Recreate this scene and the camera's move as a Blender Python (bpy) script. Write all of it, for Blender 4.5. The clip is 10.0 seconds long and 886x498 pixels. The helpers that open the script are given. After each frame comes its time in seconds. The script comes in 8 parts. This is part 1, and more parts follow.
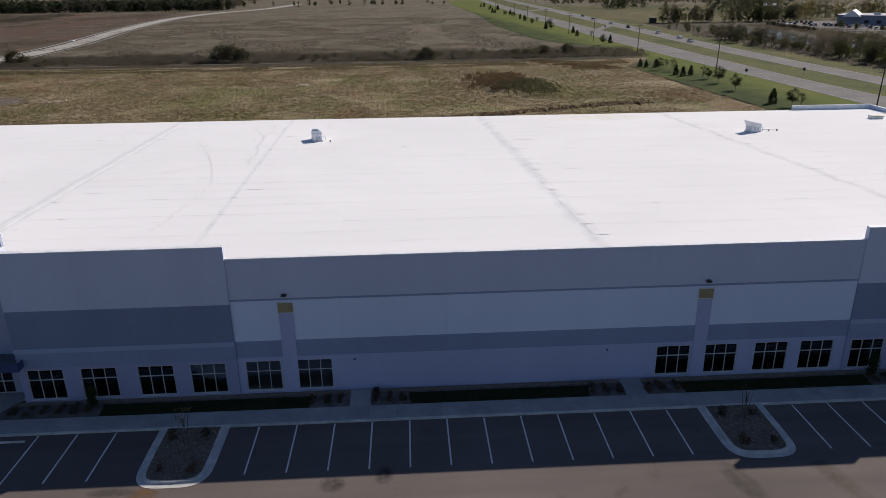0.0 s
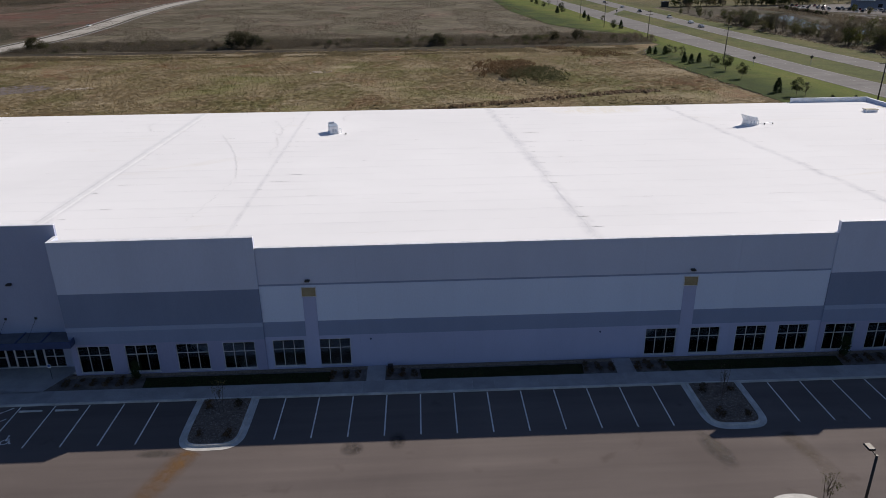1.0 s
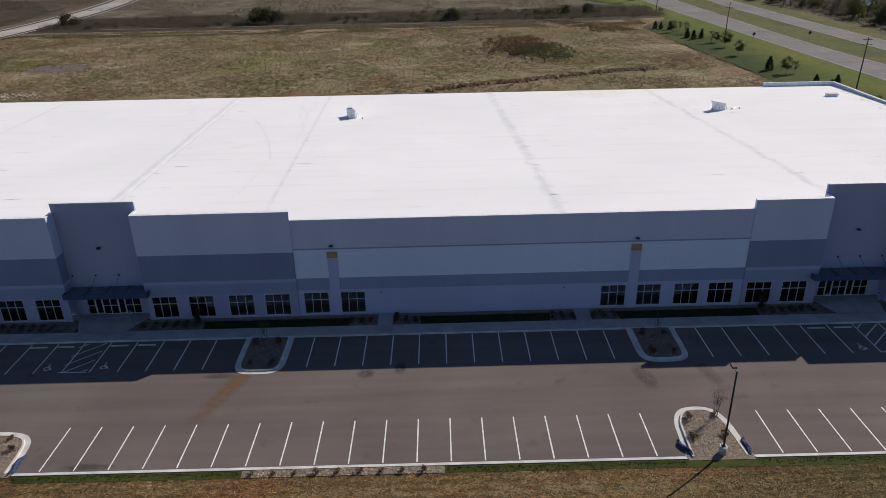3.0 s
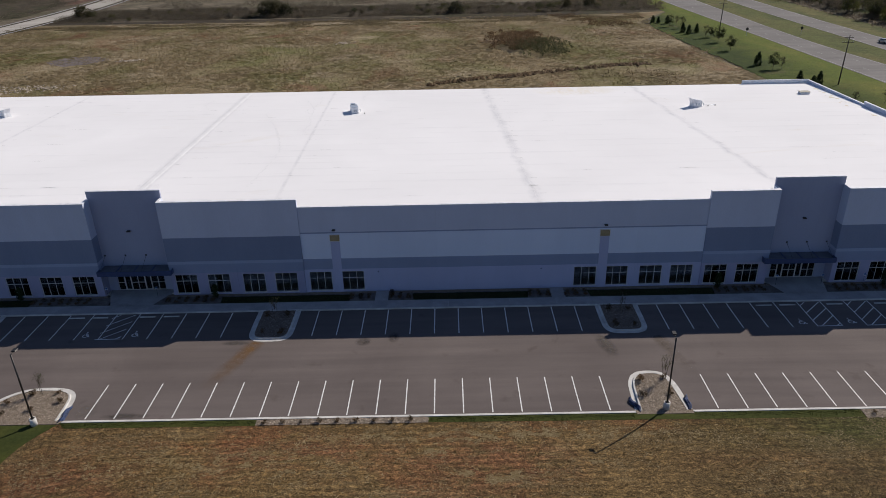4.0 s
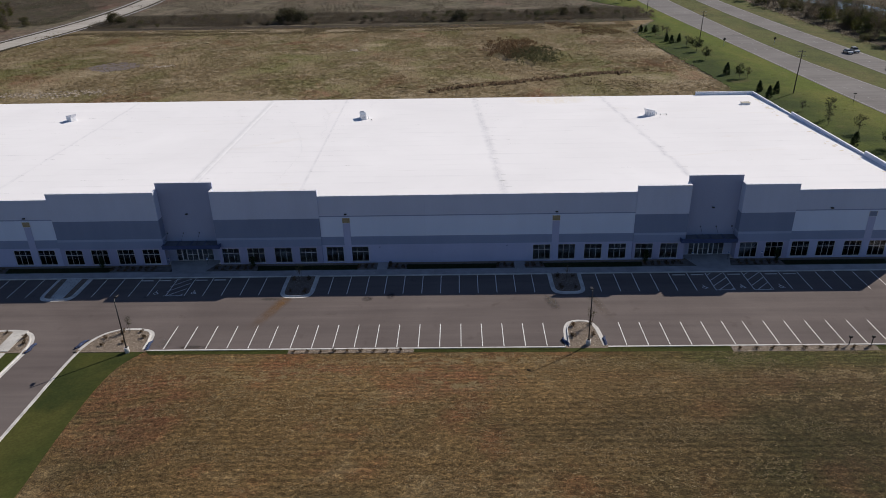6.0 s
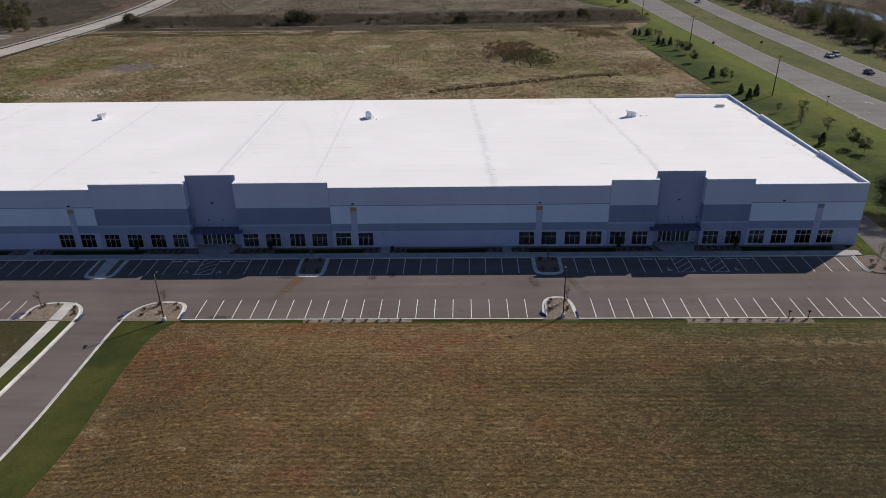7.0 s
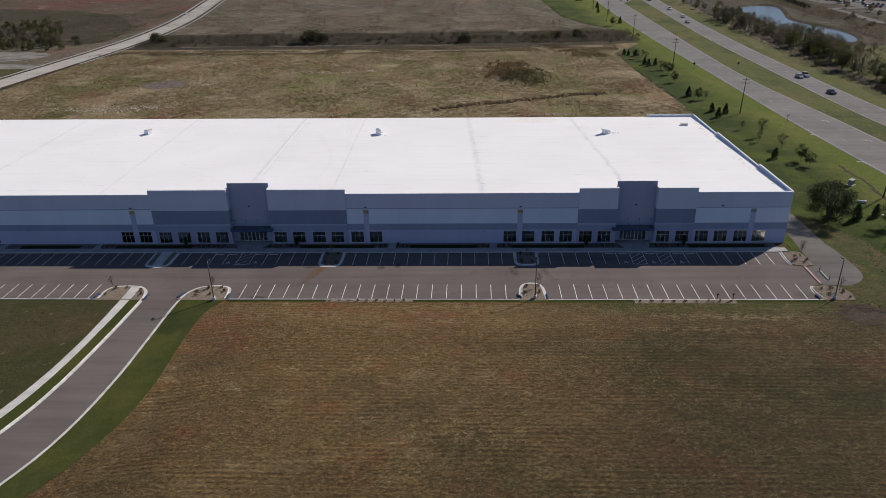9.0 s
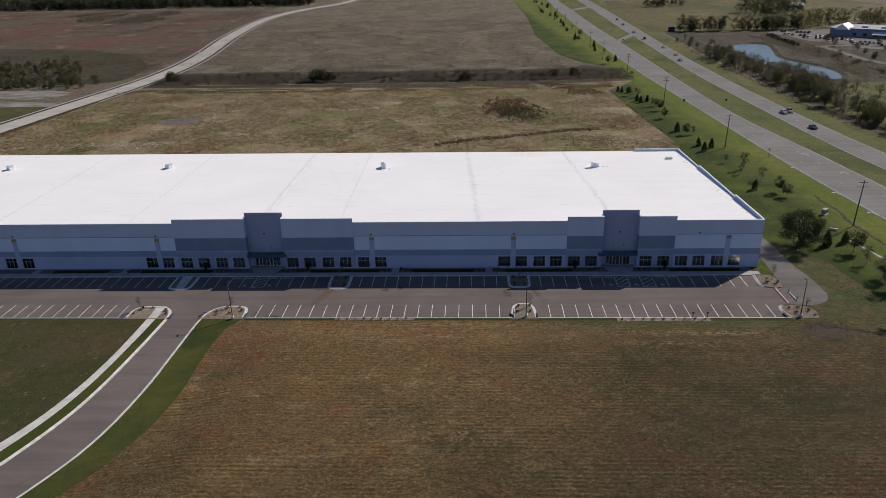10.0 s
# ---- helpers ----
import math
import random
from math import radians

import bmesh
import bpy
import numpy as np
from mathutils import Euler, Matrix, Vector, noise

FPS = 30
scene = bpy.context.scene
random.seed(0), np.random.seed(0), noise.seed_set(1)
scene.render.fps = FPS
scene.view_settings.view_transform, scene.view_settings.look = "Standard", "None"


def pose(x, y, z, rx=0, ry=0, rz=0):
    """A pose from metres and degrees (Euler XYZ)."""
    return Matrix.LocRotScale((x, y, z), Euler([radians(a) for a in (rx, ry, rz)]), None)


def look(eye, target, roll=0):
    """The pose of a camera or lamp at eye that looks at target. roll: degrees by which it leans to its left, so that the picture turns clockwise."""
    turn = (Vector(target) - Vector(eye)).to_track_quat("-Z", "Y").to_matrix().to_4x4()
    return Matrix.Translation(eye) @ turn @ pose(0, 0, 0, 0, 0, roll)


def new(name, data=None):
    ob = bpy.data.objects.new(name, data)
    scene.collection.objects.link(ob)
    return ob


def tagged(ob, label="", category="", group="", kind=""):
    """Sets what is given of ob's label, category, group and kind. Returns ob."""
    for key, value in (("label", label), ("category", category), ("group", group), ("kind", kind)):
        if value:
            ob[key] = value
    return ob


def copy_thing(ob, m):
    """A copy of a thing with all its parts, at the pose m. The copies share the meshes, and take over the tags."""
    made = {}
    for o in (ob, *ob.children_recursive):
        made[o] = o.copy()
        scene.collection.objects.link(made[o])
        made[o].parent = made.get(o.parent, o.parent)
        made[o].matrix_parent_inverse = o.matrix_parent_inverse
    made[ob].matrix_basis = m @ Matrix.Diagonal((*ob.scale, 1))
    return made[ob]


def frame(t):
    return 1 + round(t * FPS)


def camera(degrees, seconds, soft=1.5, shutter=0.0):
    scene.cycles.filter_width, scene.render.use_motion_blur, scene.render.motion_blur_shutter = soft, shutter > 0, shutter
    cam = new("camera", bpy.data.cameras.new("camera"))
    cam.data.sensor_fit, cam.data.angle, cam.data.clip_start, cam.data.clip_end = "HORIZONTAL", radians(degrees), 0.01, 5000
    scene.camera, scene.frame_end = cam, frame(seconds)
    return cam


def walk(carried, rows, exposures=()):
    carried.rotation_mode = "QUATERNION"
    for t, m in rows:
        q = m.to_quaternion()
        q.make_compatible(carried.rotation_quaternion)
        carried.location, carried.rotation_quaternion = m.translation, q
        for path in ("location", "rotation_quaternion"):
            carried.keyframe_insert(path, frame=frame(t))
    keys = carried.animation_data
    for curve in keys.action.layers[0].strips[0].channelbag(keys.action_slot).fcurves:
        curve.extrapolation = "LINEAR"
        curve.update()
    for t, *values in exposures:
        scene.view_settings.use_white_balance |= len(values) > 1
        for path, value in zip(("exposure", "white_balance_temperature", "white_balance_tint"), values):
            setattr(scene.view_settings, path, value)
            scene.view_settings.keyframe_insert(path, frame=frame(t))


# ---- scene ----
cam = camera(63.9, 10.0, soft=0.5)
PATH = [
    (0, (-2.26, -49.137, 30.275), (-2.17, -47.268, 29.57), -0.8),
    (0.5, (-2.348, -51.254, 31.425), (-2.273, -49.392, 30.698), -0.8),
    (1, (-2.255, -54.076, 32.865), (-2.197, -52.223, 32.114), -0.9),
    (1.5, (-2.044, -57.097, 34.295), (-2.001, -55.253, 33.522), -1.1),
    (2, (-1.642, -60.496, 35.885), (-1.613, -58.661, 35.089), -1.2),
    (2.5, (-1.032, -64.294, 37.542), (-1.017, -62.468, 36.726), -1.3),
    (4, (1.895, -77.163, 42.759), (1.876, -75.361, 41.893), -1.4),
    (4.5, (2.821, -82.317, 44.562), (2.794, -80.515, 43.695), -1.2),
    (5, (3.884, -87.83, 46.628), (3.849, -86.03, 45.757), -1.3),
    (5.5, (4.808, -93.607, 48.841), (4.766, -91.808, 47.967), -1.4),
    (7, (7.414, -113.454, 55.509), (7.354, -111.661, 54.626), -1.2),
    (7.5, (8.265, -119.561, 57.715), (8.2, -117.77, 56.827), -1.2),
    (8, (9.162, -125.384, 59.931), (9.092, -123.594, 59.043), -1.3),
    (8.5, (9.659, -131.319, 62.139), (9.586, -129.525, 61.259), -1.2),
    (9, (10.279, -137.245, 64.164), (10.199, -135.441, 63.304), -1.2),
    (9.5, (10.834, -143.272, 65.786), (10.751, -141.45, 64.966), -1.1),
    (10, (11.891, -149.391, 67.785), (11.799, -147.55, 67.009), -1.4),
]
SUN, SKY = 4.7, 0.066
EXPOSURES = [(0.0, 0.10), (10.0, 0.10)]
walk(cam, [(t, look(eye, target, roll)) for t, eye, target, roll in PATH], EXPOSURES)

# ---- world and sun ----
SUN_FROM = Vector((1.11, 0.92, 1.0)).normalized()
world = bpy.data.worlds.new("sky")
scene.world = world
world.use_nodes = True
wn = world.node_tree.nodes
wn.clear()
sky = wn.new("ShaderNodeTexSky")
sky.sky_type = "NISHITA"
sky.sun_disc = False
sky.sun_elevation = math.asin(SUN_FROM.z)
sky.sun_rotation = math.atan2(SUN_FROM.x, SUN_FROM.y)
sky.altitude, sky.air_density, sky.dust_density, sky.ozone_density = 300, 1.0, 0.2, 3.5
bgn = wn.new("ShaderNodeBackground")
bgn.inputs["Strength"].default_value = SKY
won = wn.new("ShaderNodeOutputWorld")
tint = wn.new("ShaderNodeMix")
tint.data_type, tint.blend_type = "RGBA", "MULTIPLY"
tint.inputs["Factor"].default_value = 1.0
tint.inputs["B"].default_value = (1.015, 0.98, 1.05, 1)
world.node_tree.links.new(sky.outputs[0], tint.inputs["A"])
world.node_tree.links.new(tint.outputs["Result"], bgn.inputs[0])
world.node_tree.links.new(bgn.outputs[0], won.inputs[0])
sun_data = bpy.data.lights.new("sun", "SUN")
sun_data.energy, sun_data.angle, sun_data.color = SUN, radians(0.53), (1.0, 0.91, 0.81)
sun = new("sun", sun_data)
sun.matrix_world = look(SUN_FROM * 300, (0, 0, 0))

rng = np.random.default_rng(7)


# ---- materials ----
def shader(name, rough=0.8, metal=0.0, spec=0.3):
    m = bpy.data.materials.new(name)
    m.use_nodes = True
    b = m.node_tree.nodes["Principled BSDF"]
    b.inputs["Roughness"].default_value = rough
    b.inputs["Metallic"].default_value = metal
    b.inputs["Specular IOR Level"].default_value = spec
    return m, m.node_tree.nodes, m.node_tree.links, b


def place(n, l, scale=(1, 1, 1)):
    g = n.new("ShaderNodeNewGeometry")
    mp = n.new("ShaderNodeMapping")
    mp.inputs["Scale"].default_value = scale
    l.new(g.outputs["Position"], mp.inputs["Vector"])
    return mp.outputs["Vector"]


def grain(n, l, vec, scale, detail=4, rough=0.6, distort=0.0):
    t = n.new("ShaderNodeTexNoise")
    t.inputs["Scale"].default_value = scale
    t.inputs["Detail"].default_value = detail
    t.inputs["Roughness"].default_value = rough
    t.inputs["Distortion"].default_value = distort
    l.new(vec, t.inputs["Vector"])
    return t.outputs["Fac"]


def ramp(n, l, fac, stops):
    r = n.new("ShaderNodeValToRGB")
    e = r.color_ramp.elements
    while len(e) < len(stops):
        e.new(0.5)
    for k, (p, c) in enumerate(stops):
        e[k].position = p
        e[k].color = (*c, 1) if len(c) == 3 else c
    l.new(fac, r.inputs["Fac"])
    return r.outputs["Color"]


def mixc(n, l, fac, a, b, how="MIX"):
    x = n.new("ShaderNodeMix")
    x.data_type, x.blend_type = "RGBA", how
    for sock, v in ((x.inputs["Factor"], fac), (x.inputs["A"], a), (x.inputs["B"], b)):
        if isinstance(v, (int, float)):
            sock.default_value = v
        elif isinstance(v, tuple):
            sock.default_value = (*v, 1)
        else:
            l.new(v, sock)
    return x.outputs["Result"]


def bumped(n, l, b, height, strength, dist=0.05):
    k = n.new("ShaderNodeBump")
    k.inputs["Strength"].default_value = strength
    k.inputs["Distance"].default_value = dist
    l.new(height, k.inputs["Height"])
    l.new(k.outputs["Normal"], b.inputs["Normal"])


def surface(name, a, b2, scale=0.3, fine=8.0, rough=0.8, metal=0.0, bump=0.2, dist=0.03, stretch=(1, 1, 1), fine_amount=0.25, island=0.0, piece=0.0, spec=0.3, lo=0.35, hi=0.65):
    """Two colours mixed by slow noise, broken up by fine grain."""
    m, n, l, b = shader(name, rough, metal, spec)
    vec = place(n, l, stretch)
    slow = grain(n, l, vec, scale, 5)
    col = ramp(n, l, slow, ((lo, a), (hi, b2)))
    f = grain(n, l, vec, fine, 6, 0.7)
    g = 1 - fine_amount, 1 + fine_amount
    col = mixc(n, l, 1.0, col, ramp(n, l, f, ((0.25, (g[0],) * 3), (0.75, (g[1],) * 3))), "MULTIPLY")
    if island or piece:
        if island:
            src, amount = n.new("ShaderNodeNewGeometry").outputs["Random Per Island"], island
        else:
            src, amount = n.new("ShaderNodeObjectInfo").outputs["Random"], piece
        col = mixc(n, l, 1.0, col, ramp(n, l, src, ((0, (1 - amount,) * 3), (1, (1 + amount,) * 3))), "MULTIPLY")
    l.new(col, b.inputs["Base Color"])
    if bump:
        bumped(n, l, b, f, bump, dist)
    return m


def foliage(name, a, b2, c, rough=0.75, through_light=0.25):
    """Leaves that differ one by one, with some light let through."""
    m, n, l, b = shader(name, rough, 0, 0.15)
    r = n.new("ShaderNodeNewGeometry").outputs["Random Per Island"]
    col = ramp(n, l, r, ((0.0, a), (0.55, b2), (1.0, c)))
    o = n.new("ShaderNodeObjectInfo").outputs["Random"]
    col = mixc(n, l, 1.0, col, ramp(n, l, o, ((0, (0.75, 0.8, 0.8)), (1, (1.25, 1.15, 1.0)))), "MULTIPLY")
    l.new(col, b.inputs["Base Color"])
    t = n.new("ShaderNodeBsdfTranslucent")
    l.new(col, t.inputs["Color"])
    x = n.new("ShaderNodeMixShader")
    x.inputs[0].default_value = through_light
    l.new(b.outputs[0], x.inputs[1])
    l.new(t.outputs[0], x.inputs[2])
    l.new(x.outputs[0], n["Material Output"].inputs["Surface"])
    return m


def plain(name, c, rough=0.5, metal=0.0, spec=0.5):
    return surface(name, tuple(v * 0.88 for v in c), tuple(min(1, v * 1.1) for v in c), 1.5, 20, rough, metal, 0.05, 0.01, fine_amount=0.08, spec=spec)


def glass_material(name, tint, rough=0.02):
    m, n, l, b = shader(name)
    n.remove(b)
    tr = n.new("ShaderNodeBsdfTransparent")
    tr.inputs["Color"].default_value = (*tint, 1)
    gl = n.new("ShaderNodeBsdfGlossy")
    gl.inputs["Roughness"].default_value = rough
    gl.inputs["Color"].default_value = (0.9, 0.95, 1, 1)
    fr = n.new("ShaderNodeFresnel")
    fr.inputs["IOR"].default_value = 1.8
    x = n.new("ShaderNodeMixShader")
    l.new(fr.outputs[0], x.inputs[0])
    l.new(tr.outputs[0], x.inputs[1])
    l.new(gl.outputs[0], x.inputs[2])
    l.new(x.outputs[0], n["Material Output"].inputs["Surface"])
    return m


def span(n, l, out, a, z):
    r = n.new("ShaderNodeMapRange")
    r.inputs["From Min"].default_value, r.inputs["From Max"].default_value = a, z
    l.new(out, r.inputs["Value"])
    return r.outputs["Result"]


def arith(n, l, how, a, b, clamp=False):
    k = n.new("ShaderNodeMath")
    k.operation, k.use_clamp = how, clamp
    for sock, v in ((k.inputs[0], a), (k.inputs[1], b)):
        if isinstance(v, (int, float)):
            sock.default_value = v
        else:
            l.new(v, sock)
    return k.outputs[0]


def layered(n, l, base, layers):
    """Growth in patches over a base: layers of (colour, scale, from, to, stretch)."""
    col = base
    for c, scale, lo, hi, stretch in layers:
        f = grain(n, l, place(n, l, stretch), scale, 6, 0.68, 0.4)
        col = mixc(n, l, span(n, l, f, lo, hi), col, c)
    return col


def dappled(n, l, b, col, mid, fine, mid_amount, fine_amount, bump, dist):
    vec = place(n, l, (0.8, 1.0, 1.0))
    q = grain(n, l, vec, mid, 6, 0.7, 0.3)
    col = mixc(n, l, 1.0, col, ramp(n, l, q, ((0.3, (1 - mid_amount,) * 3), (0.7, (1 + mid_amount,) * 3))), "MULTIPLY")
    f = grain(n, l, vec, fine, 8, 0.8)
    col = mixc(n, l, 1.0, col, ramp(n, l, f, ((0.38, (1 - fine_amount,) * 3), (0.62, (1 + fine_amount,) * 3))), "MULTIPLY")
    l.new(col, b.inputs["Base Color"])
    bumped(n, l, b, f, bump, dist)


def meadow(name, base, layers, mid=0.3, fine=1.5, mid_amount=0.22, fine_amount=0.3, bump=0.7, dist=0.2):
    m, n, l, b = shader(name, 0.95, 0, 0.1)
    dappled(n, l, b, layered(n, l, base, layers), mid, fine, mid_amount, fine_amount, bump, dist)
    return m


FIELD_BASE = (0.205, 0.160, 0.094)
FIELD_LAYERS = (((0.140, 0.130, 0.054), 0.030, 0.46, 0.62, (1, 0.7, 1)), ((0.190, 0.115, 0.068), 0.045, 0.54, 0.66, (1, 0.7, 1)), ((0.290, 0.236, 0.155), 0.07, 0.53, 0.68, (0.7, 0.9, 1)), ((0.135, 0.110, 0.062), 0.16, 0.56, 0.70, (0.7, 0.8, 1)))


def field_blades(name):
    """Dry blades that take the colour of the growth they stand in."""
    m, n, l, b = shader(name, 0.9, 0, 0.1)
    col = layered(n, l, FIELD_BASE, FIELD_LAYERS[:3])
    r = n.new("ShaderNodeNewGeometry").outputs["Random Per Island"]
    col = mixc(n, l, 1.0, col, ramp(n, l, r, ((0, (0.9, 0.9, 0.88)), (0.8, (1.2, 1.18, 1.14)), (1, (1.5, 1.46, 1.38)))), "MULTIPLY")
    l.new(col, b.inputs["Base Color"])
    t = n.new("ShaderNodeBsdfTranslucent")
    l.new(col, t.inputs["Color"])
    x = n.new("ShaderNodeMixShader")
    x.inputs[0].default_value = 0.55
    l.new(b.outputs[0], x.inputs[1])
    l.new(t.outputs[0], x.inputs[2])
    l.new(x.outputs[0], n["Material Output"].inputs["Surface"])
    return m


def mown_material():
    """Stubble: straw and rust near the kerb, olive further off, green towards the highway."""
    m, n, l, b = shader("mown_brown_field", 0.95, 0, 0.1)
    near = layered(n, l, (0.138, 0.093, 0.043), (((0.166, 0.080, 0.040), 0.10, 0.52, 0.66, (0.7, 1, 1)), ((0.103, 0.077, 0.038), 0.06, 0.50, 0.64, (0.6, 1, 1)), ((0.210, 0.155, 0.084), 0.25, 0.54, 0.70, (0.6, 1.2, 1))))
    far = layered(n, l, (0.070, 0.053, 0.027), (((0.048, 0.044, 0.020), 0.05, 0.45, 0.60, (0.7, 1, 1)), ((0.078, 0.047, 0.027), 0.08, 0.54, 0.66, (0.7, 1, 1)), ((0.100, 0.077, 0.044), 0.30, 0.60, 0.72, (0.6, 1.0, 1))))
    green = layered(n, l, (0.058, 0.043, 0.026), (((0.038, 0.040, 0.017), 0.07, 0.48, 0.60, (0.7, 1, 1)), ((0.070, 0.048, 0.036), 0.12, 0.54, 0.66, (0.7, 1, 1))))
    sep = n.new("ShaderNodeSeparateXYZ")
    l.new(place(n, l), sep.inputs[0])
    wob = arith(n, l, "MULTIPLY", grain(n, l, place(n, l), 0.06, 5, 0.65, 0.5), 1.7)
    # Olive growth, plus lens falloff and view-angle dimming put into the far tone.
    away = arith(n, l, "ADD", span(n, l, sep.outputs["Y"], -36, -104), span(n, l, sep.outputs["X"], 2, 48))
    k = arith(n, l, "ADD", arith(n, l, "SUBTRACT", away, 1.0), wob, True)
    col = mixc(n, l, k, near, far)
    east = arith(n, l, "ADD", arith(n, l, "SUBTRACT", span(n, l, sep.outputs["X"], 72, 102), 0.85), wob, True)
    col = mixc(n, l, arith(n, l, "MULTIPLY", east, span(n, l, sep.outputs["X"], 66, 80)), col, green)
    for cx, cy, rx, ry in ((4.5, -31.5, 8.5, 5.5), (-31, -36, 8, 9), (-12, -29, 9, 3)):
        ell = arith(n, l, "ADD", arith(n, l, "POWER", arith(n, l, "MULTIPLY", arith(n, l, "SUBTRACT", sep.outputs["X"], cx), 1 / rx), 2.0), arith(n, l, "POWER", arith(n, l, "MULTIPLY", arith(n, l, "SUBTRACT", sep.outputs["Y"], cy), 1 / ry), 2.0))
        col = mixc(n, l, arith(n, l, "MULTIPLY", arith(n, l, "MULTIPLY", span(n, l, ell, 1.3, 0.2), 0.75), span(n, l, grain(n, l, place(n, l, (0.7, 1.1, 1)), 0.45, 5, 0.65, 0.4), 0.40, 0.58)), col, (0.158, 0.076, 0.042))
    lush = layered(n, l, (0.064, 0.066, 0.023), (((0.085, 0.075, 0.030), 0.3, 0.5, 0.66, (0.5, 1, 1)),))
    edge = arith(n, l, "MULTIPLY", span(n, l, sep.outputs["Y"], -31.5, -27.5), span(n, l, sep.outputs["X"], 18, 38))
    col = mixc(n, l, arith(n, l, "MULTIPLY", edge, arith(n, l, "MULTIPLY", wob, 0.95, True)), col, lush)
    wv = n.new("ShaderNodeTexWave")
    wv.bands_direction = "Y"
    for key, val in (("Scale", 0.36), ("Distortion", 2.0), ("Detail", 4.0), ("Detail Scale", 2.5), ("Detail Roughness", 0.75)):
        wv.inputs[key].default_value = val
    l.new(place(n, l, (0.10, 1.0, 1)), wv.inputs["Vector"])
    worn = span(n, l, grain(n, l, place(n, l, (0.5, 1.0, 1)), 0.12, 4, 0.6, 0.4), 0.36, 0.62)
    col = mixc(n, l, arith(n, l, "MULTIPLY", worn, 0.5), col, ramp(n, l, wv.outputs["Fac"], ((0.1, (0.60, 0.60, 0.59)), (0.55, (1.0, 1.0, 0.98)), (0.95, (1.5, 1.46, 1.36)))), "MULTIPLY")
    tuft = grain(n, l, place(n, l, (0.75, 1.25, 1)), 2.6, 4, 0.62, 0.5)
    col = mixc(n, l, 0.9, col, ramp(n, l, tuft, ((0.36, (0.60, 0.59, 0.58)), (0.50, (0.92, 0.92, 0.91)), (0.60, (1.38, 1.35, 1.28)), (0.70, (1.9, 1.84, 1.7)))), "MULTIPLY")
    g = grain(n, l, place(n, l), 7.5, 5, 0.75)
    col = mixc(n, l, 1.0, col, ramp(n, l, g, ((0.38, (0.48, 0.48, 0.47)), (0.5, (0.95, 0.95, 0.93)), (0.62, (1.75, 1.70, 1.58)))), "MULTIPLY")
    col = mixc(n, l, 1.0, col, (0.92, 0.92, 0.94), "MULTIPLY")
    dappled(n, l, b, col, 0.9, 2.2, 0.12, 0.22, 1.0, 0.15)
    return m


def lawn_material():
    """Lawn: deep green along the trees, yellower towards the highway."""
    m, n, l, b = shader("green_lawn", 0.95, 0, 0.1)
    deep = layered(n, l, (0.028, 0.044, 0.006), (((0.052, 0.072, 0.009), 0.05, 0.45, 0.62, (1, 1, 1)), ((0.070, 0.064, 0.022), 0.08, 0.58, 0.70, (1, 1, 1))))
    dry = layered(n, l, (0.082, 0.106, 0.014), (((0.118, 0.122, 0.024), 0.06, 0.45, 0.62, (1, 0.5, 1)), ((0.105, 0.078, 0.042), 0.10, 0.60, 0.70, (1, 0.6, 1))))
    sep = n.new("ShaderNodeSeparateXYZ")
    l.new(place(n, l), sep.inputs[0])
    wob = arith(n, l, "MULTIPLY", grain(n, l, place(n, l), 0.05, 5, 0.65, 0.5), 1.0)
    e = span(n, l, arith(n, l, "ADD", sep.outputs["X"], arith(n, l, "MULTIPLY", sep.outputs["Y"], 0.053)), 101, 114)
    k = arith(n, l, "ADD", arith(n, l, "SUBTRACT", e, 0.5), wob, True)
    dappled(n, l, b, mixc(n, l, k, deep, dry), 0.5, 2.5, 0.16, 0.26, 0.5, 0.1)
    return m


def asphalt_material(name, a, b2):
    m, n, l, b = shader(name, 0.92, 0, 0.1)
    vec = place(n, l)
    slow = grain(n, l, vec, 0.06, 4, 0.6, 0.4)
    col = ramp(n, l, slow, ((0.3, a), (0.7, b2)))
    streak = grain(n, l, place(n, l, (0.03, 0.5, 1)), 1.0, 4, 0.6)
    col = mixc(n, l, 0.7, col, ramp(n, l, streak, ((0.3, (0.8, 0.8, 0.8)), (0.7, (1.18, 1.17, 1.15)))), "MULTIPLY")
    spots = grain(n, l, vec, 0.35, 3, 0.55, 0.2)
    col = mixc(n, l, 1.0, col, ramp(n, l, spots, ((0.22, (0.72, 0.7, 0.68)), (0.36, (1, 1, 1)))), "MULTIPLY")
    f = grain(n, l, vec, 25, 4, 0.8)
    col = mixc(n, l, 1.0, col, ramp(n, l, f, ((0.25, (0.82,) * 3), (0.75, (1.18,) * 3))), "MULTIPLY")
    l.new(col, b.inputs["Base Color"])
    bumped(n, l, b, f, 0.3, 0.01)
    return m


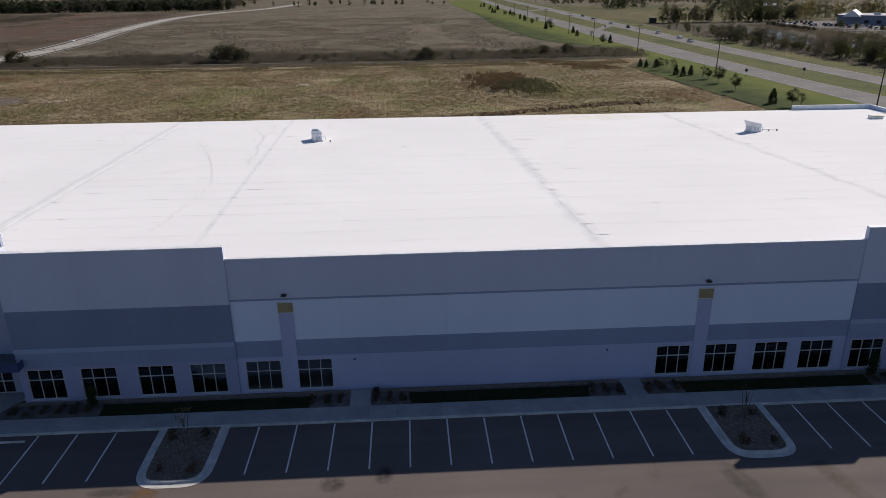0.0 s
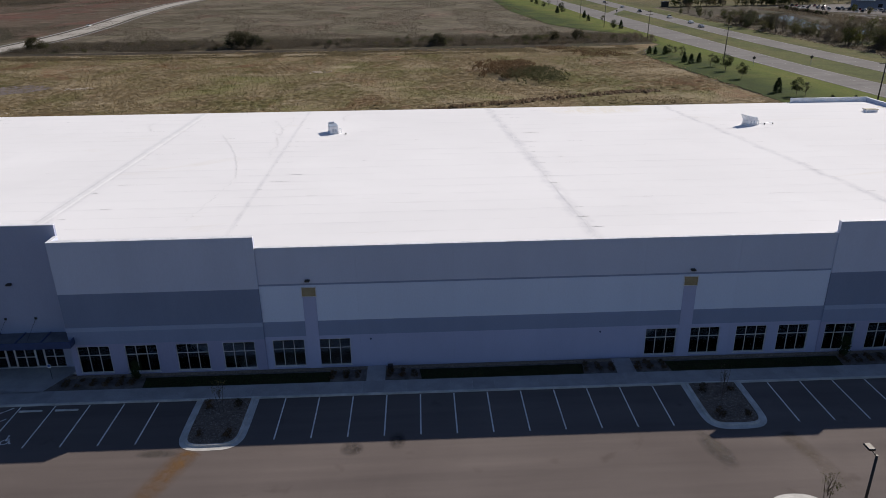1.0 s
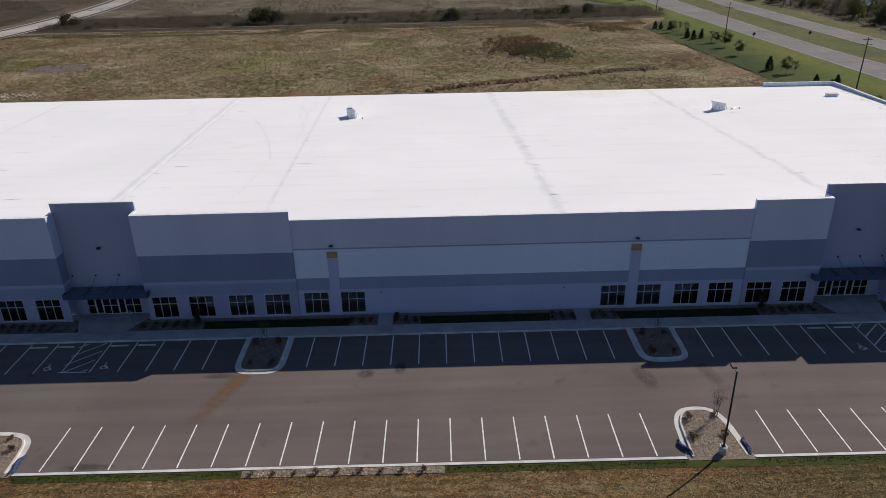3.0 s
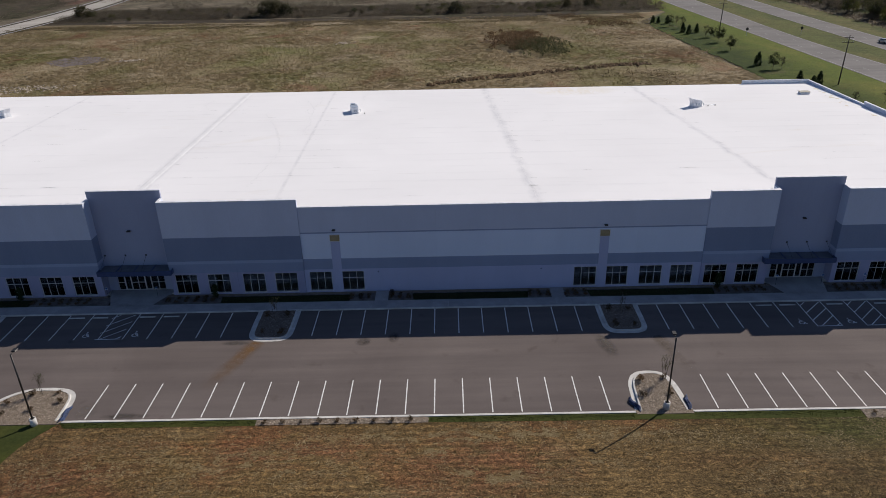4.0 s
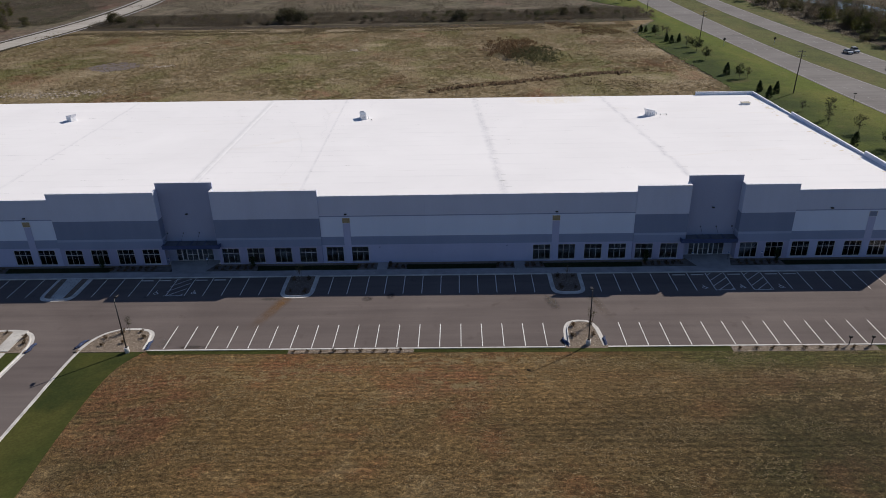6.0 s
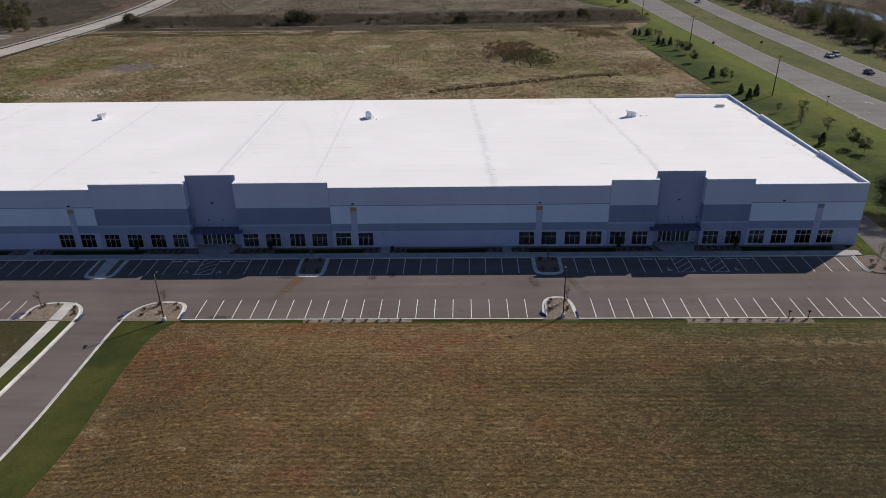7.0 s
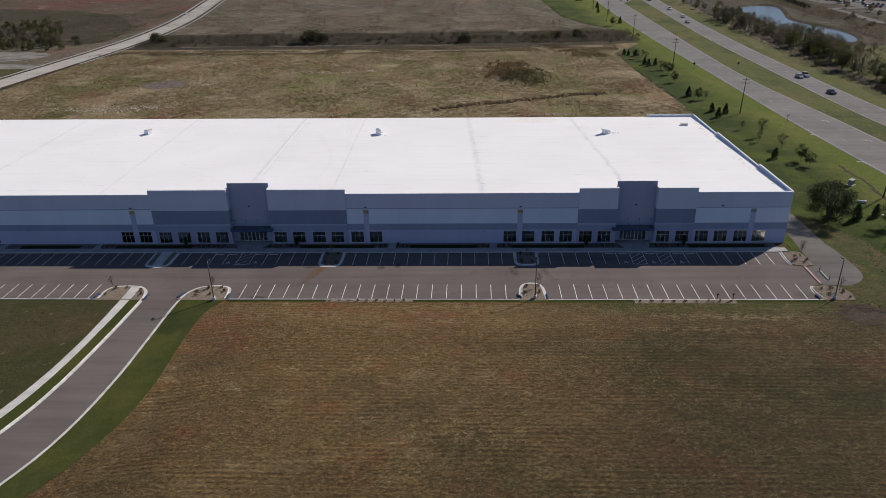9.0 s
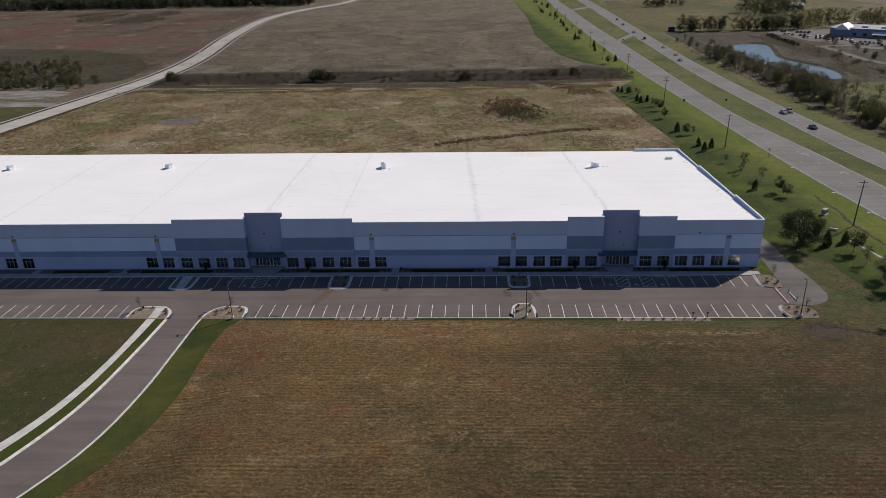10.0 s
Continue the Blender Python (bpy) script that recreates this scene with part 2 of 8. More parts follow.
def roof_material():
    m, n, l, b = shader("white_membrane", 0.9, 0, 0.08)
    vec = place(n, l)
    slow = grain(n, l, vec, 0.05, 4, 0.6, 0.5)
    col = ramp(n, l, slow, ((0.3, (0.76, 0.755, 0.765)), (0.7, (0.81, 0.805, 0.815))))
    dash = grain(n, l, place(n, l, (0.05, 1.0, 1)), 1.1, 5, 0.65)
    col = mixc(n, l, 1.0, col, ramp(n, l, dash, ((0.24, (0.88, 0.87, 0.86)), (0.34, (1, 1, 1)))), "MULTIPLY")
    stain = grain(n, l, place(n, l, (0.03, 0.09, 1)), 1.0, 5, 0.7, 1.0)
    col = mixc(n, l, 1.0, col, ramp(n, l, stain, ((0.62, (1, 1, 1)), (0.75, (0.95, 0.93, 0.89)))), "MULTIPLY")
    sep = n.new("ShaderNodeSeparateXYZ")
    l.new(vec, sep.inputs[0])
    wander = arith(n, l, "SUBTRACT", grain(n, l, place(n, l, (0.02, 1, 1)), 0.28, 4, 0.6), 0.5)
    blotch = span(n, l, grain(n, l, place(n, l, (1.2, 0.5, 1)), 0.55, 5, 0.7, 0.6), 0.36, 0.62)
    # Grime bands along the seams; the -38.5 one paints the expansion joint's shadow.
    for xa, xb, width, amount in ((-19.3, -20.4, 0.35, 0.5), (12.6, 9.6, 0.95, 0.6), (43.4, 38.8, 0.75, 0.6), (-69.0, -70.0, 0.5, 0.4), (-101, -103.5, 0.6, 0.45), (-134, -136, 0.6, 0.45), (-38.5, -38.35, 0.5, 0.3), (-37.2, -37.05, 0.4, 0.4)):
        line = arith(n, l, "ADD", arith(n, l, "MULTIPLY", arith(n, l, "SUBTRACT", sep.outputs["Y"], 2.0), (xb - xa) / 60), xa)
        if width > 0.5:
            line = arith(n, l, "ADD", line, arith(n, l, "MULTIPLY", wander, 2.2))
        d = arith(n, l, "ABSOLUTE", arith(n, l, "SUBTRACT", sep.outputs["X"], line), 0.0)
        k = arith(n, l, "MULTIPLY", span(n, l, d, width, 0.0), arith(n, l, "MULTIPLY", blotch, amount))
        col = mixc(n, l, k, col, (0.52, 0.525, 0.56))
    ell = arith(n, l, "ADD", arith(n, l, "POWER", arith(n, l, "MULTIPLY", arith(n, l, "SUBTRACT", sep.outputs["X"], 27.0), 0.11), 2.0), arith(n, l, "POWER", arith(n, l, "MULTIPLY", arith(n, l, "SUBTRACT", sep.outputs["Y"], 61.5), 0.22), 2.0))
    col = mixc(n, l, arith(n, l, "MULTIPLY", span(n, l, ell, 1.0, 0.0), arith(n, l, "MULTIPLY", blotch, 0.6)), col, (0.70, 0.64, 0.50))
    depth = arith(n, l, "MULTIPLY", arith(n, l, "ADD", sep.outputs["X"], 175.0), -0.0183)
    lap = arith(n, l, "DIVIDE", arith(n, l, "MULTIPLY", arith(n, l, "SUBTRACT", sep.outputs["Y"], 1.7), 22.0), arith(n, l, "ADD", depth, 66.7))
    lap = arith(n, l, "FRACT", lap, 0.0)
    run = span(n, l, grain(n, l, place(n, l, (0.09, 0.35, 1)), 1.0, 5, 0.7, 0.4), 0.48, 0.72)
    col = mixc(n, l, arith(n, l, "MULTIPLY", arith(n, l, "POWER", span(n, l, lap, 0.55, 1.0), 2.0), arith(n, l, "MULTIPLY", run, 0.30)), col, (0.54, 0.54, 0.56))
    o = n.new("ShaderNodeObjectInfo").outputs["Random"]
    col = mixc(n, l, 1.0, col, ramp(n, l, o, ((0, (0.985,) * 3), (1, (1.0,) * 3))), "MULTIPLY")
    l.new(col, b.inputs["Base Color"])
    f = grain(n, l, vec, 3.0, 3)
    bumped(n, l, b, f, 0.1, 0.02)
    return m


ASPHALT = asphalt_material("asphalt", (0.110, 0.093, 0.089), (0.148, 0.127, 0.121))
APRON = asphalt_material("worn_apron_asphalt", (0.108, 0.098, 0.094), (0.155, 0.143, 0.137))
HIGHWAY = asphalt_material("highway_concrete", (0.150, 0.142, 0.138), (0.196, 0.187, 0.182))
PALE_ROAD = asphalt_material("pale_road", (0.320, 0.300, 0.270), (0.405, 0.382, 0.346))
CONCRETE = surface("concrete", (0.42, 0.41, 0.39), (0.55, 0.54, 0.51), 0.5, 10, 0.85, bump=0.15, fine_amount=0.12, piece=0.07)
# Concrete darkened in colour for the facade's shade; the road paths share the tone.
SHADE_CONCRETE = surface("shade_concrete", (0.27, 0.265, 0.27), (0.35, 0.345, 0.35), 0.5, 10, 0.85, bump=0.15, fine_amount=0.12, piece=0.06)
KERB = surface("kerb_concrete", (0.42, 0.41, 0.39), (0.60, 0.59, 0.57), 0.8, 9, 0.85, bump=0.15, fine_amount=0.15)
ROADPAINT = surface("white_road_paint", (0.55, 0.55, 0.54), (0.78, 0.78, 0.77), 2.5, 30, 0.7, bump=0.05, fine_amount=0.2)
WORNPAINT = surface("worn_road_paint", (0.26, 0.25, 0.25), (0.42, 0.42, 0.41), 2.5, 30, 0.8, bump=0.05, fine_amount=0.3)
REDPAINT = surface("faded_red_kerb_paint", (0.36, 0.17, 0.16), (0.46, 0.30, 0.29), 1.2, 14, 0.75, fine_amount=0.25)
ROOF = roof_material()
GRIME = surface("grey_grime", (0.66, 0.66, 0.675), (0.76, 0.76, 0.77), 0.9, 7, 0.7, bump=0, fine_amount=0.1)
JOINT_COVER = surface("grey_joint_cover", (0.70, 0.70, 0.71), (0.765, 0.765, 0.775), 0.5, 6, 0.8, bump=0.05, fine_amount=0.08)
FAINT_DIRT = surface("faint_roof_dirt", (0.71, 0.71, 0.72), (0.765, 0.763, 0.77), 0.9, 7, 0.8, bump=0, fine_amount=0.06)
WHITE_METAL = plain("white_metal", (0.74, 0.75, 0.78), 0.4)
UNIT_METAL = plain("galvanised_metal", (0.42, 0.47, 0.54), 0.4, 0.3)
DARK_METAL = plain("dark_bronze_metal", (0.035, 0.032, 0.03), 0.45, 0.4)
BLACK = plain("black_plastic", (0.015, 0.015, 0.016), 0.5)
PAINT_TOP = surface("grey_wall_paint", (0.484, 0.522, 0.640), (0.521, 0.561, 0.685), 0.25, 12, 0.85, bump=0.08, fine_amount=0.05, piece=0.015, stretch=(1, 1, 0.35))
PAINT_LIGHT = surface("light_grey_wall_paint", (0.586, 0.650, 0.790), (0.623, 0.690, 0.830), 0.25, 12, 0.85, bump=0.08, fine_amount=0.05, piece=0.015, stretch=(1, 1, 0.35))
PAINT_DARK = surface("slate_wall_paint", (0.185, 0.222, 0.32), (0.208, 0.246, 0.35), 0.25, 12, 0.85, bump=0.08, fine_amount=0.05, piece=0.015, stretch=(1, 1, 0.35))
PAINT_PLINTH = surface("plinth_wall_paint", (0.295, 0.30, 0.44), (0.325, 0.33, 0.475), 0.25, 12, 0.85, bump=0.08, fine_amount=0.05, piece=0.015, stretch=(1, 1, 0.35))
PAINT_LEDGE = surface("ledge_wall_paint", (0.312, 0.360, 0.490), (0.339, 0.389, 0.525), 0.25, 12, 0.85, bump=0.08, fine_amount=0.05, piece=0.015, stretch=(1, 1, 0.35))
PAINT_BAND = surface("blue_grey_wall_paint", (0.237, 0.281, 0.400), (0.260, 0.305, 0.435), 0.25, 12, 0.85, bump=0.08, fine_amount=0.05, piece=0.015, stretch=(1, 1, 0.35))
PAINT_BASE = surface("pale_wall_paint", (0.375, 0.40, 0.565), (0.41, 0.435, 0.61), 0.25, 12, 0.85, bump=0.08, fine_amount=0.05, piece=0.015, stretch=(1, 1, 0.35))
PAINT_TOWER = surface("tower_wall_paint", (0.312, 0.340, 0.455), (0.339, 0.369, 0.490), 0.25, 12, 0.85, bump=0.08, fine_amount=0.05, piece=0.015, stretch=(1, 1, 0.35))
TAN = surface("tan_panel", (0.28, 0.225, 0.125), (0.35, 0.28, 0.165), 2.0, 15, 0.7, fine_amount=0.1)
YARD = surface("yard_gravel", (0.10, 0.09, 0.078), (0.25, 0.23, 0.205), 0.16, 1.5, 0.95, bump=0.5, dist=0.2, fine_amount=0.35, stretch=(0.5, 1, 1))
FRAME_METAL = plain("clear_aluminium", (0.6, 0.6, 0.6), 0.4, 0.3)
BLUE_METAL = plain("navy_blue_metal", (0.035, 0.06, 0.15), 0.45, 0.1)
CANOPY_DECK = surface("canopy_deck", (0.10, 0.11, 0.125), (0.15, 0.16, 0.18), 0.8, 9, 0.6, fine_amount=0.1)
GLASS = glass_material("window_glass", (0.84, 0.85, 0.86))
INSIDE = surface("inside_wall", (0.42, 0.41, 0.40), (0.5, 0.49, 0.48), 0.3, 5, 0.9, bump=0)
SLAB = surface("inside_floor", (0.56, 0.53, 0.48), (0.66, 0.62, 0.56), 0.3, 5, 0.6, bump=0)
MULCH = surface("dark_mulch", (0.09, 0.078, 0.072), (0.17, 0.15, 0.14), 1.2, 14, 0.95, bump=0.8, dist=0.05, fine_amount=0.45)
GRAVEL = surface("river_gravel", (0.135, 0.105, 0.077), (0.26, 0.212, 0.166), 6.0, 22, 0.9, bump=0.9, dist=0.06, fine_amount=0.45)
STONE = surface("river_stone", (0.14, 0.111, 0.083), (0.35, 0.29, 0.232), 4.0, 15, 0.85, bump=0.2, fine_amount=0.2, island=0.45)
BED_EARTH = surface("brown_bed_earth", (0.115, 0.085, 0.066), (0.22, 0.17, 0.135), 5.0, 18, 0.95, bump=0.8, dist=0.05, fine_amount=0.45)
BED_STONE = surface("brown_bed_stone", (0.12, 0.095, 0.078), (0.28, 0.235, 0.2), 4.0, 15, 0.85, bump=0.2, fine_amount=0.2, island=0.4)
BARK = surface("bark", (0.07, 0.055, 0.045), (0.13, 0.105, 0.085), 3, 25, 0.95, bump=0.6, fine_amount=0.3)
POLE_WOOD = surface("pole_wood", (0.06, 0.05, 0.042), (0.10, 0.085, 0.07), 1.5, 20, 0.9, bump=0.3, fine_amount=0.25)
FIELD = meadow("back_field_grass", FIELD_BASE, FIELD_LAYERS, 0.35, 1.4, 0.22, 0.26, 0.8, 0.35)
FAR_FIELD = meadow("far_field_grass", (0.130, 0.110, 0.080), (((0.096, 0.086, 0.056), 0.02, 0.46, 0.60, (1, 0.6, 1)), ((0.138, 0.092, 0.070), 0.03, 0.54, 0.66, (1, 0.6, 1)), ((0.165, 0.140, 0.100), 0.08, 0.56, 0.68, (0.7, 0.7, 1)), ((0.066, 0.056, 0.041), 0.06, 0.56, 0.68, (1, 0.6, 1))), 0.14, 0.5, 0.3, 0.35, 0.8, 0.6)
RED_FIELD = meadow("red_brown_field", (0.098, 0.074, 0.054), (((0.066, 0.056, 0.038), 0.02, 0.48, 0.60, (1, 0.6, 1)), ((0.110, 0.060, 0.046), 0.014, 0.50, 0.56, (1, 0.5, 1)), ((0.175, 0.140, 0.102), 0.05, 0.57, 0.67, (0.8, 0.6, 1))), 0.1, 0.5, 0.25, 0.3, 0.8, 0.6)
SCRUB = meadow("dark_scrub_ground", (0.058, 0.047, 0.033), (((0.048, 0.046, 0.024), 0.04, 0.46, 0.6, (1, 0.7, 1)), ((0.095, 0.078, 0.055), 0.07, 0.54, 0.66, (1, 0.7, 1))), 0.2, 0.8, 0.3, 0.4, 0.9, 0.5)
MEADOW = meadow("tan_meadow", (0.098, 0.084, 0.036), (((0.064, 0.068, 0.024), 0.012, 0.46, 0.58, (1, 0.5, 1)), ((0.128, 0.106, 0.056), 0.03, 0.55, 0.66, (1, 0.5, 1)), ((0.060, 0.052, 0.028), 0.05, 0.57, 0.67, (1, 0.5, 1))), 0.15, 0.6, 0.25, 0.3, 0.6, 0.4)
RED_EARTH = meadow("rust_red_earth", (0.100, 0.056, 0.042), (((0.092, 0.072, 0.052), 0.03, 0.46, 0.54, (0.6, 0.25, 1)), ((0.155, 0.122, 0.092), 0.06, 0.56, 0.64, (0.5, 0.3, 1)), ((0.060, 0.046, 0.034), 0.07, 0.56, 0.66, (0.6, 0.3, 1))), 0.12, 0.6, 0.25, 0.3, 0.6, 0.4)
STRAW_EDGE = meadow("straw_edge_grass", (0.235, 0.190, 0.128), (((0.165, 0.130, 0.080), 0.06, 0.46, 0.6, (0.6, 1, 1)), ((0.29, 0.24, 0.165), 0.1, 0.55, 0.66, (0.6, 1, 1))), 0.4, 1.4, 0.2, 0.3, 0.8, 0.3)
DITCH_SHADE = meadow("shaded_ditch_growth", (0.044, 0.036, 0.027), (((0.062, 0.050, 0.036), 0.1, 0.48, 0.6, (0.5, 1, 1)),), 0.3, 1.0, 0.25, 0.35, 0.8, 0.3)
PALE_WEEDS = meadow("pale_dry_weeds", (0.155, 0.130, 0.096), (((0.095, 0.080, 0.056), 0.1, 0.48, 0.6, (0.5, 1, 1)),), 0.3, 1.2, 0.2, 0.3, 0.6, 0.2)
MOWN = mown_material()
LEFT_GRASS = meadow("olive_field", (0.058, 0.050, 0.024), (((0.044, 0.046, 0.018), 0.05, 0.45, 0.60, (1, 1, 1)), ((0.082, 0.058, 0.032), 0.07, 0.55, 0.68, (1, 1, 1)), ((0.175, 0.150, 0.098), 0.55, 0.62, 0.74, (1, 1, 1))), 0.5, 3.0, 0.2, 0.35, 0.8, 0.12)
LAWN = lawn_material()
TURF = meadow("dark_turf", (0.046, 0.054, 0.014), (((0.064, 0.066, 0.018), 0.06, 0.48, 0.64, (1, 1, 1)), ((0.032, 0.042, 0.012), 0.08, 0.52, 0.66, (1, 1, 1))), 0.5, 4.0, 0.1, 0.18, 0.4, 0.05)
# Copy of the turf with the facade's shade darkened into its colour.
BED_TURF = meadow("shaded_turf", (0.026, 0.030, 0.013), (((0.036, 0.034, 0.016), 0.3, 0.45, 0.6, (1, 1, 1)),), 0.8, 5.0, 0.15, 0.3, 0.5, 0.05)
VERGE = meadow("dry_green_verge", (0.078, 0.088, 0.025), (((0.108, 0.099, 0.036), 0.03, 0.45, 0.60, (1, 0.5, 1)), ((0.052, 0.064, 0.018), 0.05, 0.50, 0.63, (1, 0.6, 1)), ((0.104, 0.080, 0.044), 0.08, 0.57, 0.68, (1, 0.6, 1))), 0.3, 1.6, 0.2, 0.28, 0.6, 0.12)
ROUGH_GRASS = meadow("rough_olive_grass", (0.066, 0.060, 0.024), (((0.050, 0.060, 0.017), 0.10, 0.46, 0.58, (1, 1, 1)), ((0.094, 0.066, 0.038), 0.14, 0.54, 0.64, (1, 1, 1)), ((0.105, 0.108, 0.028), 0.16, 0.57, 0.67, (1, 0.8, 1)), ((0.036, 0.040, 0.016), 0.4, 0.58, 0.68, (1, 1, 1))), 0.5, 2.5, 0.25, 0.35, 0.8, 0.15)
DIRT = meadow("bare_dirt", (0.056, 0.042, 0.031), (((0.040, 0.034, 0.020), 0.3, 0.46, 0.58, (0.6, 1, 1)), ((0.092, 0.072, 0.056), 0.6, 0.58, 0.7, (0.6, 1, 1))), 1.2, 4.0, 0.3, 0.4, 0.9, 0.15)
BLADES = field_blades("dry_grass_blades")
PALE_BLADES = foliage("straw_blades", (0.15, 0.118, 0.07), (0.21, 0.165, 0.10), (0.28, 0.23, 0.15), 0.9, 0.5)
STUBBLE = foliage("stubble_blades", (0.10, 0.072, 0.034), (0.16, 0.112, 0.058), (0.25, 0.19, 0.11), 0.9, 0.55)
STRAW = foliage("cut_straw", (0.16, 0.118, 0.066), (0.25, 0.19, 0.112), (0.36, 0.29, 0.19), 0.9, 0.3)
DRIFT = foliage("pale_straw", (0.22, 0.152, 0.076), (0.31, 0.225, 0.118), (0.42, 0.32, 0.19), 0.9, 0.3)
LEAF_DARK = foliage("dark_evergreen", (0.014, 0.026, 0.010), (0.030, 0.050, 0.018), (0.055, 0.078, 0.028), through_light=0.3)
LEAF_GREEN = foliage("green_leaves", (0.040, 0.050, 0.014), (0.075, 0.085, 0.024), (0.13, 0.125, 0.04), through_light=0.4)
LEAF_OLIVE = foliage("olive_leaves", (0.046, 0.048, 0.024), (0.080, 0.083, 0.042), (0.130, 0.128, 0.066), through_light=0.4)
LEAF_BUSH = foliage("dull_bush_leaves", (0.030, 0.031, 0.017), (0.054, 0.053, 0.030), (0.095, 0.088, 0.052), through_light=0.4)
LEAF_DEEP = foliage("deep_green_leaves", (0.020, 0.030, 0.013), (0.036, 0.048, 0.020), (0.066, 0.078, 0.034), through_light=0.35)
LEAF_GREY = foliage("grey_brown_twigs", (0.075, 0.064, 0.050), (0.120, 0.102, 0.080), (0.18, 0.158, 0.128), through_light=0.45)
LEAF_BROWN = foliage("brown_scrub", (0.06, 0.042, 0.026), (0.105, 0.070, 0.042), (0.16, 0.115, 0.072), through_light=0.4)
LEAF_YELLOW = foliage("yellow_leaves", (0.12, 0.10, 0.03), (0.20, 0.16, 0.06), (0.26, 0.22, 0.10))
WATER_M = shader("pond_water", 0.16, 0, 0.16)
WATER_M[3].inputs["Base Color"].default_value = (0.060, 0.058, 0.052, 1)
bumped(WATER_M[1], WATER_M[2], WATER_M[3], grain(WATER_M[1], WATER_M[2], place(WATER_M[1], WATER_M[2]), 0.6, 3), 0.15, 0.05)
WATER = WATER_M[0]


# ---- building blocks ----
def box(bm, x0, x1, y0, y1, z0, z1, mi=0):
    v = [bm.verts.new(p) for p in ((x0, y0, z0), (x1, y0, z0), (x1, y1, z0), (x0, y1, z0), (x0, y0, z1), (x1, y0, z1), (x1, y1, z1), (x0, y1, z1))]
    for q in ((3, 2, 1, 0), (4, 5, 6, 7), (0, 1, 5, 4), (1, 2, 6, 5), (2, 3, 7, 6), (3, 0, 4, 7)):
        f = bm.faces.new([v[i] for i in q])
        f.material_index = mi
    return v


def soft_box(bm, x0, x1, y0, y1, z0, z1, r=0.03, mi=0):
    v = box(bm, x0, x1, y0, y1, z0, z1, mi)
    edges = list({e for p in v for e in p.link_edges})
    bmesh.ops.bevel(bm, geom=edges, offset=r, segments=1, affect="EDGES")


def tube(bm, p0, p1, r0, r1, sides=8, mi=0, caps=True):
    p0, p1 = Vector(p0), Vector(p1)
    d = (p1 - p0).normalized()
    a = d.orthogonal().normalized()
    b = d.cross(a)
    ring = []
    for p, r in ((p0, r0), (p1, r1)):
        ring.append([bm.verts.new(p + (a * math.cos(t) + b * math.sin(t)) * r) for t in (2 * math.pi * k / sides for k in range(sides))])
    for k in range(sides):
        f = bm.faces.new((ring[0][k], ring[0][(k + 1) % sides], ring[1][(k + 1) % sides], ring[1][k]))
        f.material_index, f.smooth = mi, True
    if caps:
        bm.faces.new(ring[0][::-1]).material_index = mi
        bm.faces.new(ring[1]).material_index = mi


def to_mesh(name, bm, material):
    me = bpy.data.meshes.new(name)
    bm.normal_update()
    bm.to_mesh(me)
    bm.free()
    for m in (material if isinstance(material, (list, tuple)) else (material,)):
        me.materials.append(m)
    return me


def part(name, bm, material, parent=None, label=""):
    ob = new(name, to_mesh(name, bm, material))
    if parent is not None:
        ob.parent = parent
    if label:
        ob["label"] = label
    return ob


def array_mesh(name, verts, faces, material):
    """A mesh from arrays of corners and of faces with equally many corners."""
    me = bpy.data.meshes.new(name)
    k = faces.shape[1]
    me.vertices.add(len(verts))
    me.vertices.foreach_set("co", np.asarray(verts, np.float32).ravel())
    me.loops.add(faces.size)
    me.loops.foreach_set("vertex_index", np.asarray(faces, np.int32).ravel())
    me.polygons.add(len(faces))
    me.polygons.foreach_set("loop_start", np.arange(0, faces.size, k, dtype=np.int32))
    me.update(calc_edges=True)
    me.materials.append(material)
    return me


def chaikin(pts, times=3, closed=False):
    pts = [Vector(p) for p in pts]
    for _ in range(times):
        out = [] if closed else [pts[0]]
        for a, b in zip(pts, pts[1:] + ([pts[0]] if closed else [])):
            out += [a * 0.75 + b * 0.25, a * 0.25 + b * 0.75]
        if not closed:
            out.append(pts[-1])
        pts = out
    return pts


def offset(pts, d, closed=False):
    """The line moved d to its left."""
    out = []
    k = len(pts)
    for i, p in enumerate(pts):
        a = pts[i - 1] if i or closed else p
        b = pts[(i + 1) % k] if i < k - 1 or closed else p
        t = (b - a).normalized()
        out.append(Vector((p.x - t.y * d, p.y + t.x * d)))
    return out


def sweep(bm, pts, profile, closed=False, mi=0):
    """A profile of (distance to the left, height) drawn along a line on the ground."""
    lines = [[bm.verts.new((q.x, q.y, z)) for q in offset(pts, d, closed)] for d, z in profile]
    k = len(pts)
    for a, b in zip(lines, lines[1:]):
        for i in range(k if closed else k - 1):
            j = (i + 1) % k
            f = bm.faces.new((a[i], a[j], b[j], b[i]))
            f.material_index = mi
    bmesh.ops.recalc_face_normals(bm, faces=bm.faces)


def sheet(name, pts, z, material, label, category, thick=0.0, kind="structure"):
    bm = bmesh.new()
    f = bm.faces.new([bm.verts.new((p[0], p[1], z)) for p in pts])
    bm.normal_update()
    if f.normal.z < 0:
        f.normal_flip()
    if thick:
        r = bmesh.ops.extrude_face_region(bm, geom=[f])
        for v in (g for g in r["geom"] if isinstance(g, bmesh.types.BMVert)):
            v.co.z -= thick
        bmesh.ops.recalc_face_normals(bm, faces=bm.faces)
    bmesh.ops.triangulate(bm, faces=bm.faces[:])
    return tagged(part(name, bm, material), label, category, kind=kind)


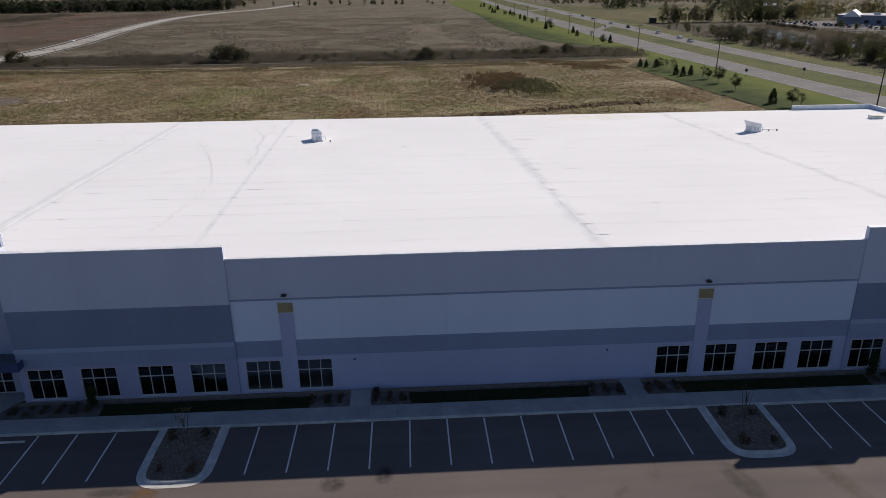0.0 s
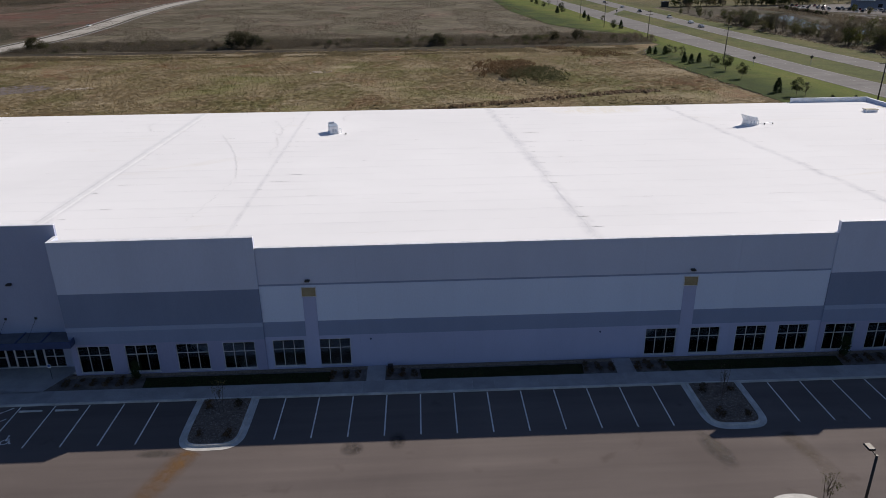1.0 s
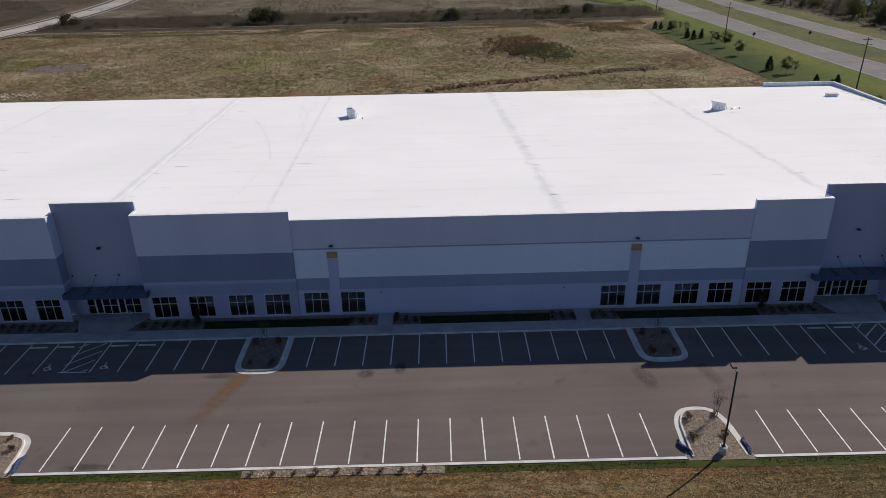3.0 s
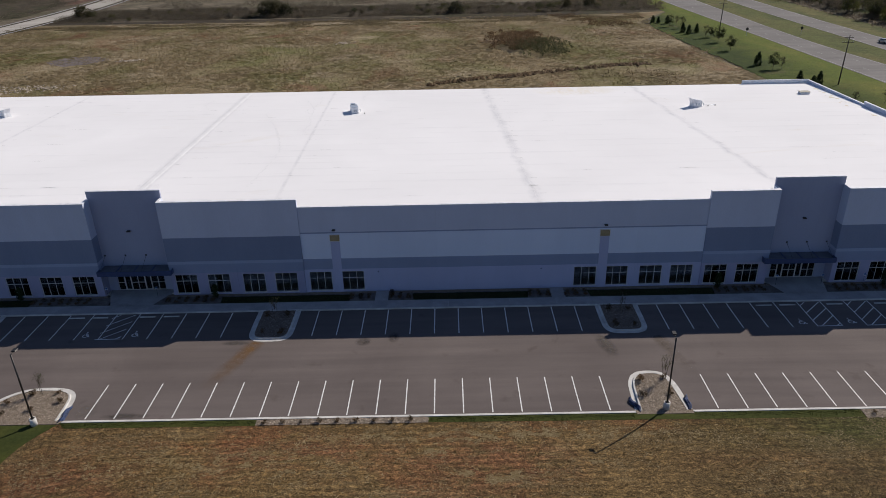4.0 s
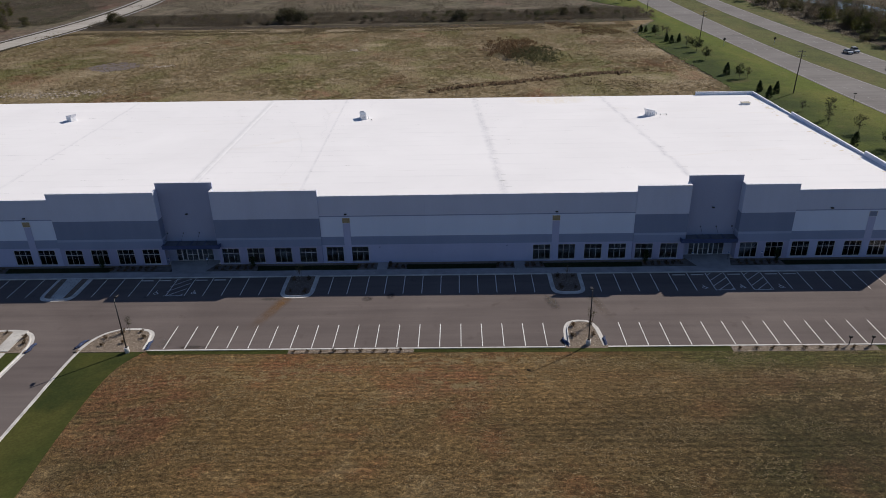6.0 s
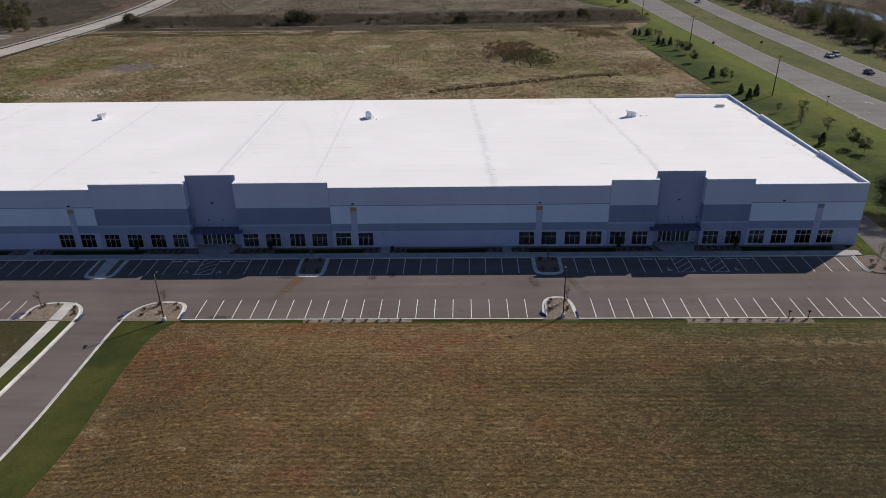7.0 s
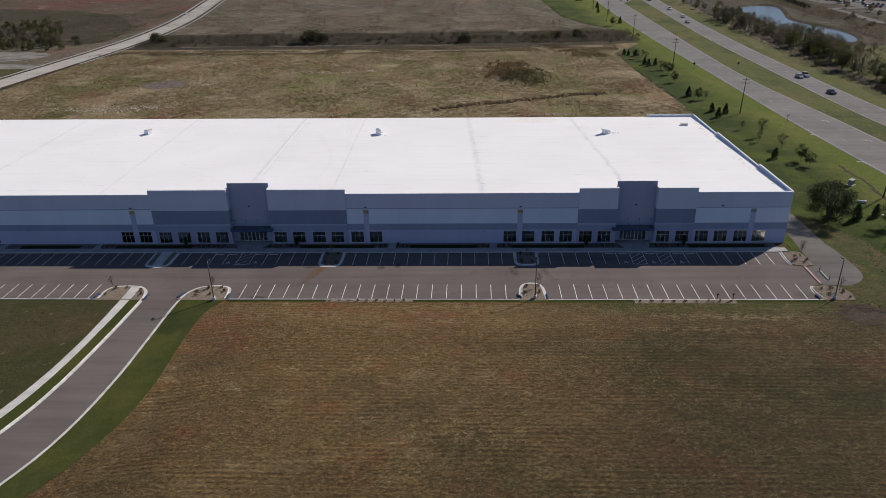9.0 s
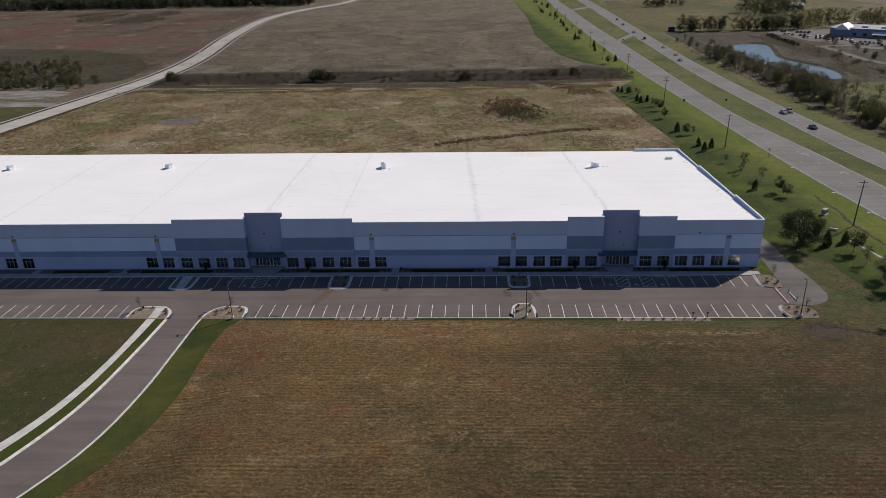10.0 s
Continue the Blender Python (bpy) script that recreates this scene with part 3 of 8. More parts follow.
def blades(name, xy, z, h, w, material, label, category, each=4):
    """Small tussocks of a few blades each, as one object."""
    k = len(xy)
    az = rng.uniform(0, 2 * np.pi, (k, each))
    lean = rng.uniform(0.1, 0.7, (k, each)) * h[:, None]
    hh = h[:, None] * rng.uniform(0.6, 1.1, (k, each))
    base = np.zeros((k, each, 3, 3))
    cx, cy = np.cos(az), np.sin(az)
    px = xy[:, 0][:, None] + rng.normal(0, 0.25, (k, each)) * w
    py = xy[:, 1][:, None] + rng.normal(0, 0.25, (k, each)) * w
    for s, sign in ((0, -1), (1, 1)):
        base[:, :, s, 0] = px - sign * cy * w * 0.5
        base[:, :, s, 1] = py + sign * cx * w * 0.5
        base[:, :, s, 2] = z
    base[:, :, 2, 0] = px + cx * lean
    base[:, :, 2, 1] = py + cy * lean
    base[:, :, 2, 2] = z + hh
    faces = np.arange(k * each * 3).reshape(-1, 3)
    return tagged(new(name, array_mesh(name, base.reshape(-1, 3), faces, material)), label, category, kind="stuff")


def leaf_quads(centres, size):
    """One small square leaf at each centre, turned at random."""
    k = len(centres)
    a = rng.normal(size=(k, 3))
    a /= np.linalg.norm(a, axis=1)[:, None]
    b = np.cross(a, rng.normal(size=(k, 3)))
    b /= np.linalg.norm(b, axis=1)[:, None]
    s = size * rng.uniform(0.6, 1.3, (k, 1))
    v = np.stack((centres - a * s, centres + b * s * 0.7, centres + a * s, centres - b * s * 0.7), 1)
    return v.reshape(-1, 3), np.arange(k * 4).reshape(-1, 4)


# ---- ground, roads and lots ----
sheet("ground", ((-4500, -3000), (4500, -3000), (4500, 4800), (-4500, 4800)), -0.16, FAR_FIELD, "dull grey-brown open land reaching the horizon", "ground")
sheet("back_field", ((-192, 55), (88, 55), (88, 104), (83, 147), (80, 219), (100, 250), (60, 242), (0, 239), (-80, 243), (-178, 248)), -0.10, FIELD, "tall dry tan grass field behind the warehouse", "field")
sheet("far_field_red", ((-900, 330), (-560, 300), (-198, 300), (-196, 380), (-214, 520), (-232, 690), (-226, 790), (-420, 860), (-900, 880)), -0.12, RED_FIELD, "reddish brown weedy field beyond the road", "field")
KERB_R = [(-44.0, -23.9), (-44.3, -27.6), (-44.4, -37.4), (-44.6, -49.8), (-46.2, -63.2), (-49.6, -72.5), (-56, -85), (-68, -103), (-90, -130)]
KERB_L = [(-50.5, -24.0), (-50.6, -27), (-51.0, -36.0), (-52.2, -52.0), (-54.7, -62.4), (-60, -76), (-70, -94), (-88, -118), (-105, -138)]
WALK_R = [(-53.0, -20.0), (-53.3, -30.6), (-54.4, -47.8), (-56.7, -59.0), (-61, -70), (-72, -90), (-90, -114)]
WALK_L = [(-54.8, -20.0), (-54.9, -30), (-55.1, -38), (-56.0, -48), (-58.2, -58.3), (-62.8, -69), (-74, -88), (-92, -112)]
GREEN = [(-35.0, -24.4), (-37.4, -28), (-38.1, -34), (-38.0, -42), (-37.8, -50), (-38.9, -60), (-42.5, -70), (-50, -83), (-62, -100), (-84, -130)]
kr, kl = chaikin(KERB_R, 2), chaikin(KERB_L, 2)
wr, wl = chaikin(WALK_R, 2), chaikin(WALK_L, 2)
ge = chaikin(GREEN, 2)
Y_BACK = -24.1

lot_edge = chaikin([(72.9, -4.4), (72.7, -6.5), (72.6, -9.0), (73.0, -10.5), (74.2, -10.9)], 2) + [Vector((75.1, -11.0)), Vector((75.3, -18.2))]
lot_edge += chaikin([(75.3, -18.2), (74.0, -18.5), (72.7, -19.2), (72.5, -21.2), (72.9, -23.0), (73.4, Y_BACK)], 2)
sheet("parking_lot", [(-175, -4.3)] + [tuple(p) for p in lot_edge] + [(-175, Y_BACK)], 0.0, ASPHALT, "weathered grey asphalt parking lot with tyre marks", "parking lot", 0.12)
sheet("driveway", [(-44.0, Y_BACK)] + [tuple(p) for p in kr] + [tuple(p) for p in reversed(kl)] + [(-50.5, Y_BACK)], -0.004, ASPHALT, "grey asphalt entrance drive curving away", "driveway", 0.1)


def smooth(t):
    t = min(1, max(0, t))
    return t * t * (3 - 2 * t)


def green_x(y):
    """How far left the mown field reaches."""
    for p, q in zip(ge, ge[1:]):
        if q.y <= y <= p.y:
            return p.x + (q.x - p.x) * (p.y - y) / max(1e-6, p.y - q.y)
    return ge[-1].x if y < ge[-1].y else ge[0].x


def field_z(x, y):
    """The mown field swells gently behind the kerb."""
    return -0.14 * smooth((-y - 130) / 90) + 0.05 + 1.7 * (1 - smooth((-y - 110) / 100)) * smooth((-24.8 - y) / 13) * smooth((x - green_x(y)) / 16) * (1 - 0.6 * smooth((x - 78) / 25)) + 0.12 * noise.noise((x * 0.12, y * 0.12, 3)) * smooth((-25 - y) / 4)


bm = bmesh.new()
rows = []
ys = [-24.3 - 0.9 * k for k in range(60)] + [-80, -90, -105, -125, -145, -170, -200, -240]
for y in ys:
    x0 = green_x(y) if y > -125 else ge[-1].x
    rows.append([bm.verts.new((x0 + (160 - x0) * (k / 70), y, field_z(x0 + (160 - x0) * (k / 70), y))) for k in range(71)])
for a, b in zip(rows, rows[1:]):
    for k in range(70):
        bm.faces.new((a[k], b[k], b[k + 1], a[k + 1])).smooth = True
tagged(part("mown_field", bm, MOWN), "brown mown stubble field with faint mowing rows", "field", kind="structure")
bm = bmesh.new()
rows = []
for j in range(24):
    y = -25.6 - 0.42 * j
    w = 0.6 + 5.2 * math.sin(math.pi * (j + 0.5) / 24) * (0.75 + 0.5 * noise.noise((j * 0.5, 0, 2)))
    c = 78.5 + 2.2 * noise.noise((j * 0.35, 4, 2)) - 0.12 * j
    rows.append([bm.verts.new((c - w + 2 * w * k / 24, y, field_z(c - w + 2 * w * k / 24, y) + 0.03 + 0.13 * abs(noise.noise((k * 0.8, j * 0.8, 7))) * math.sin(math.pi * k / 24))) for k in range(25)])
for a, b in zip(rows, rows[1:]):
    for k in range(24):
        bm.faces.new((a[k], b[k], b[k + 1], a[k + 1])).smooth = True
tagged(part("dirt_patch", bm, DIRT), "rutted patch of bare brown dirt in the field", "dirt", kind="structure")
sheet("lawn_strip", [(-44.4, -24.3)] + [tuple(p) for p in offset(kr, 0.3)][1:] + [tuple(p) for p in reversed(ge)], 0.06, TURF, "lush green sodded strip along the driveway kerb", "lawn", 0.1)
sheet("verge", [tuple(p) for p in offset(kl, -0.45)] + [tuple(p) for p in reversed(wr)], 0.06, TURF, "narrow green verge between kerb and walk", "lawn", 0.1)
sheet("footpath", [tuple(p) for p in wr] + [tuple(p) for p in reversed(wl)], 0.10, CONCRETE, "pale concrete footpath beside the driveway", "footpath", 0.12)
sheet("olive_field", [(-60.5, -24.3), (-54.86, -24.3)] + [tuple(p) for p in wl if p.y < -24.4] + [(-120, -160), (-400, -160), (-400, -24.3)], 0.05, LEFT_GRASS, "dull olive rough grass beside the footpath", "field", 0.1)
sheet("kerb_grass", ((-35.0, -24.3), (-34.2, -25.1), (-16.4, -25.2), (-16.4, -24.3)), 0.075, TURF, "thin green grass edge behind the kerb", "lawn")
sheet("kerb_grass", ((-0.4, -24.3), (-0.4, -25.1), (39.5, -25.4), (39.5, -24.3)), 0.075, TURF, "thin green grass edge behind the kerb", "lawn")
sheet("kerb_grass", ((57.6, -24.3), (57.6, -25.5), (73.4, -25.6), (73.4, -24.3)), 0.075, TURF, "thin green grass edge behind the kerb", "lawn")
sheet("side_lawn", ((72.0, -24.3), (121, -24.3), (117.5, 26), (72.0, 26)), -0.006, ROUGH_GRASS, "patchy olive grass at the end of the building", "lawn")
sheet("lawn", [(76, 14), (85.5, 16)] + [(p.x + 1.1 * noise.noise((p.x * 0.7, p.y * 0.8, 2)), p.y) for p in chaikin([(85.5, 16), (88.4, 9), (92.2, 3), (93.5, -6), (94.6, -14), (97, -19), (99, -24.2)], 4)][1:] + [(121.5, -24.2)] + [tuple(p) for p in chaikin([(121, 9), (119.4, 30), (117, 57), (114.2, 95), (111.9, 159), (110.2, 200), (107.6, 250), (105.8, 325), (105.5, 430), (107, 600), (110, 800), (115, 908), (124, 1200)], 2)] + [(70, 1200), (66, 920), (68, 662), (63, 470), (70, 353), (81, 317), (97, 285), (97, 242)] + [(p.x + 1.4 * noise.noise((p.x * 0.3, p.y * 0.35, 6)), p.y) for p in chaikin([(96, 242), (80, 213), (82.4, 174), (85.2, 140), (86.8, 108), (84, 90)], 4)] + [(72, 88)], 0.0, LAWN, "bright green sloping lawn along the highway", "lawn")
sheet("side_apron", [tuple(p) for p in chaikin([(75.3, -11.1), (77.4, -10.6), (77.5, -7.2), (77.8, -1.6), (78.3, 4.1), (77.2, 24), (82.6, 24), (83.9, 12), (83.7, 1), (84.7, -4), (85.0, -10), (85.1, -14.2), (83.0, -17.6), (79.5, -18.9), (75.4, -18.3)], 2)], 0.012, APRON, "worn asphalt apron curving round the building's end", "apron")
for pts, w, mat, what in (([(103.6, 15.5), (104.3, 12.2), (105.3, 7), (105.8, 2), (107, -12), (109, -24)], 0.35, PALE_ROAD, "pale washed-out gravel gully in the lawn"), ([(109.6, 50), (109.4, 43), (110.3, 38), (110.2, 34), (108.9, 29), (109.9, 18), (110.5, 8)], 0.5, DIRT, "bare brown dirt washed out along the highway")):
    bm = bmesh.new()
    line = chaikin(pts, 3)
    left = [bm.verts.new((p.x - w * (0.5 + abs(noise.noise((p.y * 0.35, p.x, 1))) * 2), p.y, 0.012)) for p in line]
    right = [bm.verts.new((p.x + w * (0.5 + abs(noise.noise((p.y * 0.35, p.x, 5))) * 2), p.y, 0.012)) for p in line]
    for k in range(len(line) - 1):
        bm.faces.new((left[k + 1], right[k + 1], right[k], left[k]))
    tagged(part("washout", bm, mat), what, "washout", kind="structure")

# highway: two carriageways with a grass median
N_OUT = chaikin([(138, -160), (128.5, -80), (122.8, -20), (118.9, 30), (116.5, 57), (113.9, 95), (111.6, 159), (109.9, 200), (107.3, 250), (105.4, 325), (105.2, 430), (106.6, 600), (109.6, 800), (114.6, 908), (124, 1200)], 2)
N_IN = chaikin([(155, -160), (145, -60), (138, 10), (133, 62), (130.5, 92), (127.3, 118), (124, 147), (122.3, 185), (122.2, 250), (122.6, 317), (122.8, 425), (122.2, 500), (123, 600), (125, 725), (126.5, 905), (136, 1200)], 2)
F_IN = chaikin([(164, -160), (154, -60), (147.5, 20), (142, 79), (140, 97), (138.5, 132), (137, 190), (135.7, 250), (136.2, 300), (139, 390), (141.2, 507), (146, 650), (150, 744), (153, 896), (162, 1200)], 2)
F_OUT = chaikin([(176, -160), (165, -40), (157, 40), (152.4, 99), (150.6, 120), (149.2, 162), (148, 205), (147.5, 255), (149, 348), (153.5, 468), (159, 608), (164, 748), (167, 892), (176, 1200)], 2)


def between(name, a, b, z, material, label, category, thick=0.0):
    return sheet(name, [tuple(p) for p in a] + [tuple(p) for p in reversed(b)], z, material, label, category, thick)


between("median", offset(N_IN, 0.4), offset(F_IN, -0.4), -0.01, VERGE, "dry green grass median", "median")
between("road", N_OUT, N_IN, 0.04, HIGHWAY, "pale concrete highway carriageway with a turn lane", "highway", 0.2)
between("road", F_IN, F_OUT, 0.04, HIGHWAY, "pale concrete highway carriageway", "highway", 0.2)
sheet("road", ((122, 415), (122, 428), (141, 470), (141, 455)), 0.03, HIGHWAY, "median crossover joining both carriageways", "highway")
sheet("road", ((124.5, 715), (125, 735), (150, 775), (150, 752)), 0.03, HIGHWAY, "median crossover joining both carriageways", "highway")
between("verge", offset(F_OUT, 0.3), offset(F_OUT, -13), -0.05, VERGE, "green verge beyond the highway", "verge")
for line, d in ((N_OUT, -0.7), (N_IN, 0.5), (F_IN, -0.5), (F_OUT, 0.7)):
    bm = bmesh.new()
    sweep(bm, line, [(d - 0.08, 0.05), (d + 0.08, 0.05)])
    tagged(part("edge_line", bm, WORNPAINT), "worn white highway edge line", "road marking", kind="structure")
bm = bmesh.new()
for a, b in ((N_OUT, N_IN), (F_IN, F_OUT)):
    for f0 in ((0.36, 0.68) if a is N_OUT else (0.5,)):
        run = 0.0
        for k in range(len(a) - 1):
            p, q = a[k].lerp(b[min(k, len(b) - 1)], f0), a[k + 1].lerp(b[min(k + 1, len(b) - 1)], f0)
            length = (q - p).length
            t = (q - p) / max(length, 0.01)
            while run < length:
                u = p + t * run
                c = Vector((-t.y, t.x)) * 0.05
                bm.faces.new([bm.verts.new((w.x, w.y, 0.051)) for w in (u - c, u + c, u + t * 3 + c, u + t * 3 - c)])
                run += 12.2
            run -= length
bmesh.ops.recalc_face_normals(bm, faces=bm.faces)
tagged(part("lane_dash", bm, WORNPAINT), "dashed white lane lines on the highway", "road marking", kind="stuff")
bm = bmesh.new()
for x, y in ((115.8, 76), (117.2, 50), (118.8, 33), (125.9, 92), (128.8, 70)):
    box(bm, x - 0.14, x + 0.14, y, y + 2.6, 0.045, 0.053)
    box(bm, x - 0.8, x - 0.14, y + 2.1, y + 2.4, 0.045, 0.053)
    bm.faces.new([bm.verts.new((x + a, y + b, 0.053)) for a, b in ((-0.8, 1.6), (-0.8, 2.9), (-1.7, 2.25))])
tagged(part("turn_arrow", bm, WORNPAINT), "worn white turn arrows on the near lanes", "road marking", kind="stuff")

left_road = chaikin([(-214, -20), (-206, 60), (-198, 125), (-194, 160), (-190.5, 191), (-187, 220), (-183.5, 250), (-181, 292), (-183.5, 348), (-192, 410), (-203.5, 476), (-214, 560), (-222, 640), (-224, 700), (-217, 780), (-207, 830), (-180, 906), (-170, 1000), (-165, 1150)], 3)
bm = bmesh.new()
sweep(bm, left_road, [(-5.8, 0.1), (5.8, 0.1)])
tagged(part("side_road", bm, PALE_ROAD), "pale concrete two-lane road curving over the fields", "road", kind="structure")
for d in (5.8, -5.8):
    bm = bmesh.new()
    sweep(bm, left_road, [(d, 0.08), (d + math.copysign(2.2, d), 0.08)])
    tagged(part("road_shoulder", bm, SCRUB), "dark grassy shoulder of the side road", "road", kind="structure")
bm = bmesh.new()
sweep(bm, left_road, [(8.0, 0.12), (9.4, 0.12)])
tagged(part("road_path", bm, SHADE_CONCRETE), "narrow concrete path along the side road", "footpath", kind="structure")
bm = bmesh.new()
sweep(bm, left_road[40:], [(-8.0, 0.12), (-9.2, 0.12)])
tagged(part("road_path", bm, SHADE_CONCRETE), "narrow concrete path along the side road", "footpath", kind="structure")
sheet("ditch", ((-178, 246), (-125, 243), (-30, 238), (16, 236), (60, 241), (101, 248), (99, 285), (80, 306), (66, 292), (-38, 292), (-111, 296), (-174, 296)), -0.075, SCRUB, "dark brushy ditch across the fields", "ditch")
sheet("field_edge", [(p.x, p.y + 2.2 * noise.noise((p.x * 0.06, p.y * 0.02, 7))) for p in chaikin([(-176, 238), (-120, 233), (-60, 230), (0, 226), (40, 231), (78, 236)], 5)] + [(78, 243), (60, 241), (16, 236), (-30, 238), (-125, 243), (-176, 246)], -0.085, STRAW_EDGE, "pale straw-coloured grass edge along the ditch", "field")
# Dark band along the ditch: growth with its shadow put into the colour.
sheet("ditch_bottom", [(-172, 246.6), (-125, 243.4), (-30, 238.4), (16, 236.4), (60, 241.4), (60, 249), (16, 244), (-30, 246.5), (-125, 251), (-172, 253)], -0.07, DITCH_SHADE, "ditch-bottom growth with shadow darkened into its colour", "ditch")
for x0, x1, y0 in ((-98, -34, 251), (-28, 4, 248), (-150, -108, 252)):
    sheet("dry_wash", [(p.x, p.y + 0.9 * noise.noise((p.x * 0.2, p.y, 4))) for p in chaikin([(x0, y0), (x0 + 8, y0 - 1), (x1 - 10, y0 - 1.2), (x1, y0 - 0.4), (x1 - 12, y0 + 0.8), (x0 + 10, y0 + 1.4)], 3, True)], -0.06, PALE_WEEDS, "pale dry grass along the ditch bottom", "ditch")
sheet("dark_field", [(p.x, p.y + 9 * noise.noise((p.x * 0.03, p.y * 0.03, 3))) for p in chaikin([(-480, 400), (-386, 446), (-314, 438), (-250, 398), (-214, 350), (-199, 296), (-199, 262), (-260, 262), (-420, 300)], 4, True)], -0.08, SCRUB, "dark brown scrubby field beyond the road", "field")
for k, ring in enumerate(([(-470, 590), (-390, 556), (-352, 494), (-404, 486)], [(-335, 462), (-284, 478), (-262, 440), (-300, 432)], [(-325, 560), (-296, 640), (-262, 640), (-236, 530), (-275, 500)])):
    sheet("bare_red_earth", [(p.x + 34 * noise.noise((p.x * 0.01, p.y * 0.06, k)), p.y + 22 * noise.noise((p.x * 0.03, p.y * 0.02, 5))) for p in chaikin(ring, 6, True)], -0.09, RED_EARTH, "bare rust-red earth showing through the weeds", "field")
sheet("road_verge", ((-199, 150), (-201, 196), (-212, 202), (-240, 206), (-330, 206), (-330, 120), (-205, 120)), -0.07, ROUGH_GRASS, "green grass beside the gravel track", "verge")
sheet("gravel_yard", [(p.x, p.y + 1.6 * noise.noise((p.x * 0.1, p.y * 0.1, 3))) for p in chaikin([(-330, 222), (-280, 221), (-241, 220), (-224, 216), (-211, 222), (-209, 232), (-214, 240), (-235, 245), (-290, 240), (-330, 240)], 3, True)], -0.05, YARD, "pale gravel yard beside the road", "yard")
sheet("gravel_yard", ((-330, 206), (-234, 209.5), (-214, 210.5), (-194, 202), (-195, 193), (-203, 197), (-330, 201)), -0.05, YARD, "pale gravel track joining the road", "yard")
pond = chaikin([(186, 322), (186.5, 293), (191, 280), (196, 242), (204.5, 238), (213, 254), (215, 278), (209, 298), (205, 314), (205, 328), (213, 352), (222, 388), (212, 395), (197, 388), (190, 362)], 2, True)
sheet("water", [tuple(p) for p in pond], -0.03, WATER, "calm grey pond reflecting the sky", "pond")
bm = bmesh.new()
sweep(bm, pond, [(-6, -0.1), (-2.5, 0.8), (0.4, -0.1)], True)
tagged(part("pond_bank", bm, SCRUB), "low grassy bank round the pond", "bank", kind="structure")
sheet("meadow", ((160, 478), (300, 480), (420, 500), (470, 640), (470, 860), (182, 860), (170, 700)), -0.04, MEADOW, "mown yellow-tan meadow beyond the highway", "field")
sheet("store_lot", ((249, 462), (269, 476), (303, 474), (330, 452), (430, 372), (430, 330), (300, 340), (276, 357), (270, 386), (258, 404), (256, 424)), -0.02, APRON, "asphalt lot of parked cars in the distance", "parking lot")
bm = bmesh.new()
sweep(bm, chaikin([(276, 372), (249, 372), (253, 358), (251, 331), (251, 305), (256, 282), (290, 262), (380, 240)], 3), [(-3.0, 0.02), (3.0, 0.02)])
tagged(part("access_drive", bm, APRON), "pale access drive curving to the store lot", "road", kind="structure")
sheet("rough_slope", ((172, 110), (260, 90), (330, 200), (330, 236), (230, 232), (190, 228), (176, 240), (168, 200)), -0.07, VERGE, "rough olive grass below the woodland", "field")
sheet("scrub_ground", ((160, -300), (600, -300), (600, 470), (300, 470), (170, 470), (164, 330)), -0.09, SCRUB, "brown scrubby slope beyond the highway", "field")

# ---- kerbs and front walk ----
GUTTER = [(0.0, 0.014), (0.42, 0.014), (0.46, 0.15), (0.62, 0.155), (0.62, -0.05)]


def kerb_line(pts, profile=GUTTER, label="pale concrete kerb and gutter", smooth=0):
    bm = bmesh.new()
    sweep(bm, chaikin(pts, smooth), profile)
    return tagged(part("kerb", bm, KERB), label, "kerb", kind="structure")


kerb_line([(p.x, p.y) for p in kr], [(0, 0.014), (0.3, 0.014), (0.33, 0.12), (0.5, 0.125), (0.5, -0.05)])
kerb_line([(p.x, p.y) for p in kl], [(0, 0.014), (-0.4, 0.014), (-0.44, 0.14), (-0.6, 0.145), (-0.6, -0.05)])
BACKKERB = [(0, 0.014), (-0.22, 0.014), (-0.25, 0.13), (-0.42, 0.135), (-0.42, -0.05)]
for x0, x1 in ((-34.8, 18.9), (24.3, 73.4), (-175, -59.8)):
    kerb_line([(x0 + (x1 - x0) * k / 12, Y_BACK + 0.2) for k in range(13)], BACKKERB)
kerb_line([(p.x, p.y) for p in lot_edge[:14]], [(0, 0.014), (0.3, 0.014), (0.33, 0.14), (0.5, 0.145), (0.5, -0.05)])
kerb_line([(p.x, p.y) for p in lot_edge[-17:]], [(0, 0.014), (0.3, 0.014), (0.33, 0.14), (0.5, 0.145), (0.5, -0.05)])
bm = bmesh.new()
box(bm, 75.12, 75.5, -18.1, -11.0, 0.0, 0.14)
tagged(part("fire_lane_kerb", bm, REDPAINT), "faded red painted kerb at the lot's end", "kerb", kind="structure")
barrier = tagged(new("swing_barrier"), "low white barrier bar between two short posts", "barrier")
bm = bmesh.new()
soft_box(bm, 77.3, 77.55, -16.5, -13.0, 0.0, 0.2, 0.04)
part("bar", bm, KERB, barrier, "white concrete bar")
for y in (-12.7, -16.8):
    bm = bmesh.new()
    tube(bm, (77.42, y, 0), (77.42, y, 1.05), 0.06, 0.06, 8)
    part("post", bm, DARK_METAL, barrier)


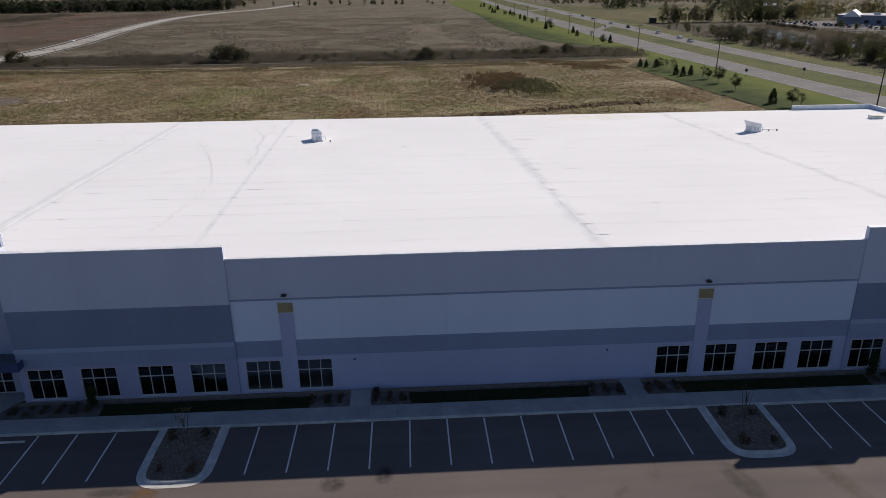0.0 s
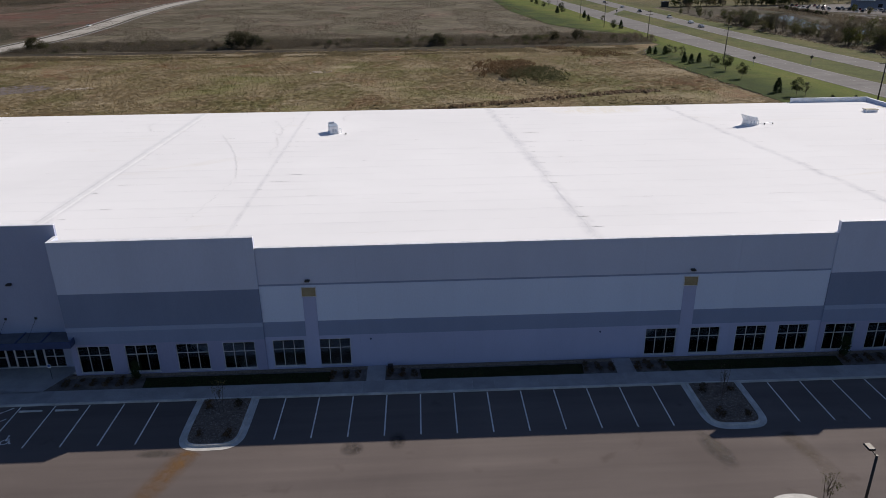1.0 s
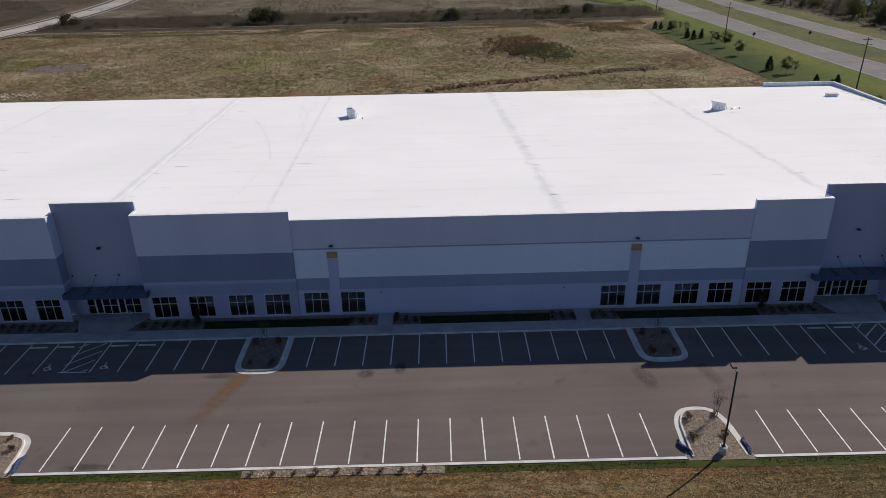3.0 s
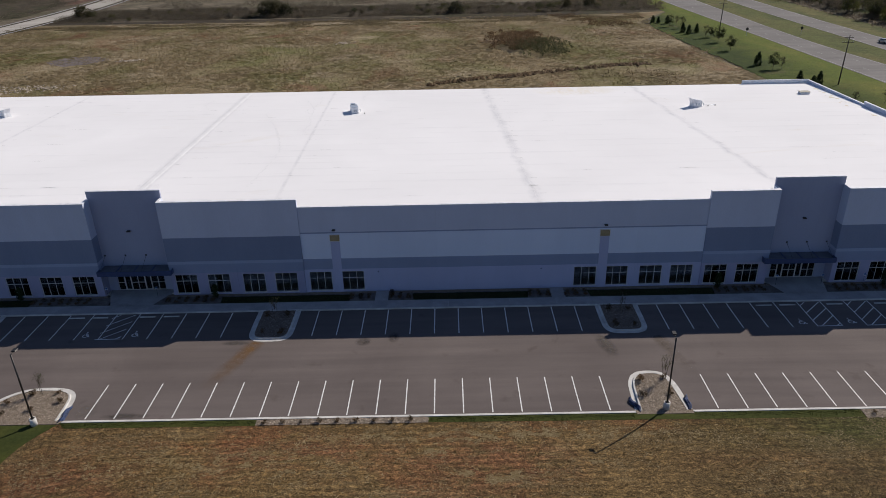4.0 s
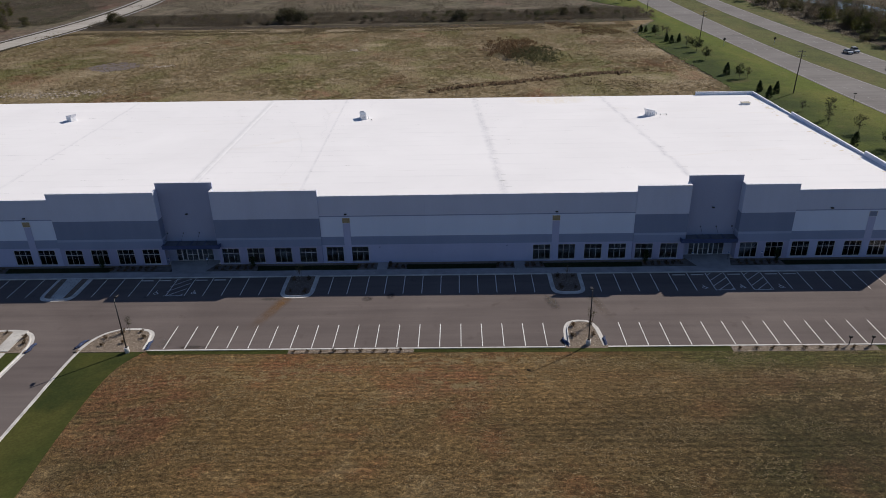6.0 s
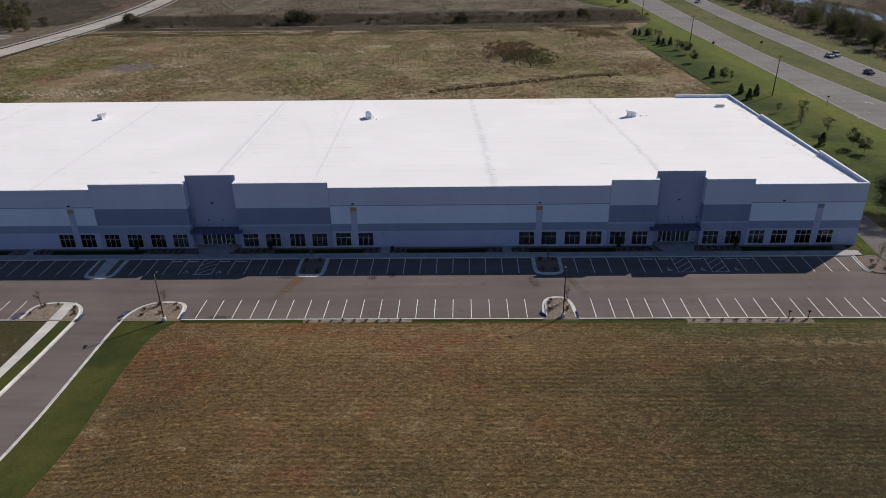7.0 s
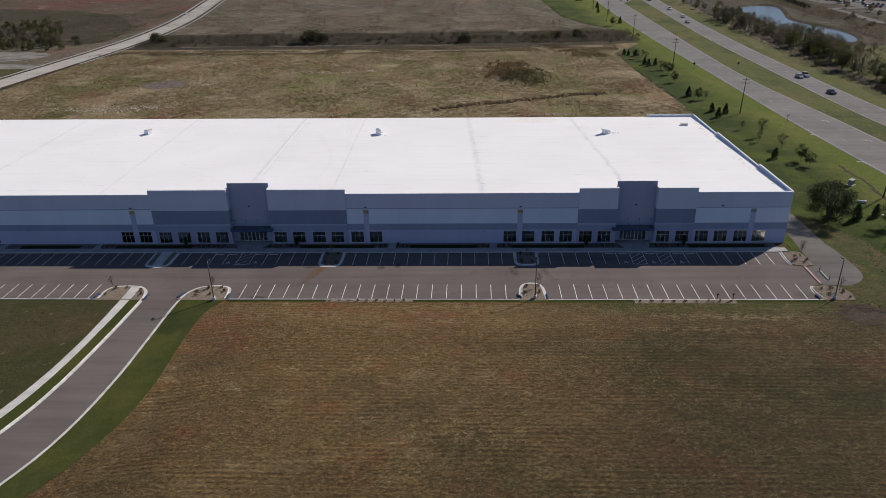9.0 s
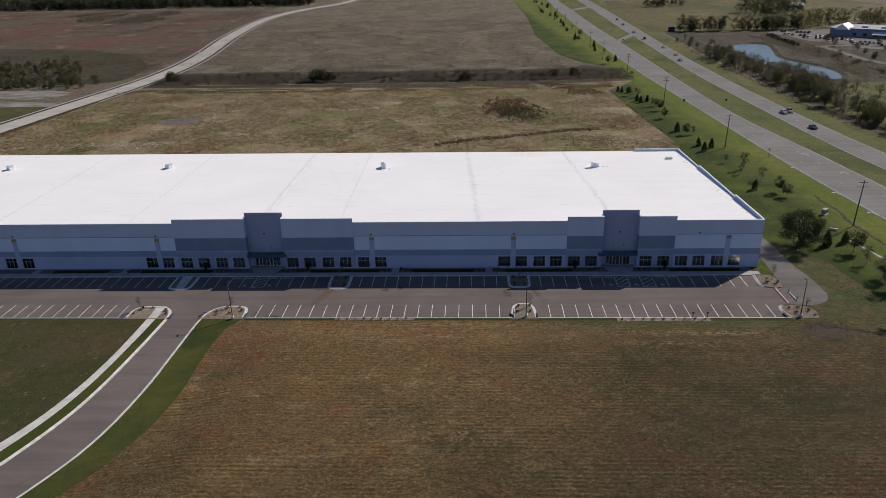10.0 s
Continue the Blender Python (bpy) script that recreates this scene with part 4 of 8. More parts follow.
# ---- the warehouse ----
warehouse = tagged(new("warehouse"), "long white-roofed tilt-up warehouse with grey-blue painted panels", "warehouse")
PANEL_MATS = [PAINT_BASE, PAINT_BAND, PAINT_LIGHT, PAINT_DARK, PAINT_TOP, INSIDE, PAINT_PLINTH, PAINT_LEDGE]
MAIN = ((0.0, 3.25, 0, 0.0), (3.25, 4.68, 1, 0.0), (4.68, 8.02, 2, 0.0), (8.02, 8.2, 1, -0.03), (8.2, 11.42, 4, 0.0))
STEP = ((0.0, 3.12, 6, 0.12), (3.12, 4.36, 1, 0.12), (4.36, 4.74, 7, 0.17), (4.74, 7.85, 3, 0.12), (7.85, 12.42, 4, 0.12))
WIN_W, WIN_Z0, WIN_Z1 = 2.75, 0.33, 2.92
WIN_X = (-99.27, -95.17, -65.27, -61.37, -56.92, -52.82, -48.62, -44.6, -31.9, -27.9, -23.57, -19.6, -15.37, -11.42,
         17.03, 20.87, 25.03, 28.78, 32.9, 36.75, 49.0, 52.95, 57.0, 60.9, 65.0, 68.72)
JOINTS = ((-175, -160, MAIN), (-160, -145, MAIN), (-145, -130, MAIN), (-130, -115.5, MAIN), (-115.5, -101, MAIN), (-101, -90, MAIN), (-90, -81.9, MAIN), (-81.9, -73.8, MAIN), (-73.8, -65.7, MAIN), (-65.7, -57.6, MAIN),
          (-57.6, -49.5, STEP), (-49.5, -40.95, STEP), (-32.4, -24.15, STEP), (-24.15, -15.95, STEP),
          (-15.95, -7.8, MAIN), (-7.8, 0.3, MAIN), (0.3, 8.3, MAIN), (8.3, 16.4, MAIN), (16.4, 24.4, MAIN), (24.4, 32.45, MAIN),
          (32.45, 40.5, STEP), (48.4, 56.5, STEP), (56.5, 64.45, MAIN), (64.45, 75.6, MAIN))


def panel(x0, x1, bands, openings, gap=0.003, back=0.28):
    """A wall panel of painted bands, with its openings left free."""
    bm = bmesh.new()
    a, b = x0 + gap, x1 - gap
    for z0, z1, mi, proud in bands:
        cuts = [(o0, o1, p0, p1) for o0, o1, p0, p1 in openings if o1 > a and o0 < b and p0 < z1 and p1 > z0]
        if not cuts:
            box(bm, a, b, -proud, back, z0, z1, mi)
            continue
        lo, hi = cuts[0][2], cuts[0][3]
        if lo > z0:
            box(bm, a, b, -proud, back, z0, lo, mi)
        if hi < z1:
            box(bm, a, b, -proud, back, hi, z1, mi)
        x = a
        for o0, o1, _, _ in cuts:
            box(bm, x, o0, -proud, back, max(lo, z0), min(hi, z1), mi)
            x = o1
        box(bm, x, b, -proud, back, max(lo, z0), min(hi, z1), mi)
    bmesh.ops.remove_doubles(bm, verts=bm.verts, dist=0.0005)
    return bm


openings = [(x, x + WIN_W, WIN_Z0, WIN_Z1) for x in WIN_X]
for x0, x1, bands in JOINTS:
    part("wall_panel", panel(x0, x1, bands, openings), PANEL_MATS, warehouse)
    top, proud = bands[-1][1], bands[-1][3]
    bm = bmesh.new()
    box(bm, x0, x1, -proud - 0.025, 0.32, top, top + 0.05)
    part("coping", bm, WHITE_METAL, warehouse)

# windows: one is built, the rest share its meshes
f, WIN_H = 0.055, WIN_Z1 - WIN_Z0
bm = bmesh.new()
loops = [[bm.verts.new((x, y, z)) for x, z in ((d, d), (WIN_W - d, d), (WIN_W - d, WIN_H - d), (d, WIN_H - d))] for y, d in ((0.02, 0), (0.02, f), (0.14, f), (0.14, 0))]
for a, b in zip(loops, loops[1:] + loops[:1]):
    for k in range(4):
        bm.faces.new((a[k], a[(k + 1) % 4], b[(k + 1) % 4], b[k]))
bmesh.ops.recalc_face_normals(bm, faces=bm.faces)
FRAME_MESH = to_mesh("window", bm, FRAME_METAL)
bm = bmesh.new()
box(bm, -0.025, 0.025, 0.03, 0.13, f + 0.001, WIN_H - 0.001 - f)
MULLION = to_mesh("mullion", bm, FRAME_METAL)
bm = bmesh.new()
box(bm, 0.03, WIN_W / 3 - 0.03, 0.032, 0.128, 1.66, 1.71)
TRANSOM = to_mesh("transom", bm, FRAME_METAL)
bm = bmesh.new()
box(bm, -0.06, WIN_W + 0.06, -0.03, 0.018, -0.07, -0.001)
SILL = to_mesh("window_sill", bm, FRAME_METAL)
bm = bmesh.new()
box(bm, 0.03, WIN_W / 3 - 0.03, 0.075, 0.085, 0.03, 1.67)
PANE_LOW = to_mesh("pane", bm, GLASS)
bm = bmesh.new()
box(bm, 0.03, WIN_W / 3 - 0.03, 0.075, 0.085, 1.70, WIN_H - 0.03)
PANE_HIGH = to_mesh("pane", bm, GLASS)


def window(m, parent):
    w = new("window", FRAME_MESH)
    w.parent, w.matrix_basis = parent, m
    w["label"] = "six-light window in a pale aluminium frame"
    for nm, me, x in (("mullion", MULLION, WIN_W / 3), ("mullion", MULLION, WIN_W * 2 / 3), ("transom", TRANSOM, 0), ("transom", TRANSOM, WIN_W / 3), ("transom", TRANSOM, WIN_W * 2 / 3), ("window_sill", SILL, 0)):
        p = new(nm, me)
        p.parent, p.location = w, (x, 0, 0)
    for k in range(3):
        for me in (PANE_LOW, PANE_HIGH):
            p = new("pane", me)
            p.visible_shadow = False
            p.parent, p.location = w, (WIN_W * k / 3, 0, 0)


for x in WIN_X:
    proud = next(b[0][3] for a0, a1, b in JOINTS if a0 <= x + 1 <= a1)
    window(pose(x, -proud + 0.02, WIN_Z0), warehouse)

# pilasters with a tan panel at the head and a wall lamp above
for x in (-95.85, -61.85, -11.85, 20.45, 68.25):
    bm = bmesh.new()
    soft_box(bm, x - 0.55, x + 0.55, -0.06, -0.002, 0.0, 7.0, 0.01)
    part("pilaster", bm, PAINT_BASE, warehouse)
    bm = bmesh.new()
    soft_box(bm, x - 0.56, x + 0.56, -0.08, -0.002, 7.04, 7.82, 0.02)
    cap = part("pilaster_cap", bm, PAINT_DARK if x > 60 else TAN, warehouse, "slate panel at the pilaster's head" if x > 60 else "unpainted tan panel at the pilaster's head")
    for a0, a1, z0, z1 in ((-0.62, 0.62, 6.98, 7.038), (-0.62, 0.62, 7.822, 7.88), (-0.62, -0.562, 7.04, 7.82), (0.562, 0.62, 7.04, 7.82)):
        bm = bmesh.new()
        box(bm, x + a0, x + a1, -0.09, -0.002, z0, z1)
        part("cap_frame", bm, FRAME_METAL, cap, "pale metal edging")


def wall_lamp(m):
    lamp = tagged(new("wall_lamp"), "small black wall-pack lamp on the facade", "lamp", "wall lamps")
    bm = bmesh.new()
    soft_box(bm, -0.09, 0.09, -0.08, 0.0, -0.12, 0.12, 0.02)
    part("backplate", bm, BLACK, lamp)
    bm = bmesh.new()
    soft_box(bm, -0.2, 0.2, -0.45, -0.081, 0.02, 0.16, 0.03)
    part("housing", bm, BLACK, lamp)
    lamp.matrix_basis = m
    return lamp


lamp0 = wall_lamp(pose(-11.85, -0.0, 8.45))
for x, y, z in ((-95.85, 0, 8.45), (-61.85, 0, 8.45), (20.45, 0, 8.45), (61.8, 0, 8.45), (-36.9, 1.4, 8.25), (44.5, 1.4, 8.2)):
    copy_thing(lamp0, pose(x, y, z))

# entrance towers
for x0, x1, g0, g1 in ((-40.95, -32.4, -39.8, -33.9), (40.5, 48.4, 41.7, 47.15)):
    bm = bmesh.new()
    outline = ((x0 - 0.12, 0), (g0, 0), (g0, 2.95), (g1, 2.95), (g1, 0), (x1 + 0.12, 0), (x1 + 0.12, 13.4), (x0 - 0.12, 13.4))
    face = bm.faces.new([bm.verts.new((x, 1.4, z)) for x, z in outline])
    r = bmesh.ops.extrude_face_region(bm, geom=[face])
    for v in (g for g in r["geom"] if isinstance(g, bmesh.types.BMVert)):
        v.co.y = 1.68
    bmesh.ops.recalc_face_normals(bm, faces=bm.faces)
    part("tower_wall", bm, PAINT_TOWER, warehouse)
    bm = bmesh.new()
    box(bm, x0 - 0.15, x1 + 0.15, 1.36, 1.72, 13.4, 13.46)
    part("coping", bm, WHITE_METAL, warehouse)
    for s in (x0 - 0.28, x1):
        bm = bmesh.new()
        for z0, z1, mi, proud in STEP:
            box(bm, s + 0.004, s + 0.276, 0.281, 1.398, z0, z1, mi)
        part("return_wall", bm, PANEL_MATS, warehouse)
        bm = bmesh.new()
        box(bm, s - 0.02, s + 0.3, 0.322, 1.398, 12.42, 12.47)
        part("coping", bm, WHITE_METAL, warehouse)
    # storefront
    bm = bmesh.new()
    for k in range(8):
        x = g0 + (g1 - g0) * k / 7
        box(bm, x - 0.035, x + 0.035, 1.46, 1.58, 0.12, 2.95)
    for k in range(7):
        a, b = g0 + (g1 - g0) * k / 7 + 0.035, g0 + (g1 - g0) * (k + 1) / 7 - 0.035
        box(bm, a, b, 1.465, 1.575, 2.89, 2.95)
        box(bm, a, b, 1.465, 1.575, 0.12, 0.24 if k in (1, 4) else 0.18)
        if k not in (1, 4):
            box(bm, a, b, 1.465, 1.575, 1.15, 1.2)
        else:
            for e in (a + 0.0005, b - 0.0705):
                box(bm, e, e + 0.07, 1.46, 1.56, 0.241, 2.3)
            box(bm, a, b, 1.465, 1.575, 2.3, 2.38)
    front = part("storefront", bm, FRAME_METAL, warehouse, "glazed aluminium entrance with two doors")
    for k in range(7):
        a, b = g0 + (g1 - g0) * k / 7, g0 + (g1 - g0) * (k + 1) / 7
        bm = bmesh.new()
        box(bm, a + 0.04, b - 0.04, 1.515, 1.525, 0.2, 2.88)
        part("pane", bm, GLASS, front)
    # canopy hung on rods
    c0, c1 = (x0 + 0.05, x1 + 0.55) if x0 < 0 else (x0 - 0.85, x1 - 0.15)
    bm = bmesh.new()
    box(bm, c0 + 0.08, c1 - 0.08, -0.95, -0.16, 3.42, 3.62)
    box(bm, x0 + 0.02, x1 - 0.02, -0.16, 1.395, 3.42, 3.62)
    can = part("canopy", bm, CANOPY_DECK, warehouse, "flat dark metal entrance canopy")
    bm = bmesh.new()
    soft_box(bm, c0, c1, -1.04, -0.952, 3.3, 3.92, 0.015)
    soft_box(bm, c0, c0 + 0.078, -0.95, -0.17, 3.3, 3.92, 0.015)
    soft_box(bm, c1 - 0.078, c1, -0.95, -0.17, 3.3, 3.92, 0.015)
    part("fascia", bm, BLUE_METAL, can, "navy blue canopy fascia")
    for x in (x0 + (x1 - x0) * k / 4 for k in (1, 2, 3)):
        bm = bmesh.new()
        box(bm, x - 0.04, x + 0.04, -0.95, 1.39, 3.622, 3.7)
        part("rib", bm, BLUE_METAL, can)
    for x in ((-40.59, -38.06, -35.52) if x0 < 0 else (43.06, 45.49, 47.9)):
        bm = bmesh.new()
        tube(bm, (x, 1.38, 5.0), (x, -0.85, 3.75), 0.014, 0.014, 6)
        soft_box(bm, x - 0.1, x + 0.1, 1.33, 1.398, 4.92, 5.12, 0.02)
        part("rod", bm, BLACK, can)
    # concrete landing
    sheet("landing", ((x0 + 1.6, -2.62), (x1 - 1.9 if x0 < 0 else x1 - 1.3, -2.62), (x1 - 0.5, 0.3), (x1 - 0.1, 1.4), (x0 + 0.1, 1.4), (x0 + 0.4, 0.3)), 0.15, SHADE_CONCRETE, "concrete entrance landing", "landing", 0.15)

# end wall with side windows, stepping down towards the rear
XR, YR = 75.6, 64.0
ROOF_FALL = 0.0165
LEAN_R = math.degrees(math.atan2(2.0, YR))
turned = pose(XR, 0, 0, 0, 0, 90 + LEAN_R)
side_open = [(0.9, 0.9 + WIN_W, WIN_Z0, WIN_Z1), (4.4, 4.4 + WIN_W, WIN_Z0, WIN_Z1), (7.9, 7.9 + WIN_W, WIN_Z0, WIN_Z1)]
for a, b, top in ((0.3, 17.2, 11.5), (17.2, 44.4, 11.0), (44.4, 64.1, 10.5)):
    bands = ((0.0, 3.25, 0, 0.0), (3.25, 4.68, 1, 0.0), (4.68, 8.02, 2, 0.0), (8.02, 8.2, 1, -0.03), (8.2, top, 4, 0.0))
    ob = part("end_wall", panel(a, b, bands, side_open if a < 1 else []), PANEL_MATS, warehouse)
    ob.matrix_basis = turned
    bm = bmesh.new()
    box(bm, a, b, -0.03, 0.32, top, top + 0.05)
    ob = part("coping", bm, WHITE_METAL, warehouse)
    ob.matrix_basis = turned
for o in side_open:
    window(turned @ pose(o[0], 0.02, WIN_Z0), warehouse)


def rear_line(x):
    return 68.4 - 4.55 * (x + 175) / 248.6


bm = bmesh.new()
for a, b, top in ((60.5, 73.6, 0.72), (-175, 60.5, -0.04)):
    ya, yb = rear_line(a), rear_line(b)
    za, zb = 10.95 - ROOF_FALL * ya + top, 10.95 - ROOF_FALL * yb + top
    v = [bm.verts.new(p) for p in ((a, ya, 0), (b, yb, 0), (b, yb + 0.25, 0), (a, ya + 0.25, 0), (a, ya, za), (b, yb, zb), (b, yb + 0.25, zb), (a, ya + 0.25, za))]
    for q in ((3, 2, 1, 0), (4, 5, 6, 7), (0, 1, 5, 4), (1, 2, 6, 5), (2, 3, 7, 6), (3, 0, 4, 7)):
        bm.faces.new([v[k] for k in q])
part("rear_wall", bm, WHITE_METAL, warehouse)
bm = bmesh.new()
box(bm, -175.3, -175.0, 0, 69, 0, 11.5)
part("end_wall", bm, PAINT_TOP, warehouse)
bm = bmesh.new()
box(bm, -175, 74.6, 0.3, 63.8, 0.0, 0.12)
part("slab", bm, SLAB, warehouse)
bm = bmesh.new()
for a, b in ((-175, -57), (-57, 20), (20, 58)):
    box(bm, a + 0.1, b, 9.0, 9.2, 0.121, 9.4)
box(bm, 57.8, 58.0, 0.3, 8.99, 0.121, 9.4)
part("inner_wall", bm, INSIDE, warehouse)


def roof_point(u, v):
    """A place on the roof: u along the front from 0 to 1, v from front to rear."""
    yr = 68.4 + (63.85 - 68.4) * u
    xr = 75.55 - 2.0 * v
    x = -175 + (xr + 175) * u
    y = 1.7 + (yr - 1.7) * v
    return x, y, 10.95 - ROOF_FALL * y


bm = bmesh.new()
vs = [roof_point(u, v) for u, v in ((0, 0), (1, 0), (1, 1), (0, 1))]
lo = [bm.verts.new((x, y, z - 0.35)) for x, y, z in vs]
hi = [bm.verts.new((x, y, z - 0.02)) for x, y, z in vs]
bm.faces.new(lo[::-1])
bm.faces.new(hi)
for k in range(4):
    bm.faces.new((lo[k], lo[(k + 1) % 4], hi[(k + 1) % 4], hi[k]))
roof = part("roof", bm, WHITE_METAL, warehouse)
NU, NV = 9, 22
for j in range(NV):
    for i in range(NU):
        s = 0.3 * (j % 2) / NU
        u0, u1 = max(0, (i + s) / NU), min(1, (i + 1 + s) / NU)
        if i == 0:
            u0 = 0
        if i == NU - 1:
            u1 = 1
        bm = bmesh.new()
        z0 = 0.004 + 0.003 * (i % 2)
        c = [roof_point(u, v) for u, v in ((u0, j / NV), (u1, j / NV), (u1, (j + 1) / NV), (u0, (j + 1) / NV))]
        top = [bm.verts.new((x, y - (0.05 if k < 2 and j else 0), z + z0 + (0.003 if k < 2 else 0.0))) for k, (x, y, z) in enumerate(c)]
        bot = [bm.verts.new((v.co.x, v.co.y, v.co.z - 0.008)) for v in top]
        bm.faces.new(top)
        for k in range(4):
            bm.faces.new((bot[k], bot[(k + 1) % 4], top[(k + 1) % 4], top[k]))
        part("membrane_sheet", bm, ROOF, roof)

for a, b in ((-175, -41.25), (-32.1, 40.2), (48.7, 75.3)):
    bm = bmesh.new()
    box(bm, a, b, 0.285, 1.72, 10.6, 10.935)
    part("front_strip", bm, ROOF, roof)
# raised expansion joint and grimy seams across the roof
bm = bmesh.new()
sweep(bm, [Vector((-37.8, 1.9)), Vector((-37.65, 65.6))], [(-0.5, 0), (-0.26, 0.03), (0.26, 0.03), (0.5, 0)])
for v in bm.verts:
    v.co.z += 10.97 - ROOF_FALL * v.co.y
part("expansion_joint", bm, JOINT_COVER, roof, "raised white expansion joint strip")
for xa, xb in ((-19.3, -20.4), (12.6, 9.6), (43.4, 38.8), (-69.0, -70.0), (-101, -103.5), (-134, -136)):
    bm = bmesh.new()
    left, right = [], []
    steps = 260
    for k in range(steps + 1):
        v = k / steps
        y = 2 + 60 * v
        x = xa + (xb - xa) * v + 0.2 * noise.noise((xa, y * 0.35, 0)) + 0.08 * noise.noise((xa, y * 2.6, 0))
        w = 0.025 + (0.05 if xa > 0 else 0.09) * max(0, noise.noise((xa * 3, y * 0.5, 4)) + 0.25) * (0.6 + abs(noise.noise((xa * 2, y * 3.1, 4))))
        z = 10.95 - ROOF_FALL * y + 0.016
        left.append(bm.verts.new((x - w, y, z)))
        right.append(bm.verts.new((x + w, y, z)))
    for k in range(steps):
        bm.faces.new((left[k], right[k], right[k + 1], left[k + 1]))
    part("seam", bm, FAINT_DIRT if xa > 0 else GRIME, roof, "grimy welded roof seam")

bm = bmesh.new()
for trail in ([(-21.1, 34.2), (-21.7, 37), (-21.0, 41), (-22.4, 45), (-22.0, 49), (-22.6, 52), (-24.7, 57.5)], [(-22.6, 52), (-21.7, 56), (-22.3, 60.5)], [(-22.2, 47), (-23.6, 49), (-23.3, 51)], [(-13.9, 57), (-14.3, 60), (-13.5, 61.5)], [(-42, 52), (-44, 56), (-43, 60)], [(-30.5, 48), (-28.6, 43), (-25.9, 36), (-24.4, 30), (-23.2, 25.5), (-23.3, 20), (-23.7, 14), (-24.2, 9)]):
    last = None
    line = chaikin(trail, 4)
    for k, (p, q) in enumerate(zip(line, line[1:])):
        t = (q - p).normalized()
        jag = 0.35 * noise.noise((p.x * 2, p.y * 1.5, 4))
        w = 0.05 + 0.16 * abs(noise.noise((p.x, p.y * 1.3, 8)))
        pair = [bm.verts.new((p.x - t.y * (jag + e), p.y + t.x * (jag + e), 10.95 - ROOF_FALL * p.y + 0.021)) for e in (-w, w)]
        if last:
            bm.faces.new((last[0], last[1], pair[1], pair[0]))
        last = pair
bmesh.ops.recalc_face_normals(bm, faces=bm.faces)
for fc in bm.faces:
    if fc.normal.z < 0:
        fc.normal_flip()
part("dirt_trail", bm, FAINT_DIRT, roof, "faint grey branching dirt trails")["kind"] = "stuff"
SMUT = surface("dark_smudge", (0.36, 0.36, 0.37), (0.66, 0.66, 0.66), 1.5, 10, 0.8, bump=0, fine_amount=0.25)
bm = bmesh.new()
for xa, xb, chance in ((-19.3, -20.4, 0.8), (12.6, 9.6, 0.85), (43.4, 38.8, 0.45), (-24.0, -24.0, 0.5), (-69.0, -70.0, 0.6), (-101, -103.5, 0.6)):
    for j in range(1, 22):
        if rng.uniform() > chance or (xa == -24.0 and j > 11):
            continue
        y = 1.7 + (rear_line(xa) - 1.7) * j / 22 - 0.1
        x0 = xa + (xb - xa) * (y - 2) / 60 + rng.uniform(-0.5, 0.3)
        length, w, z = rng.uniform(0.25, 0.6) if xa < 0 else rng.uniform(0.4, 1.4), rng.uniform(0.03, 0.07), 10.95 - ROOF_FALL * y + 0.024
        bm.faces.new([bm.verts.new((x0 + length * u, y + w * t, z)) for u, t in ((0, -0.2), (0.3, -1), (0.8, -0.6), (1, 0.1), (0.6, 0.8), (0.2, 0.7))])
for k in range(260):
    near = k % 3 == 0
    x0 = (-19.6, 11.4, 41.0, -37.2, -69.4, -102)[int(rng.integers(0, 6))] + rng.uniform(0, 1.2) if near else (rng.uniform(-130, 73) if k % 2 else rng.uniform(-130, -45))
    y = 1.7 + (rear_line(x0) - 1.7) * int(rng.integers(1, 22)) / 22 - 0.1 + rng.normal(0, 0.05)
    if x0 > 72 - 0.03 * y:
        continue
    length, w = (rng.uniform(0.4, 1.6) if near else rng.uniform(0.5, 3.2)), rng.uniform(0.015, 0.045)
    z = 10.95 - ROOF_FALL * y + 0.024
    ring = [(x0, -0.2), (x0 + length * 0.3, -1), (x0 + length * 0.8, -0.6), (x0 + length, 0.1), (x0 + length * 0.6, 0.8), (x0 + length * 0.2, 0.7)]
    bm.faces.new([bm.verts.new((x, y + w * t, z)) for x, t in ring])
RUSTY = surface("tan_roof_stain", (0.62, 0.55, 0.42), (0.70, 0.66, 0.58), 1.2, 8, 0.8, bump=0, fine_amount=0.12)
bm2 = bmesh.new()
for k in range(34):
    y = rng.uniform(4, 61)
    x = 74.4 - 0.032 * y - abs(rng.normal(0.6, 0.5))
    a, b = rng.uniform(0.1, 0.5), rng.uniform(0.15, 0.7)
    bm2.faces.new([bm2.verts.new((x + a * math.cos(t) * rng.uniform(0.6, 1), y + b * math.sin(t) * rng.uniform(0.6, 1), 10.95 - ROOF_FALL * y + 0.026)) for t in np.linspace(0, 5.6, 9)])
part("rust_mark", bm2, RUSTY, roof, "faint tan stains along the side parapet")["kind"] = "stuff"
part("smudge", bm, SMUT, roof, "thin dark smudges along the membrane laps")["kind"] = "stuff"


def roof_z(y):
    return 10.95 - ROOF_FALL * y + 0.02


